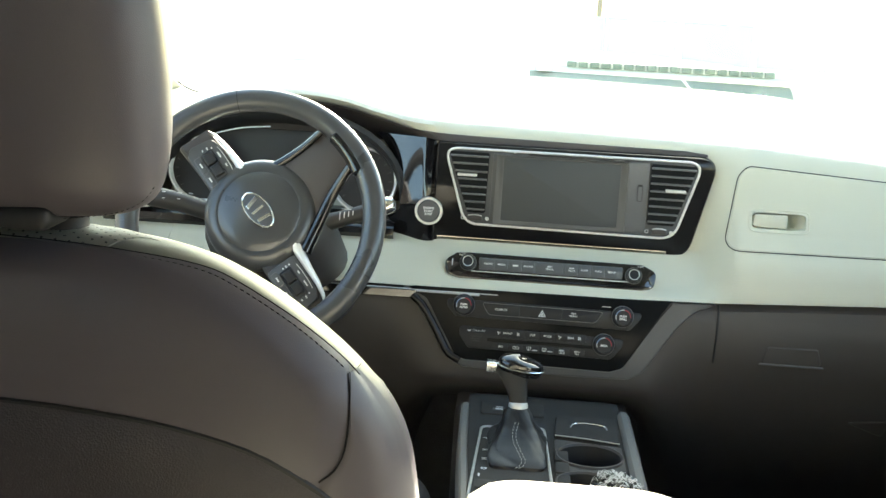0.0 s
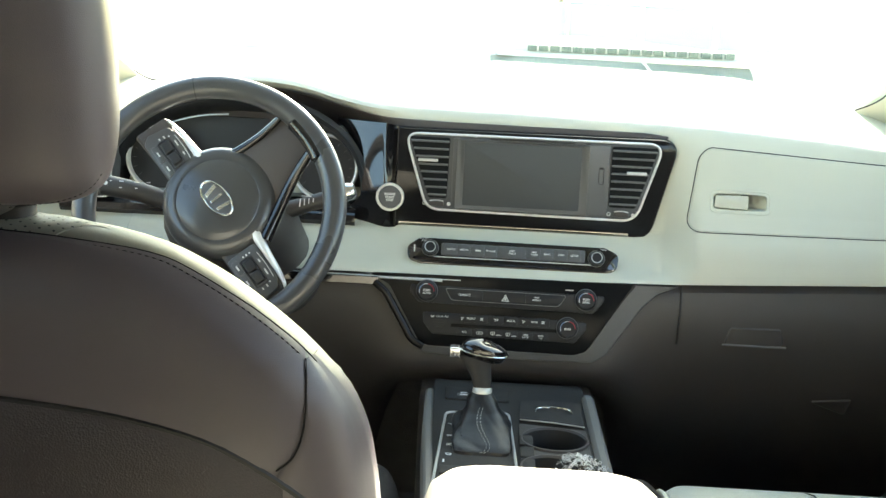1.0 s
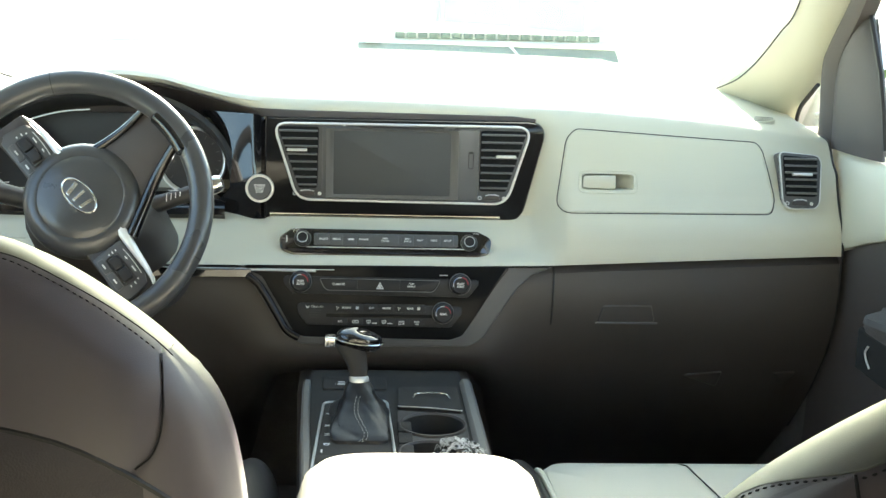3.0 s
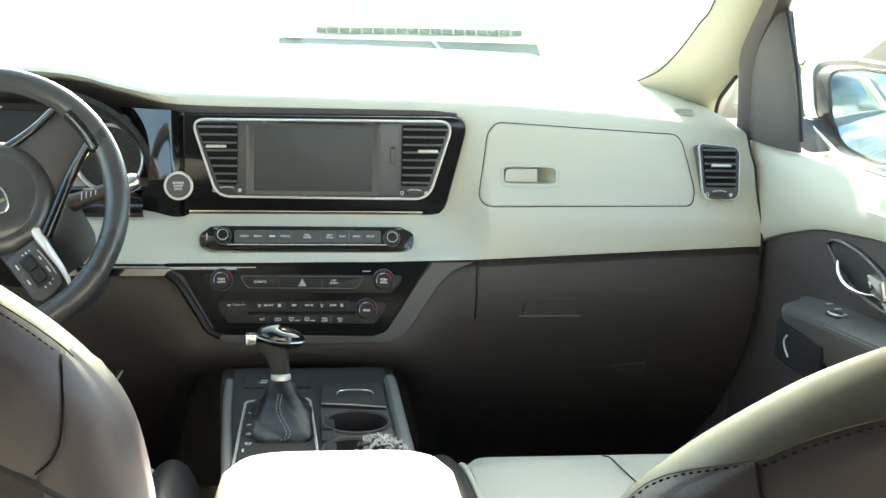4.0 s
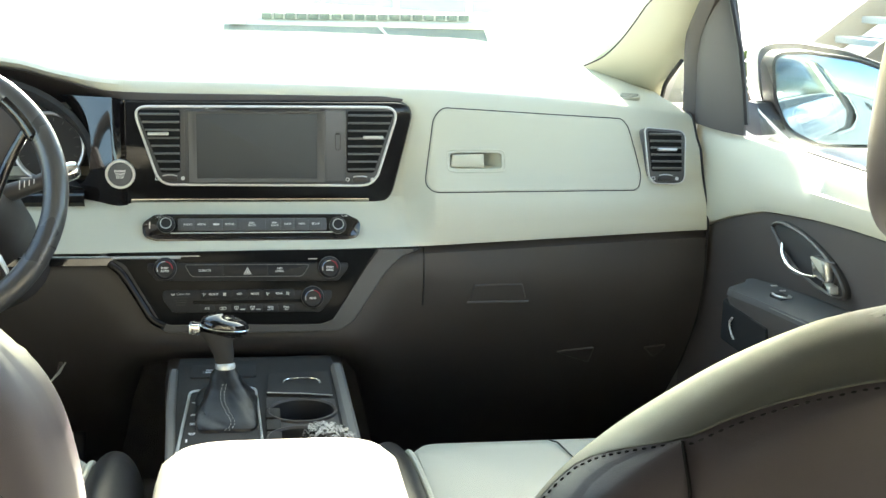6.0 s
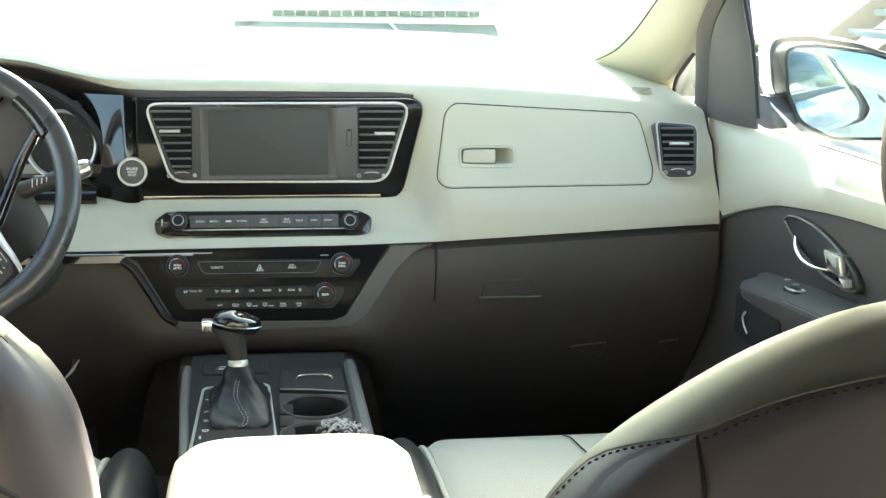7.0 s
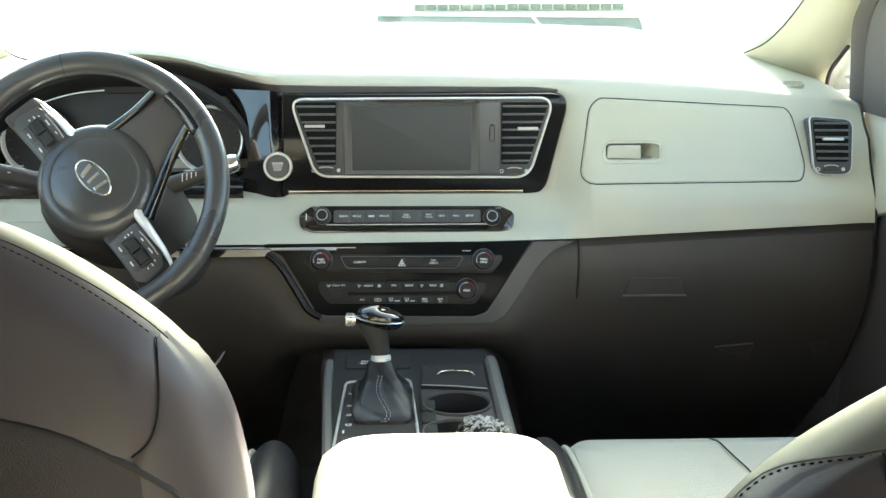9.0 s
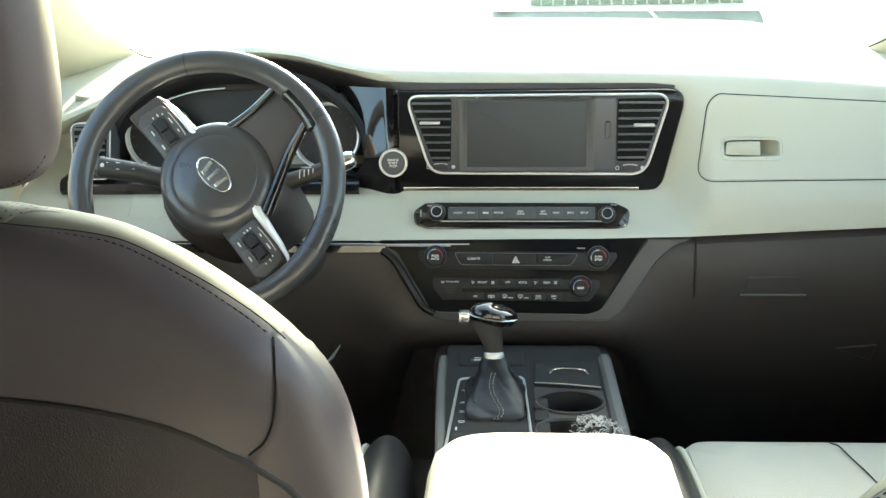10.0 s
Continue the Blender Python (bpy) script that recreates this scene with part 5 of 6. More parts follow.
# padded armrest
arm = thing("armrest", "cream padded console armrest in bright sun", "armrest", (0.016, -0.9, 0.44))
rs = []
for w, y0, y1, z in ((0.094, -1.12, -0.752, 0.452), (0.107, -1.13, -0.736, 0.468), (0.113, -1.135, -0.728, 0.500), (0.113, -1.135, -0.724, 0.530), (0.107, -1.130, -0.728, 0.549), (0.095, -1.12, -0.739, 0.561), (0.075, -1.10, -0.762, 0.5665), (0.042, -1.06, -0.80, 0.5685)):
    out = rounded([(-w, y0), (w, y0), (w, y1), (-w, y1)], [0.03, 0.03, 0.055, 0.055], 8)
    rs.append([(0.016 + x, y, z + 0.012 - 0.006 * smooth01((y + 0.80) / 0.08)) for x, y in out])
# sunlight on the pad is partly put into its lighter colour
part("pad", rings_mesh(rs), ARM_CREAM_LIT, arm)
part("base", box(0.205, 0.36, 0.09, (0.016, -0.94, 0.422), 0.012), DARK, arm)

# crumpled clear wrapper in the cup holder
rng = random.Random(5)
wrap = thing("wrapper", "crumpled clear plastic wrapper in the cup holder", "wrapper", (0.07, -0.46, ZC))
WF = Matrix.Translation((0.078, -0.478, ZC + 0.016))
bm = bmesh.new()
bmesh.ops.create_icosphere(bm, subdivisions=4, radius=1.0)
for v in bm.verts:
    d = 0.75 + 0.5 * noise.noise(v.co * 2.3) + 0.35 * noise.noise(v.co * 6.0)
    v.co = Vector((v.co.x * 0.029 * d, v.co.y * 0.025 * d, max(-0.010, v.co.z * 0.016 * d)))
part("film", bm, FOIL, wrap, m=WF, smooth=False)
# white threads along the folds stand for glints on the film
bm = bmesh.new()
for i in range(60):
    a = rng.random() * 6.28
    q = math.sqrt(rng.random())
    c = Vector((0.028 * math.cos(a) * q, 0.024 * math.sin(a) * q, 0.015 - 0.014 * q * q))
    k = rng.uniform(0.5, 1.1)
    pts = [c + Vector((0.007 * k * math.cos(b + a), 0.006 * k * math.sin(b), 0.003 * math.sin(2 * b + i))) for b in np.linspace(0, rng.uniform(3.0, 5.6), 9)]
    tube(pts, rng.uniform(0.0002, 0.0005), 5, bm=bm)
part("fold", bm, FILM_GLINT, wrap, "fold lines whitened for glints", m=WF)

# ---- pedals ----
for px, wv in ((-0.30, 0.05), (-0.43, 0.11)):
    pd = thing("pedal", "black rubber foot pedal with bright edge", "pedal", (px, 0.12, 0.12), group="pedals")
    pm = pose(px, 0.13, 0.22, -35, 0, 0)
    part("pad", box(wv, 0.012, 0.10, bevel=0.004), RUBBER, pd, m=pm)
    part("arm", tube([(px, 0.14, 0.24), (px, 0.22, 0.34), (px, 0.30, 0.44)], 0.008, 8), DARK, pd)
key = thing("column_release", "bright metal release lever under the dashboard", "lever", (-0.288, -0.03, 0.40))
part("blade", tube([(-0.3005, -0.030, 0.396), (-0.288, -0.032, 0.410), (-0.2775, -0.030, 0.426)], [0.0013, 0.0026, 0.0011], 6), SILVER, key)
part("stem", tube([(-0.288, -0.031, 0.411), (-0.284, 0.01, 0.435)], 0.003, 6), DARK, key)

# ---- front seats ----
SEAT_Z = [0.36, 0.42, 0.50, 0.65, 0.719, 0.762, 0.797, 0.832, 0.852, 0.862, 0.870, 0.8745]
SEAT_W = [0.262, 0.272, 0.282, 0.286, 0.281, 0.269, 0.244, 0.204, 0.172, 0.148, 0.112, 0.060]
SEAT_D = [0.060, 0.066, 0.072, 0.074, 0.072, 0.068, 0.062, 0.053, 0.044, 0.036, 0.025, 0.010]


table = spline(list(zip(SEAT_Z, SEAT_W, SEAT_D)), 8)
SEAT_Z, SEAT_W, SEAT_D = ([float(p[k]) for p in table] for k in range(3))


def front_seat(cx, back, lean, hy, edge, branch, strip_low, wrap, welted, group, label):
    """A bucket seat: cushion, bolsters, backrest with rear panel and seams, headrest on two posts."""
    seat = thing("front_seat", label, "car seat", (cx, -0.75, 0.0), group=group)

    def mid(z):
        return back + (0.80 - z) * lean

    def rear(x, z):
        w, d = float(np.interp(z, SEAT_Z, SEAT_W)), float(np.interp(z, SEAT_Z, SEAT_D))
        return mid(z) - d * max(0.0, 1 - min(1, abs(x) / w) ** 3.2) ** (1 / 2.6) - 0.0012

    rings = []
    zs = sorted(set(list(np.linspace(0.36, 0.72, 14)) + list(np.linspace(0.725, 0.8745, 38))))
    for z in zs:
        w, d = float(np.interp(z, SEAT_Z, SEAT_W)), float(np.interp(z, SEAT_Z, SEAT_D))
        ring = []
        for a in np.linspace(0, 2 * math.pi, 144, endpoint=False):
            c, s = math.cos(a), math.sin(a)
            x = w * math.copysign(abs(c) ** (2 / 3.2), c)
            y = d * math.copysign(abs(s) ** (2 / 2.6), s)
            if s > 0:
                y -= 0.020 * (1 - (x / w) ** 2)
            ring.append((cx + x, mid(z) + y, z))
        rings.append(ring)
    # shade on this leather is put into its darker colour
    br = part("backrest", rings_mesh(rings), SEAT_CREAM_DIM, seat, "cream leather backrest in a shaded tone")
    seam = [(-x, z) for x, z in edge] + [(0, edge[-1][1] + 0.001)] + edge[::-1]
    sm = spline([(x, z, 0) for x, z in seam], 5)
    seam2 = [(p.x, p.y) for p in sm]
    xs_, zs_ = [p[0] for p in seam2], [p[1] for p in seam2]

    def skin(x0, x1, ztop, zbot, off, mat, name, lab, nx=60, nz=30):
        rows = []
        for x in np.linspace(x0, x1, nx):
            zt, zb = ztop(x), zbot(x)
            col = []
            for j in range(nz + 1):
                z = zt + (zb - zt) * j / nz
                o = off * min(1, 20 * j / nz + 0.62, 8 * (x - x0) / (x1 - x0) + 0.02, 8 * (x1 - x) / (x1 - x0) + 0.02)
                col.append((cx + x, rear(x, z) - o, z))
            rows.append(col)
        return part(name, sheet(rows, -0.0015), mat, br, lab)

    half_x, half_z = [p[0] for p in seam2 if p[0] >= 0], [p[1] for p in seam2 if p[0] >= 0]
    bz, top_z = branch[0][1], edge[-1][1]

    def edge_x(z):
        return float(np.interp(-z, [-v for v in half_z], half_x))

    def panel_x(z):
        if z <= bz:
            return float(np.interp(z, [b[1] for b in branch][::-1], [b[0] for b in branch][::-1]))
        return edge_x(z)
    rows = []
    for z in list(np.linspace(top_z, bz + 0.004, 26)) + list(np.linspace(bz, 0.40, 36)):
        xm = panel_x(z)
        rows.append([(cx + u * xm, rear(u * xm, z) - 0.0045 * min(1, (0.30 if z > bz else 0.55) + 7 * (1 - abs(u))), z) for u in np.sin(np.linspace(-math.pi / 2, math.pi / 2, 71))])
    part("rear_panel", sheet(rows, 0.0015), TAUPE, br, "taupe leather rear panel")
    for s in (-1, 1):
        rows = []
        for z in np.linspace(bz, 0.42, 44):
            a, b = panel_x(z) - 0.0006, edge_x(z)
            row = [(cx + s * (a + (b - a) * u), rear(a + (b - a) * u, z) - 0.0042 * min(1, 0.58 + 6 * u, (0.3 if wrap else 0.1) + 5 * (1 - u)), z) for u in np.sin(np.linspace(0, math.pi / 2, 16))]
            w, d = float(np.interp(z, SEAT_Z, SEAT_W)), float(np.interp(z, SEAT_Z, SEAT_D))
            start = (mid(z) - rear(b, z)) / d
            for t in np.linspace(0.12, 1.0, 12) if wrap else ():
                grow = smooth01((bz - z) / 0.03)
                e = -min(1, start) + t * (min(1, start) * (grow if welted else 1.0) + wrap * grow)
                row.append((cx + s * (w * max(0.0, 1 - abs(e) ** 2.6) ** (1 / 3.2) + 0.0015), mid(z) + d * e, z))
            rows.append(row)
        part("side_panel", sheet(rows, 0.0015 * s), TAUPE, br, "taupe leather side panel")

    shell_top = [(p.x, p.y) for p in spline([(0, 0.7775, 0), (0.05, 0.776, 0), (0.093, 0.773, 0), (0.142, 0.766, 0), (0.189, 0.7515, 0), (0.222, 0.7305, 0), (0.241, 0.7135, 0), (0.256, 0.6960, 0), (0.268, 0.66, 0)], 6)]

    def pocket_top(x):
        return float(np.interp(abs(x), [p[0] for p in shell_top], [p[1] for p in shell_top]))
    skin(-0.258, 0.258, pocket_top, lambda x: 0.38, 0.0095, POCKET, "back_shell", "dark grained plastic back shell")
    # dark groove along the shell's upper edge
    part("shell_groove", tube([(cx + x, rear(x, pocket_top(x)) - 0.004, pocket_top(x) + 0.001) for x in np.linspace(-0.26, 0.26, 44)], 0.0022, 6), RUBBER, br)
    # seams and stitches
    def around(inset, lift):
        """A line along the rear panel's edge, down the flanks and over the shoulders."""
        flank = []
        for z in np.linspace(0.66, bz - 0.003, 26):
            w, d = float(np.interp(z, SEAT_Z, SEAT_W)), float(np.interp(z, SEAT_Z, SEAT_D))
            e = -(mid(z) - rear(edge_x(z), z)) / d
            e += (abs(e) + wrap) * smooth01((bz - z) / 0.03) - inset / d
            flank.append((w * max(0.0, 1 - abs(e) ** 2.6) ** (1 / 3.2) + lift * 0.5, mid(z) + d * e, z))
        over = [(x, rear(x, z - inset * 0.6) - lift * 1.25, z - inset * 0.6) for x, z in seam2 if z > bz + 0.002]
        return [(cx - x, y, z) for x, y, z in flank] + [(cx + x, y, z) for x, y, z in over] + [(cx + x, y, z) for x, y, z in flank[::-1]]
    if welted:
        part("stitching", stitches(around(0.0034, 0.0034), 0.0022, 0.0024, 0.0006), THREAD_DARK, br, "dark decorative stitch row")
        part("welt", tube(around(0.0, 0.0022), 0.0007, 6), SEAT_CREAM_DIM, br, "cream welt")
    else:
        part("seam", tube([(cx + x, rear(x, z) - 0.0016, z) for x, z in seam2 if z > bz - 0.004], 0.0004, 6), THREAD_DARK, br)
        part("stitching", stitches([(cx + x * 0.995, rear(x * 0.995, z - 0.0013) - 0.0026, z - 0.0013) for x, z in seam2 if abs(x) < 0.245], 0.0024, 0.0018, 0.0004), THREAD_DARK, br, "dark twin-needle stitching")
    for s in (-1, 1):
        vs = spline([(cx + s * x, rear(x, z) - (0.0040 if welted else 0.0034), z) for x, z in branch], 6)
        part("seam", tube(vs, 0.0009 if welted else 0.0006, 6), THREAD_DARK, br)
    # perforated strip over the top between the posts
    def top_z(x, dy):
        for z in np.linspace(0.8745, 0.80, 150):
            w, d = float(np.interp(z, SEAT_Z, SEAT_W)), float(np.interp(z, SEAT_Z, SEAT_D))
            if abs(dy) < d and abs(x) <= w * (1 - (abs(dy) / d) ** 2.6) ** (1 / 3.2):
                return z
        return 0.80
    rows = []
    reach, taper = (0.160, 0.055) if welted else (0.140, 0.030)
    for x in np.linspace(-reach, reach, 60):
        low_end = strip_low * (1 - smooth01((abs(x) - reach + 0.022 + taper) / taper))
        tail = 1 - smooth01((abs(x) - reach + 0.045) / 0.044)
        row = []
        for k in np.linspace(-1, 1, 14):
            dy = -low_end - 0.004 * tail + (low_end + 0.014 * tail) * (k + 1) / 2
            z = top_z(x, dy)
            row.append((cx + x, mid(z) + dy - 0.0005 * tail, z + 0.0012 * tail - 0.0004))
        rows.append(row)
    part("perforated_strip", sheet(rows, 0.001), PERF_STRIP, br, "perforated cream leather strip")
    tack = []
    for x in np.linspace(-0.100, 0.100, 30):
        dy = -strip_low * (1 - 0.25 * smooth01((abs(x) - 0.07) / 0.03)) - 0.010
        z = top_z(x, dy)
        tack.append((cx + x, mid(z) + dy - 0.0045, z))
    part("stitching", stitches(tack, 0.0028, 0.0062, 0.0008), THREAD, br, "pale tacking stitches")
    # headrest
    hz0, hz1 = 0.884, 1.090
    head = spline([(0.884, 0.090, 0.022), (0.886, 0.108, 0.030), (0.892, 0.121, 0.038), (0.902, 0.1285, 0.046), (0.918, 0.1325, 0.052), (0.940, 0.134, 0.056),
                   (0.975, 0.133, 0.058), (1.01, 0.129, 0.057), (1.04, 0.122, 0.052), (1.068, 0.108, 0.042), (1.084, 0.086, 0.028), (1.090, 0.055, 0.012)], 4)
    hr = []
    for z, w, d in head:
        ring = []
        for a in np.linspace(0, 2 * math.pi, 64, endpoint=False):
            c, s = math.cos(a), math.sin(a)
            ring.append((cx + w * math.copysign(abs(c) ** (2 / 2.7), c), hy + (z - 0.98) * -lean * 0.3 + d * math.copysign(abs(s) ** (2 / 2.3), s), z))
        hr.append(ring)
    hd = part("headrest", rings_mesh(hr), TAUPE, seat, "taupe leather headrest")
    for s in (-1, 1):
        pts = [(cx + s * x, hy + y, z) for x, y, z in ((0.080, -0.018, 0.8845), (0.106, -0.010, 0.888), (0.121, -0.006, 0.895), (0.1295, -0.004, 0.906), (0.1330, -0.004, 0.920))]
        part("stitching", stitches(spline(pts[:4], 6), 0.0018, 0.0014, 0.0003), THREAD_DARK, hd)
    part("underside", box(0.150, 0.060, 0.014, (cx, hy, hz0 + 0.001), 0.006), RUBBER, hd)
    for s in (-1, 1):
        part("post", tube([(cx + s * 0.065, mid(0.86), 0.83), (cx + s * 0.065, mid(0.874), 0.872), (cx + s * 0.065, hy + 0.002, 0.905)], 0.0065, 12), CHROME, seat)
        part("post_guide", lathe([(0.016, -0.004), (0.016, 0.006), (0.012, 0.009), (0.007, 0.009)], 20), RUBBER, seat, m=Matrix.Translation((cx + s * 0.065, mid(0.874), 0.8735)))
    # cushion with perforated centre, dark bolsters and pale piping
    cu = []
    for w, y0, y1, z in ((0.200, -1.00, -0.42, 0.26), (0.215, -1.02, -0.405, 0.30), (0.220, -1.02, -0.392, 0.36), (0.214, -1.02, -0.398, 0.400), (0.196, -1.01, -0.416, 0.4225), (0.150, -0.98, -0.45, 0.432)):
        out = rounded([(-w, y0), (w, y0), (w, y1), (-w, y1)], [0.04, 0.04, 0.03, 0.03], 6)
        cu.append([(cx + x, y, z + (0.008 if z > 0.39 else 0) * smooth01((y + 0.55) / 0.13)) for x, y in out])
    cs = part("cushion", rings_mesh(cu), PERF, seat, "perforated cream leather cushion")
    part("seam", tube([(cx + p.x, p.y, 0.4412 - 0.0151 * (-0.45 - p.y) if p.y < -0.45 else 0.4412 - 0.32 * (p.y + 0.45)) for p in spline([(-0.026, -0.420, 0), (-0.024, -0.448, 0), (-0.018, -0.49, 0), (-0.010, -0.54, 0), (-0.003, -0.62, 0), (0.0, -0.80, 0)], 5)], 0.0010, 6), THREAD_DARK, cs)
    for s in (-1, 1):
        bl = []
        for y, w, h in spline([(-1.02, 0.030, 0.070), (-0.90, 0.038, 0.085), (-0.70, 0.040, 0.085), (-0.52, 0.038, 0.078), (-0.43, 0.034, 0.064), (-0.395, 0.026, 0.045), (-0.378, 0.012, 0.022)], 6):
            bl.append([(cx + s * 0.231 + w * math.cos(a), y, 0.376 + h * math.sin(a)) for a in np.linspace(0, 2 * math.pi, 40, endpoint=False)])
        b = part("bolster", rings_mesh(bl), LEATHER, seat, "black leather side bolster")
        part("piping", tube(spline([(cx + s * 0.203, -0.95, 0.441), (cx + s * 0.203, -0.70, 0.4425), (cx + s * 0.204, -0.53, 0.440), (cx + s * 0.206, -0.44, 0.430), (cx + s * 0.208, -0.402, 0.404)], 6), 0.0036, 8), CREAM, b, "cream piping")
    part("base", box(0.40, 0.50, 0.20, (cx, -0.70, 0.155), 0.02), DARK, seat)
    for s in (-1, 1):
        part("rail", box(0.03, 0.62, 0.05, (cx + s * 0.17, -0.70, 0.027), 0.005), GREY, seat)
    return seat


DRIVER_SEAM = [(0.2835, 0.60), (0.2805, 0.70), (0.2730, 0.745), (0.2622, 0.771), (0.2422, 0.798), (0.2095, 0.8265), (0.1765, 0.848), (0.149, 0.8595), (0.105, 0.8665), (0.06, 0.8695)]
DRIVER_BRANCH = [(0.2420, 0.796), (0.2440, 0.785), (0.2445, 0.765), (0.2425, 0.750), (0.2375, 0.739), (0.2290, 0.732)]
front_seat(-0.400, -1.150, 0.26, -1.190, DRIVER_SEAM, DRIVER_BRANCH, 0.034, 0.55, False, "front seats", "driver's seat in cream leather with taupe back")
PASSENGER_SEAM = [(0.282, 0.60), (0.278, 0.70), (0.2695, 0.745), (0.2590, 0.7757), (0.2474, 0.7920), (0.2352, 0.8034), (0.2219, 0.8130), (0.2049, 0.8248), (0.187, 0.8345), (0.1685, 0.8415), (0.150, 0.8465), (0.11, 0.8520), (0.06, 0.855)]
PASSENGER_BRANCH = [(0.2219, 0.8128), (0.2220, 0.806), (0.2205, 0.791), (0.219, 0.76), (0.214, 0.742), (0.210, 0.735)]
front_seat(0.388, -1.360, 0.44, -1.375, PASSENGER_SEAM, PASSENGER_BRANCH, 0.022, 0.10, True, "front seats", "reclined passenger seat in cream leather with taupe back")

# unseen second-row bench, added to bounce light onto the front seats' backs
bounce_bench = thing("bounce_bench", "unseen plain cream bench added to bounce light forward", "car seat", (0.20, -1.9, 0.0))
for nm, dims in (("cushion", (0.92, 0.74, 0.16, (0.20, -1.79, 0.37))), ("backrest", (0.92, 0.14, 0.62, (0.20, -2.42, 0.70)))):
    part(nm, box(dims[0], dims[1], dims[2], dims[3], 0.05), CREAM, bounce_bench)
part("base", box(0.80, 0.46, 0.28, (0.20, -1.85, 0.14), 0.02), DARK, bounce_bench)

# ---- front doors ----
EDGE_Y = [0.02, 0.0, -0.144, -0.26, -0.33, -0.42, -0.51, -0.70, -0.95]
EDGE_Z = [0.612, 0.617, 0.663, 0.693, 0.702, 0.712, 0.719, 0.728, 0.732]


def front_door(s):
    """A front door: cream upper trim, dark lower trim, pull handle, switch panel, mirror sail, window frame."""
    name = "passenger" if s > 0 else "driver"
    d = thing("front_door", f"closed {name} door with cream and dark trim", "car door", (CENTRE + s * 0.76, -0.5, 0.3), group="front doors")

    def put(nm, bm, mat, parent=d, label="", **kw):
        return part(nm, bm if s > 0 else mirrored(bm), mat, parent, label, **kw)

    def edge_z(y):
        return float(np.interp(-y, [-v for v in EDGE_Y], EDGE_Z))

    ys = np.linspace(0.035, -0.95, 40)
    rows = []
    for y in ys:
        e, k = edge_z(y), smooth01((0.03 - y) / 0.10)
        sill = 0.792 - 0.015 * smooth01((0.02 - y) / 0.15)
        rows.append([(0.735, y, sill + 0.000), (0.722, y, sill + 0.004), (0.708, y, sill + 0.001), (0.700, y, sill - 0.010), (0.697 - 0.004 * k, y, sill - 0.03),
                     (0.696 - 0.008 * k, y, (sill + e) / 2), (0.694 - 0.010 * k, y, e + 0.012), (0.697 - 0.008 * k, y, e), (0.712, y, e - 0.004)])
    put("upper_trim", sheet(rows, -0.003), CREAM, label="cream padded upper door trim")
    rows = []
    for y in ys:
        e, k = edge_z(y), smooth01((0.0 - y) / 0.2)
        rows.append([(0.708, y, e + 0.004), (0.699 - 0.006 * k, y, e - 0.002), (0.697 - 0.006 * k, y, e - 0.02), (0.697, y, 0.57), (0.700, y, 0.48), (0.694, y, 0.36), (0.690, y, 0.22), (0.71, y, 0.08)])
    put("lower_trim", sheet(rows, -0.003), DARK_SOFT, label="dark soft lower door trim")
    put("outer_skin", sheet([[(x, y, z) for x, z in ((0.755, 0.770), (0.80, 0.73), (0.84, 0.55), (0.85, 0.35), (0.83, 0.05), (0.80, -0.10))] for y in np.linspace(0.06, -0.98, 12)], 0.004), PAINT, label="white painted outer skin")
    put("sill", sheet([[(0.735, y, 0.772), (0.742, y, 0.774), (0.750, y, 0.770)] for y in np.linspace(-0.12, -0.97, 14)], 0.004), PAINT, label="white painted window sill")
    put("weatherstrip", tube([(0.731, y, 0.7785) for y in np.linspace(-0.30, -0.96, 14)], 0.004, 6), RUBBER)
    put("belt_moulding", sheet([[(0.757, y, 0.768), (0.764, y, 0.776), (0.772, y, 0.770), (0.782, y, 0.752)] for y in np.linspace(-0.10, -0.98, 10)], 0.003), GREY, label="grey belt moulding")
    # window frame: seal strip, sail panel behind the mirror
    fr = spline([(0.702, 0.058, 0.790), (0.702, 0.060, 0.83), (0.701, 0.064, 0.88), (0.699, 0.055, 0.922), (0.695, 0.020, 0.957), (0.688, -0.040, 1.000), (0.672, -0.14, 1.075), (0.652, -0.26, 1.16), (0.628, -0.40, 1.255), (0.61, -0.55, 1.315), (0.60, -0.75, 1.345), (0.60, -0.98, 1.355)], 5)
    rows = [[p + Vector((-0.006, 0.030, 0.006)), p + Vector((-0.012, 0.012, 0.0)), p + Vector((-0.012, -0.006, -0.004)), p + Vector((-0.004, -0.020, -0.012)), p + Vector((0.014, -0.022, -0.014))] for p in fr]
    put("window_frame", sheet(rows, 0.004), DARK_SOFT, label="dark window frame with rubber seal")
    sail = []
    for i in range(13):
        t = i / 12
        z = 0.781 + t * 0.200
        y0 = float(np.interp(z, [0.79, 0.88, 0.92, 0.955, 0.985], [0.036, 0.044, 0.034, 0.002, -0.040]))
        y1 = float(np.interp(z, [0.79, 0.90, 0.99], [-0.138, -0.106, -0.062]))
        row = []
        for j in range(9):
            u = j / 8
            row.append((0.699 - 0.010 * math.sin(math.pi * min(1, u * 1.0)) ** 0.6 + 0.010 * u, y0 + (y1 - y0) * u, z))
        sail.append(row)
    put("sail_panel", sheet(sail, 0.004), DARK_SOFT, label="dark triangular mirror cover panel")
    put("glass_run", tube([(0.708, -0.140, 0.797), (0.707, -0.124, 0.85), (0.704, -0.106, 0.905), (0.698, -0.066, 0.985), (0.690, -0.03, 1.01)], 0.0045, 6), RUBBER)
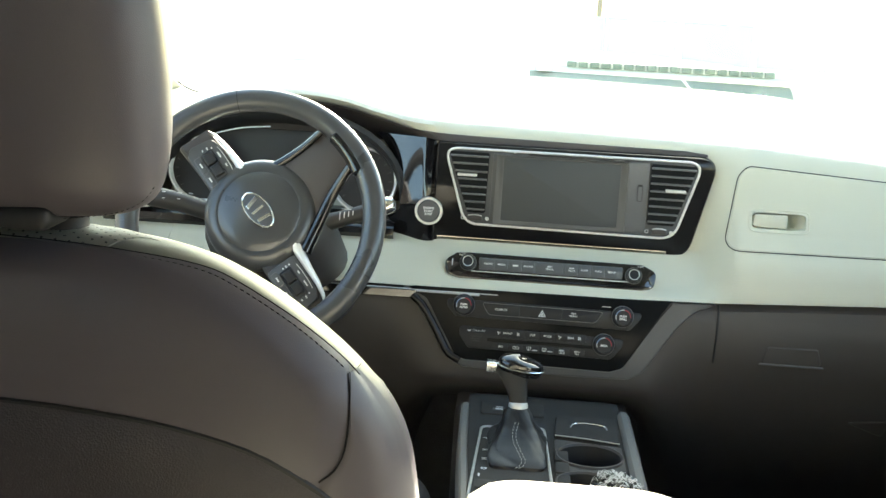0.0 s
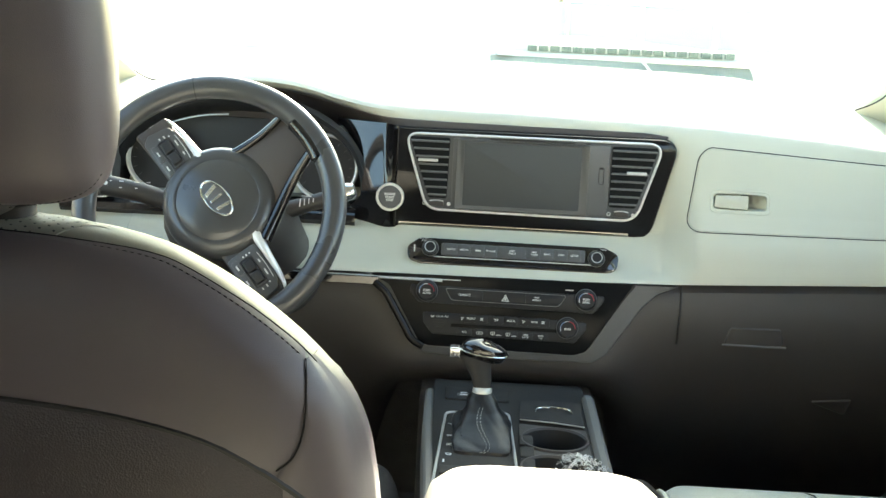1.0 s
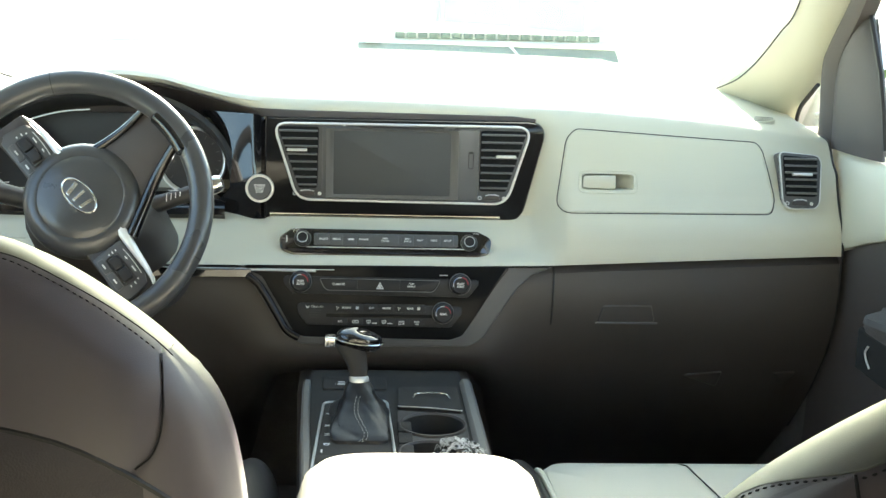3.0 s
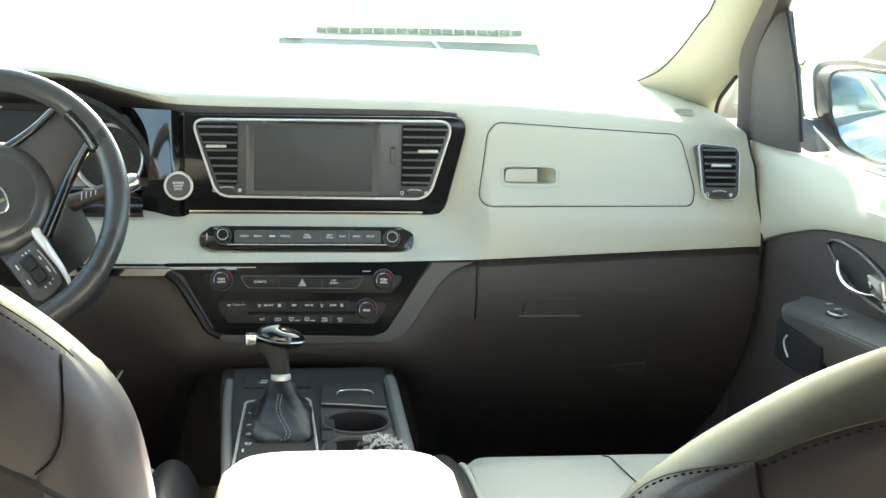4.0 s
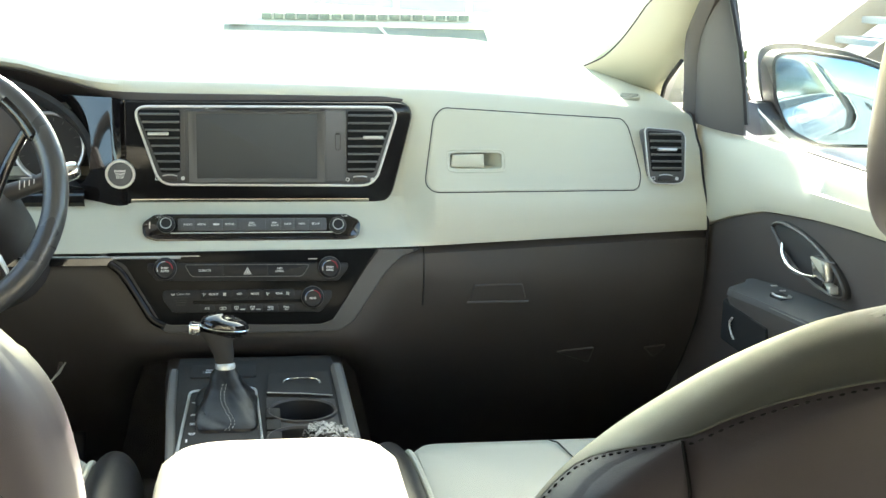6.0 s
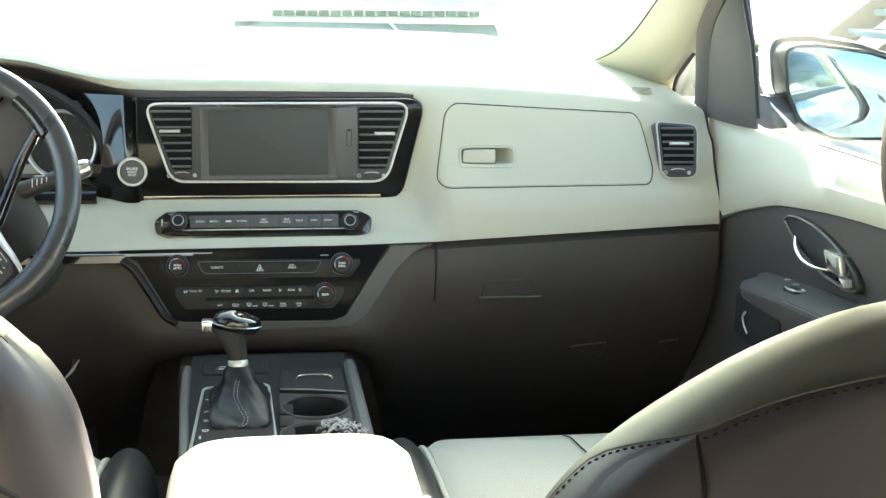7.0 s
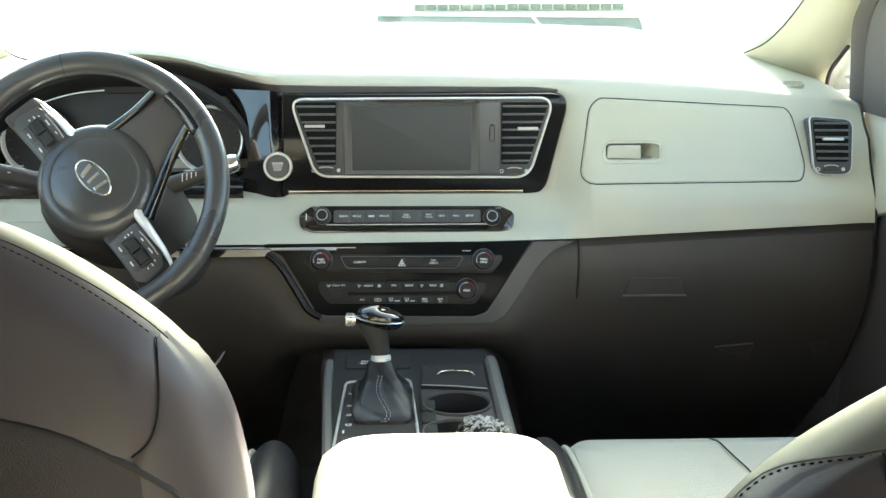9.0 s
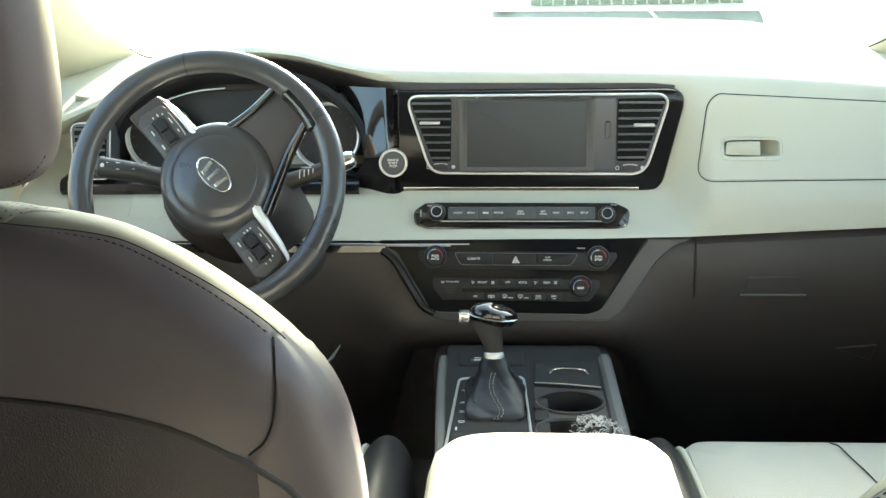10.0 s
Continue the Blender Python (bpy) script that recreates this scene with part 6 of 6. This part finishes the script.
    gl = put("window_pane", sheet([[(0.744, -0.13, 0.772), (0.744, -0.50, 0.772), (0.744, -0.97, 0.772)], [(0.715, -0.09, 0.93), (0.700, -0.5, 1.0), (0.700, -0.97, 1.0)],
                                   [(0.690, -0.03, 1.01), (0.645, -0.42, 1.25), (0.615, -0.97, 1.35)]], 0.003), SIDE_GLASS, label="clear side window")
    gl.visible_shadow = False
    # armrest with switch panel
    arm_rows = []
    for y in np.linspace(-0.205, -0.92, 28):
        k = smooth01((-0.205 - y) / 0.10)
        zt = float(np.interp(-y, [0.205, 0.25, 0.40, 0.50, 0.62, 0.92], [0.572, 0.586, 0.602, 0.610, 0.620, 0.626]))
        xi = 0.694 - 0.062 * k
        arm_rows.append([(0.712, y, zt + 0.012), (0.694, y, zt + 0.010 * k), (xi + 0.02 * k, y, zt), (xi + 0.004 * k, y, zt - 0.004), (xi, y, zt - 0.014), (xi + 0.004, y, zt - 0.05), (0.690, y, zt - 0.085), (0.708, y, zt - 0.095)])
    put("armrest", sheet(arm_rows, -0.003), DARK, label="dark door armrest")
    pan = []
    for y in np.linspace(-0.225, -0.60, 22):
        zt = float(np.interp(-y, [0.205, 0.25, 0.40, 0.50, 0.62], [0.572, 0.586, 0.602, 0.610, 0.620])) + 0.0035
        k = smooth01((-0.212 - y) / 0.09)
        pan.append([(0.690, y, zt + 0.006), (0.690 - 0.028 * k, y, zt + 0.001), (0.692 - 0.058 * k, y, zt - 0.002), (0.692 - 0.060 * k, y, zt - 0.010)])
    pp = put("switch_panel", sheet(pan, -0.002), PANEL, label="glossy charcoal switch panel")
    put("bright_edge", tube([(r[3][0] - 0.001, r[3][1], r[3][2] + 0.006) for r in pan[12:]], 0.0007, 6), SLAT, pp)
    put("window_switch", box(0.018, 0.034, 0.006, (0.664, -0.400, 0.606), 0.002), RUBBER, pp)
    put("switch_edge", tube(spline([(0.657, -0.388, 0.6095), (0.656, -0.402, 0.610), (0.660, -0.416, 0.611), (0.670, -0.416, 0.611), (0.672, -0.404, 0.610)], 4), 0.0014, 6), SILVER, pp)
    for yy in (-0.345, -0.372):
        put("mark", box(0.008, 0.004, 0.001, (0.678, yy, 0.6085), 0), WHITE_INK, pp)
    # pull pocket below the armrest: a raised block, blackened to stand for its shade
    put("pocket_shade_block", box(0.010, 0.15, 0.058, (0.637, -0.36, 0.548), 0.0045), WELL_SHADE)
    put("pocket_edge", tube(spline([(0.630, -0.329, 0.561), (0.629, -0.323, 0.552), (0.630, -0.326, 0.542), (0.631, -0.336, 0.533)], 5), 0.0015, 6), SILVER, label="bright pocket edge")
    # inner release handle in its recess
    HMx = Matrix.Translation((0.690, -0.425, 0.662)) @ Matrix.Rotation(radians(-90), 4, "Z") @ Matrix.Rotation(radians(90), 4, "X")
    if s < 0:
        HMx = Matrix.Translation((2 * CENTRE - 0.690, -0.425, 0.662)) @ Matrix.Rotation(radians(90), 4, "Z") @ Matrix.Rotation(radians(90), 4, "X")
    q = 1 if s > 0 else -1

    def hx(pts):
        return [(q * x, y) for x, y in pts]
    loop = hx([(-0.124, 0.018), (-0.100, 0.030), (-0.05, 0.031), (0.0, 0.025), (0.06, 0.009), (0.096, -0.012), (0.094, -0.028), (0.05, -0.032), (-0.02, -0.026), (-0.08, -0.008), (-0.114, 0.004)])
    rec_out = [(p.x, p.y) for p in spline([(*p, 0) for p in loop[-2:] + loop + loop[:2]], 6)[12:-12 - 6]]
    rec = part("handle_recess", slab(rec_out, 0.003, 0.01, 0.002), RUBBER, d, m=HMx)
    part("recess_rim", band(rec_out, 0.005, 0.0065, 0.0, 0.002), DARK, rec, m=HMx)
    lev = spline([(q * -0.078, 0.004, 0.006), (q * -0.060, -0.008, 0.012), (q * -0.030, -0.017, 0.015), (q * 0.005, -0.017, 0.016), (q * 0.040, -0.012, 0.016)], 6)
    part("release_lever", tube(lev, [0.0016 + 0.0022 * math.sin(math.pi * min(1, i / (len(lev) - 1) + 0.12)) for i in range(len(lev))], 10), CHROME, rec, "bright release lever", m=HMx)
    part("lock_block", slab(rounded(hx([(0.020, 0.012), (0.060, 0.010), (0.074, -0.014), (0.036, -0.012)]), 0.004), 0.016, 0.0, 0.003), CHROME, rec, "bright lock tab", m=HMx)
    part("lock_block", slab(rounded(hx([(0.054, -0.015), (0.078, -0.015), (0.082, -0.025), (0.072, -0.025), (0.068, -0.020)]), 0.003), 0.014, 0.0, 0.003), SILVER, rec, "bright lock tab", m=HMx)
    return d


front_door(1)
front_door(-1)

# ---- door mirrors ----


def door_mirror(s):
    mr = thing("door_mirror", "white door mirror with black inner shell" if s > 0 else "white driver's door mirror", "door mirror", (CENTRE + s * 0.86, 0.0, 0.80), group="door mirrors")
    mm = Matrix.Translation(((0.940 if s > 0 else 2 * CENTRE - 0.940), 0.035, 0.816)) @ Matrix.Rotation(radians(-s * 10.5), 4, "Z") @ Matrix.Rotation(radians(88), 4, "X")
    q = s
    out = rounded([(q * -0.1075, 0.000), (q * -0.117, 0.073), (q * -0.06, 0.076), (q * 0.02, 0.066), (q * 0.125, 0.032), (q * 0.125, -0.070), (q * -0.030, -0.073), (q * -0.085, -0.048)], [0.06, 0.022, 0.05, 0.08, 0.03, 0.03, 0.06, 0.05], 6)
    if s < 0:
        out = out[::-1]
    shell = rings_mesh([[(*p, -0.002) for p in out], [(*p, -0.003) for p in shrink(out, -0.003)], [(p[0] - q * 0.006, p[1], -0.035) for p in shrink(out, -0.005)], [(p[0] * 0.99 - q * 0.006, p[1] * 0.97, -0.066) for p in out], [(p[0] * 0.8, p[1] * 0.75, -0.095) for p in out]])
    part("housing", shell, RUBBER, mr, "dark inner housing", m=mm)
    part("cap", rings_mesh([[(p[0] - q * 0.004, p[1] + 0.008, -0.012) for p in shrink(out, -0.006)], [(p[0] - q * 0.012, p[1] + 0.010, -0.044) for p in shrink(out, -0.010)], [(p[0] * 0.93, p[1] * 0.88 + 0.01, -0.075) for p in out], [(p[0] * 0.6, p[1] * 0.55, -0.100) for p in out]], cap0=False), PAINT, mr, "white painted cap", m=mm @ Matrix.Translation((0, 0, -0.056)))
    part("inner_shell", band(shrink(out, -0.003), 0.004, 0.005, 0.02, 0.0015), RUBBER, mr, m=mm)
    part("mirror_glass", slab(shrink(out, 0.003), 0.0035, 0.0, 0.0005), MIRROR, mr, "slightly tilted mirror glass", m=mm @ Matrix.Translation((0, 0, 0.0032)) @ Matrix.Rotation(radians(-s * 1.5), 4, "Y"))
    foot = [[(x, y + dy, z + dz) for dy, dz in ((0.045, -0.004), (0.05, 0.02), (0.03, 0.045), (-0.01, 0.045), (-0.035, 0.02), (-0.03, -0.004))] for x, y, z in
            ((0.725, -0.025, 0.780), (0.762, 0.0, 0.774), (0.797, 0.045, 0.766), (0.840, 0.080, 0.764), (0.880, 0.095, 0.780))]
    if s < 0:
        foot = [[(2 * CENTRE - x, y, z) for x, y, z in ring] for ring in foot]
    part("foot", rings_mesh(foot), RUBBER, mr, "glossy black mirror foot")
    return mr


door_mirror(1)
door_mirror(-1)

# ---- outside: bonnet, cowl, ground, surroundings ----
car_body = thing("car_body", "white painted bonnet and cowl of the same car", "car body", (0, 1.0, 0.4))
rows = []
for y in np.linspace(0.62, 1.75, 14):
    t = (y - 0.62) / 1.13
    rows.append([(x, y - 0.12 * (x / 0.75) ** 2, 0.917 + 0.018 * math.sin(t * 2.4) - 0.16 * t ** 3 - 0.05 * (x / 0.75) ** 2) for x in np.linspace(-0.78, 0.78, 21)])
part("bonnet", sheet(rows, 0.006), PAINT, car_body, "white painted bonnet")
def cowl_row(x):
    b = 0.10 * (x / 0.62) ** 2
    return [(x, 0.50 - b, 0.862 - b * 0.3), (x, 0.53 - b, 0.868 - b * 0.3), (x, 0.570 - b * 0.6, 0.893 - b * 0.1), (x, 0.594 - b * 0.5, 0.897)]


cw = part("cowl", sheet([cowl_row(x) for x in np.linspace(-0.05, 0.45, 15)], 0.004), COWL_HAZED, car_body, "dark plastic cowl below the windscreen, paled for glare")
for x0, x1 in ((-0.62, -0.052), (0.452, 0.62)):
    part("cowl_end", sheet([cowl_row(x) for x in np.linspace(x0, x1, 13)], 0.004), PAINT, car_body, "pale end of the cowl")
part("cowl_edge", sheet([[(x, 0.604 - 0.04 * (x / 0.42) ** 2 + dy, 0.9135 + 0.004 * (x / 0.42) + dz) for dy, dz in ((-0.008, -0.016), (-0.004, -0.010), (0.004, -0.006), (0.004, 0.007), (0.03, 0.009), (0.06, 0.004))] for x in np.linspace(-0.55, 0.56, 31)], 0.003), PAINT, cw, "pale ledge along the cowl")
for i in range(18):
    x = 0.032 + i * 0.0222
    part("cowl_slot", box(0.0182, 0.010, 0.0115, (x, 0.602 - 0.04 * (x / 0.42) ** 2, 0.9135 + 0.004 * (x / 0.42)), 0.0015), COWL_HAZED, cw)
for p0, p1 in (((0.243, 0.901), (0.262, 0.877)), ((0.348, 0.888), (0.372, 0.879)), ((0.385, 0.889), (0.412, 0.8795)), ((0.408, 0.889), (0.436, 0.880))):
    part("wiper_link", tube([(p0[0], 0.560, p0[1]), ((p0[0] + p1[0]) / 2, 0.552, (p0[1] + p1[1]) / 2 + 0.001), (p1[0], 0.545, p1[1])], [0.0035, 0.0025, 0.0035], 6), PAINT, cw, "pale wiper linkage")
part("washer_jet", lathe([(0.016, 0.0), (0.018, 0.012), (0.014, 0.022), (0.0, 0.026)], 20), PAINT, car_body, "small rounded washer cover", m=Matrix.Translation((-0.022, 0.585, 0.898)))
for s in (-1, 1):
    part("wing", sheet([[(CENTRE + s * (x + 0.04), y, z) for x, z in ((0.79, 0.80), (0.86, 0.74), (0.88, 0.45), (0.86, 0.0))] for y in np.linspace(0.02, 1.7, 12)], 0.005), PAINT, car_body, "white painted front wing")
    part("rear_quarter", sheet([[(CENTRE + s * (x + 0.04), y, z) for x, z in ((0.775, 0.80), (0.82, 0.74), (0.85, 0.45), (0.83, -0.1))] for y in np.linspace(-2.02 if s > 0 else -1.0, -3.1, 12)], 0.005), PAINT, car_body, "white painted rear quarter")
for s in (-1, 1):
    part("outer_pillar", tube(spline([(CENTRE + s * (x + 0.04), y, z) for x, y, z in ((0.80, 0.44, 0.80), (0.79, 0.30, 0.90), (0.765, 0.15, 1.02), (0.735, -0.02, 1.14), (0.69, -0.25, 1.30))], 5), 0.036, 10), PAINT, car_body, "white painted outer windscreen pillar")
part("roof_skin", sheet([[(x, y, ROOF + 0.05 - 0.08 * (x / 0.66) ** 2) for x in np.linspace(-0.66, 0.66, 9)] for y in np.linspace(-3.1, -0.28, 10)], 0.01), PAINT, car_body, "white painted roof")

ground = part("ground", quad_sheet((-400, -400, GROUND), (400, -400, GROUND), (400, 400, GROUND), (-400, 400, GROUND), 0.0, 4), ASPHALT, None)
tagged(ground, "pale sunlit concrete of a parking lot", "ground", kind="structure")

FY = 17.0
fence = thing("fence", "low green screened fence on a pale kerb wall", "fence", (3.3, FY, GROUND))
part("kerb_wall", box(5.2, 0.2, 0.50, (3.3, FY, GROUND + 0.25), 0.02), SIDING, fence, "pale concrete kerb wall")
for i in range(5):
    x = 1.14 + i * 1.105
    part("post", tube([(x, FY, GROUND), (x, FY, 0.96)], 0.028, 8), STEEL, fence)
    if i < 3:
        part("screen", quad_sheet((x + 0.04, FY, 0.12), (x + 1.065, FY, 0.12), (x + 1.065, FY, 0.93), (x + 0.04, FY, 0.93), 0.02, 3), HEDGE, fence, "green screen fabric")
    elif i == 3:
        bm = bmesh.new()
        for k in range(-14, 19):
            for sg in (-1, 1):
                z0, z1 = 0.12, 0.92
                xa, xb = x + 0.06 * k, x + 0.06 * k + sg * (z1 - z0)
                ta, tb = sorted(((x + 0.04 - xa) / (xb - xa), (x + 1.065 - xa) / (xb - xa)))
                ta, tb = max(0.0, ta), min(1.0, tb)
                if tb > ta:
                    tube([(xa + (xb - xa) * ta, FY, z0 + (z1 - z0) * ta), (xa + (xb - xa) * tb, FY, z0 + (z1 - z0) * tb)], 0.005, 4, bm=bm)
        part("chain_link", bm, HEDGE, fence, "green coated chain link mesh", kind="stuff")
part("rail", tube([(1.12, FY, 0.945), (5.58, FY, 0.945)], 0.018, 8), STEEL, fence)
part("rail", tube([(1.12, FY, 0.115), (5.58, FY, 0.115)], 0.018, 8), STEEL, fence)
pole = thing("light_pole", "slim tan light pole beside the fence", "pole", (1.035, FY - 0.1, GROUND))
part("shaft", tube([(1.035, FY - 0.1, GROUND), (1.035, FY - 0.1, GROUND + 6)], [0.045, 0.03], 12), TIMBER, pole)
part("foot", lathe([(0.09, 0), (0.09, 1.33), (0.08, 1.35), (0, 1.35)], 16), HEDGE, pole, "green painted base sleeve", m=Matrix.Translation((1.035, FY - 0.1, GROUND)))

stairs = thing("staircase", "outdoor staircase with timber stringers and open risers", "staircase", (5.4, 8.75, GROUND))
for i in range(-4, 8):
    part("tread", box(0.29, 1.10, 0.062, (5.59 + i * 0.249, 8.73, 0.494 + i * 0.184), 0.006), TREAD, stairs, "pale blue painted tread")
for yy in (9.30, 8.15):
    part("stringer", quad_sheet((4.14, yy, GROUND), (4.41, yy, GROUND), (7.21, yy, 1.60), (6.935, yy, 1.80), 0.05, 2), TIMBER, stairs, "weathered timber stringer")

office = thing("building", "pale sided low building behind the staircase", "building", (10, 8.4, GROUND))
part("wall", box(6, 8, 3.2, (9.9, 10.2, GROUND + 1.6), 0.02), SIDING, office)
part("roof", box(6.4, 8.4, 0.2, (9.9, 10.2, GROUND + 3.3), 0.02), STEEL, office)
post = thing("blue_post", "pale blue painted post on the lot", "post", (5.9, 12.1, GROUND))
part("shaft", tube([(5.9, 12.1, GROUND), (5.9, 12.1, GROUND + 3.0)], 0.06, 10), material("pale_blue_paint", (0.56, 0.68, 0.78), 0.5, mottle=0.06), post)
part("foot", box(0.4, 0.3, 0.12, (5.9, 12.1, GROUND + 0.06), 0.02), SIDING, post)
van = thing("parked_van", "white van parked farther back on the lot", "van", (4.1, -11.0, GROUND))
side_line = rounded([(-2.4, 0.35), (2.3, 0.35), (2.42, 0.95), (1.55, 1.12), (0.75, 1.85), (-2.3, 1.90), (-2.45, 1.2)], [0.1, 0.12, 0.12, 0.15, 0.2, 0.15, 0.1], 5)
VM = Matrix.Translation((3.25, -11.0, GROUND)) @ Matrix.Rotation(radians(90), 4, "Z") @ Matrix.Rotation(radians(90), 4, "X")
body = part("body", slab(side_line, 0.0, 1.8, 0.05), PAINT, van, "white painted body", m=VM @ Matrix.Rotation(radians(180), 4, "Y"))
for x0, x1 in ((-2.1, -1.1), (-0.98, 0.05)):
    part("window", slab(rounded([(-x1, 1.12), (-x0, 1.12), (-x0, 1.70), (-x1, 1.70)], 0.08), 0.008, 0.01, 0.004), PIANO, van, "dark side window", m=VM)
part("window", slab(rounded([(-1.25, 1.12), (-0.15, 1.12), (-0.15, 1.70), (-0.66, 1.70)], 0.08), 0.008, 0.01, 0.004), PIANO, van, "dark side window", m=VM)
part("door_track", slab(rect(2.2, 0.03, 1.1, 1.02), 0.012, 0.0, 0.004), RUBBER, van, m=VM)
for wx in (-1.5, 1.5):
    for wz in (-0.02, -1.62):
        wheel_part = part("wheel", lathe([(0.20, -0.16), (0.33, -0.14), (0.34, -0.02), (0.31, 0.02), (0.21, 0.01)], 28), RUBBER, van, m=VM @ Matrix.Translation((wx, 0.34, wz)))
        part("rim", lathe([(0.21, 0.005), (0.20, 0.0), (0.06, -0.01), (0.0, 0.0)], 28), SILVER, wheel_part, m=VM @ Matrix.Translation((wx, 0.34, wz)))
shrub = thing("shrub", "small green shrub at the lot's edge", "shrub", (5.0, 10.0, GROUND))
rng = random.Random(11)
bm = bmesh.new()
for i in range(420):
    a, q, h = rng.random() * 6.283, math.sqrt(rng.random()), rng.random()
    c = Vector((5.0 + 0.34 * q * math.cos(a) * (1.1 - h * 0.5), 10.0 + 0.34 * q * math.sin(a) * (1.1 - h * 0.5), GROUND + 0.12 + 0.62 * h))
    u = Vector((rng.uniform(-1, 1), rng.uniform(-1, 1), rng.uniform(-0.3, 1))).normalized() * 0.07
    v = u.cross(Vector((rng.uniform(-1, 1), rng.uniform(-1, 1), 0.3))).normalized() * 0.022
    bm.faces.new([bm.verts.new(c - u), bm.verts.new(c + v), bm.verts.new(c + u), bm.verts.new(c - v)])
part("crown", bm, LEAF, shrub, smooth=False)
part("stem", tube([(5.0, 10.0, GROUND), (5.0, 10.02, GROUND + 0.4)], [0.02, 0.012], 8), TIMBER, shrub)
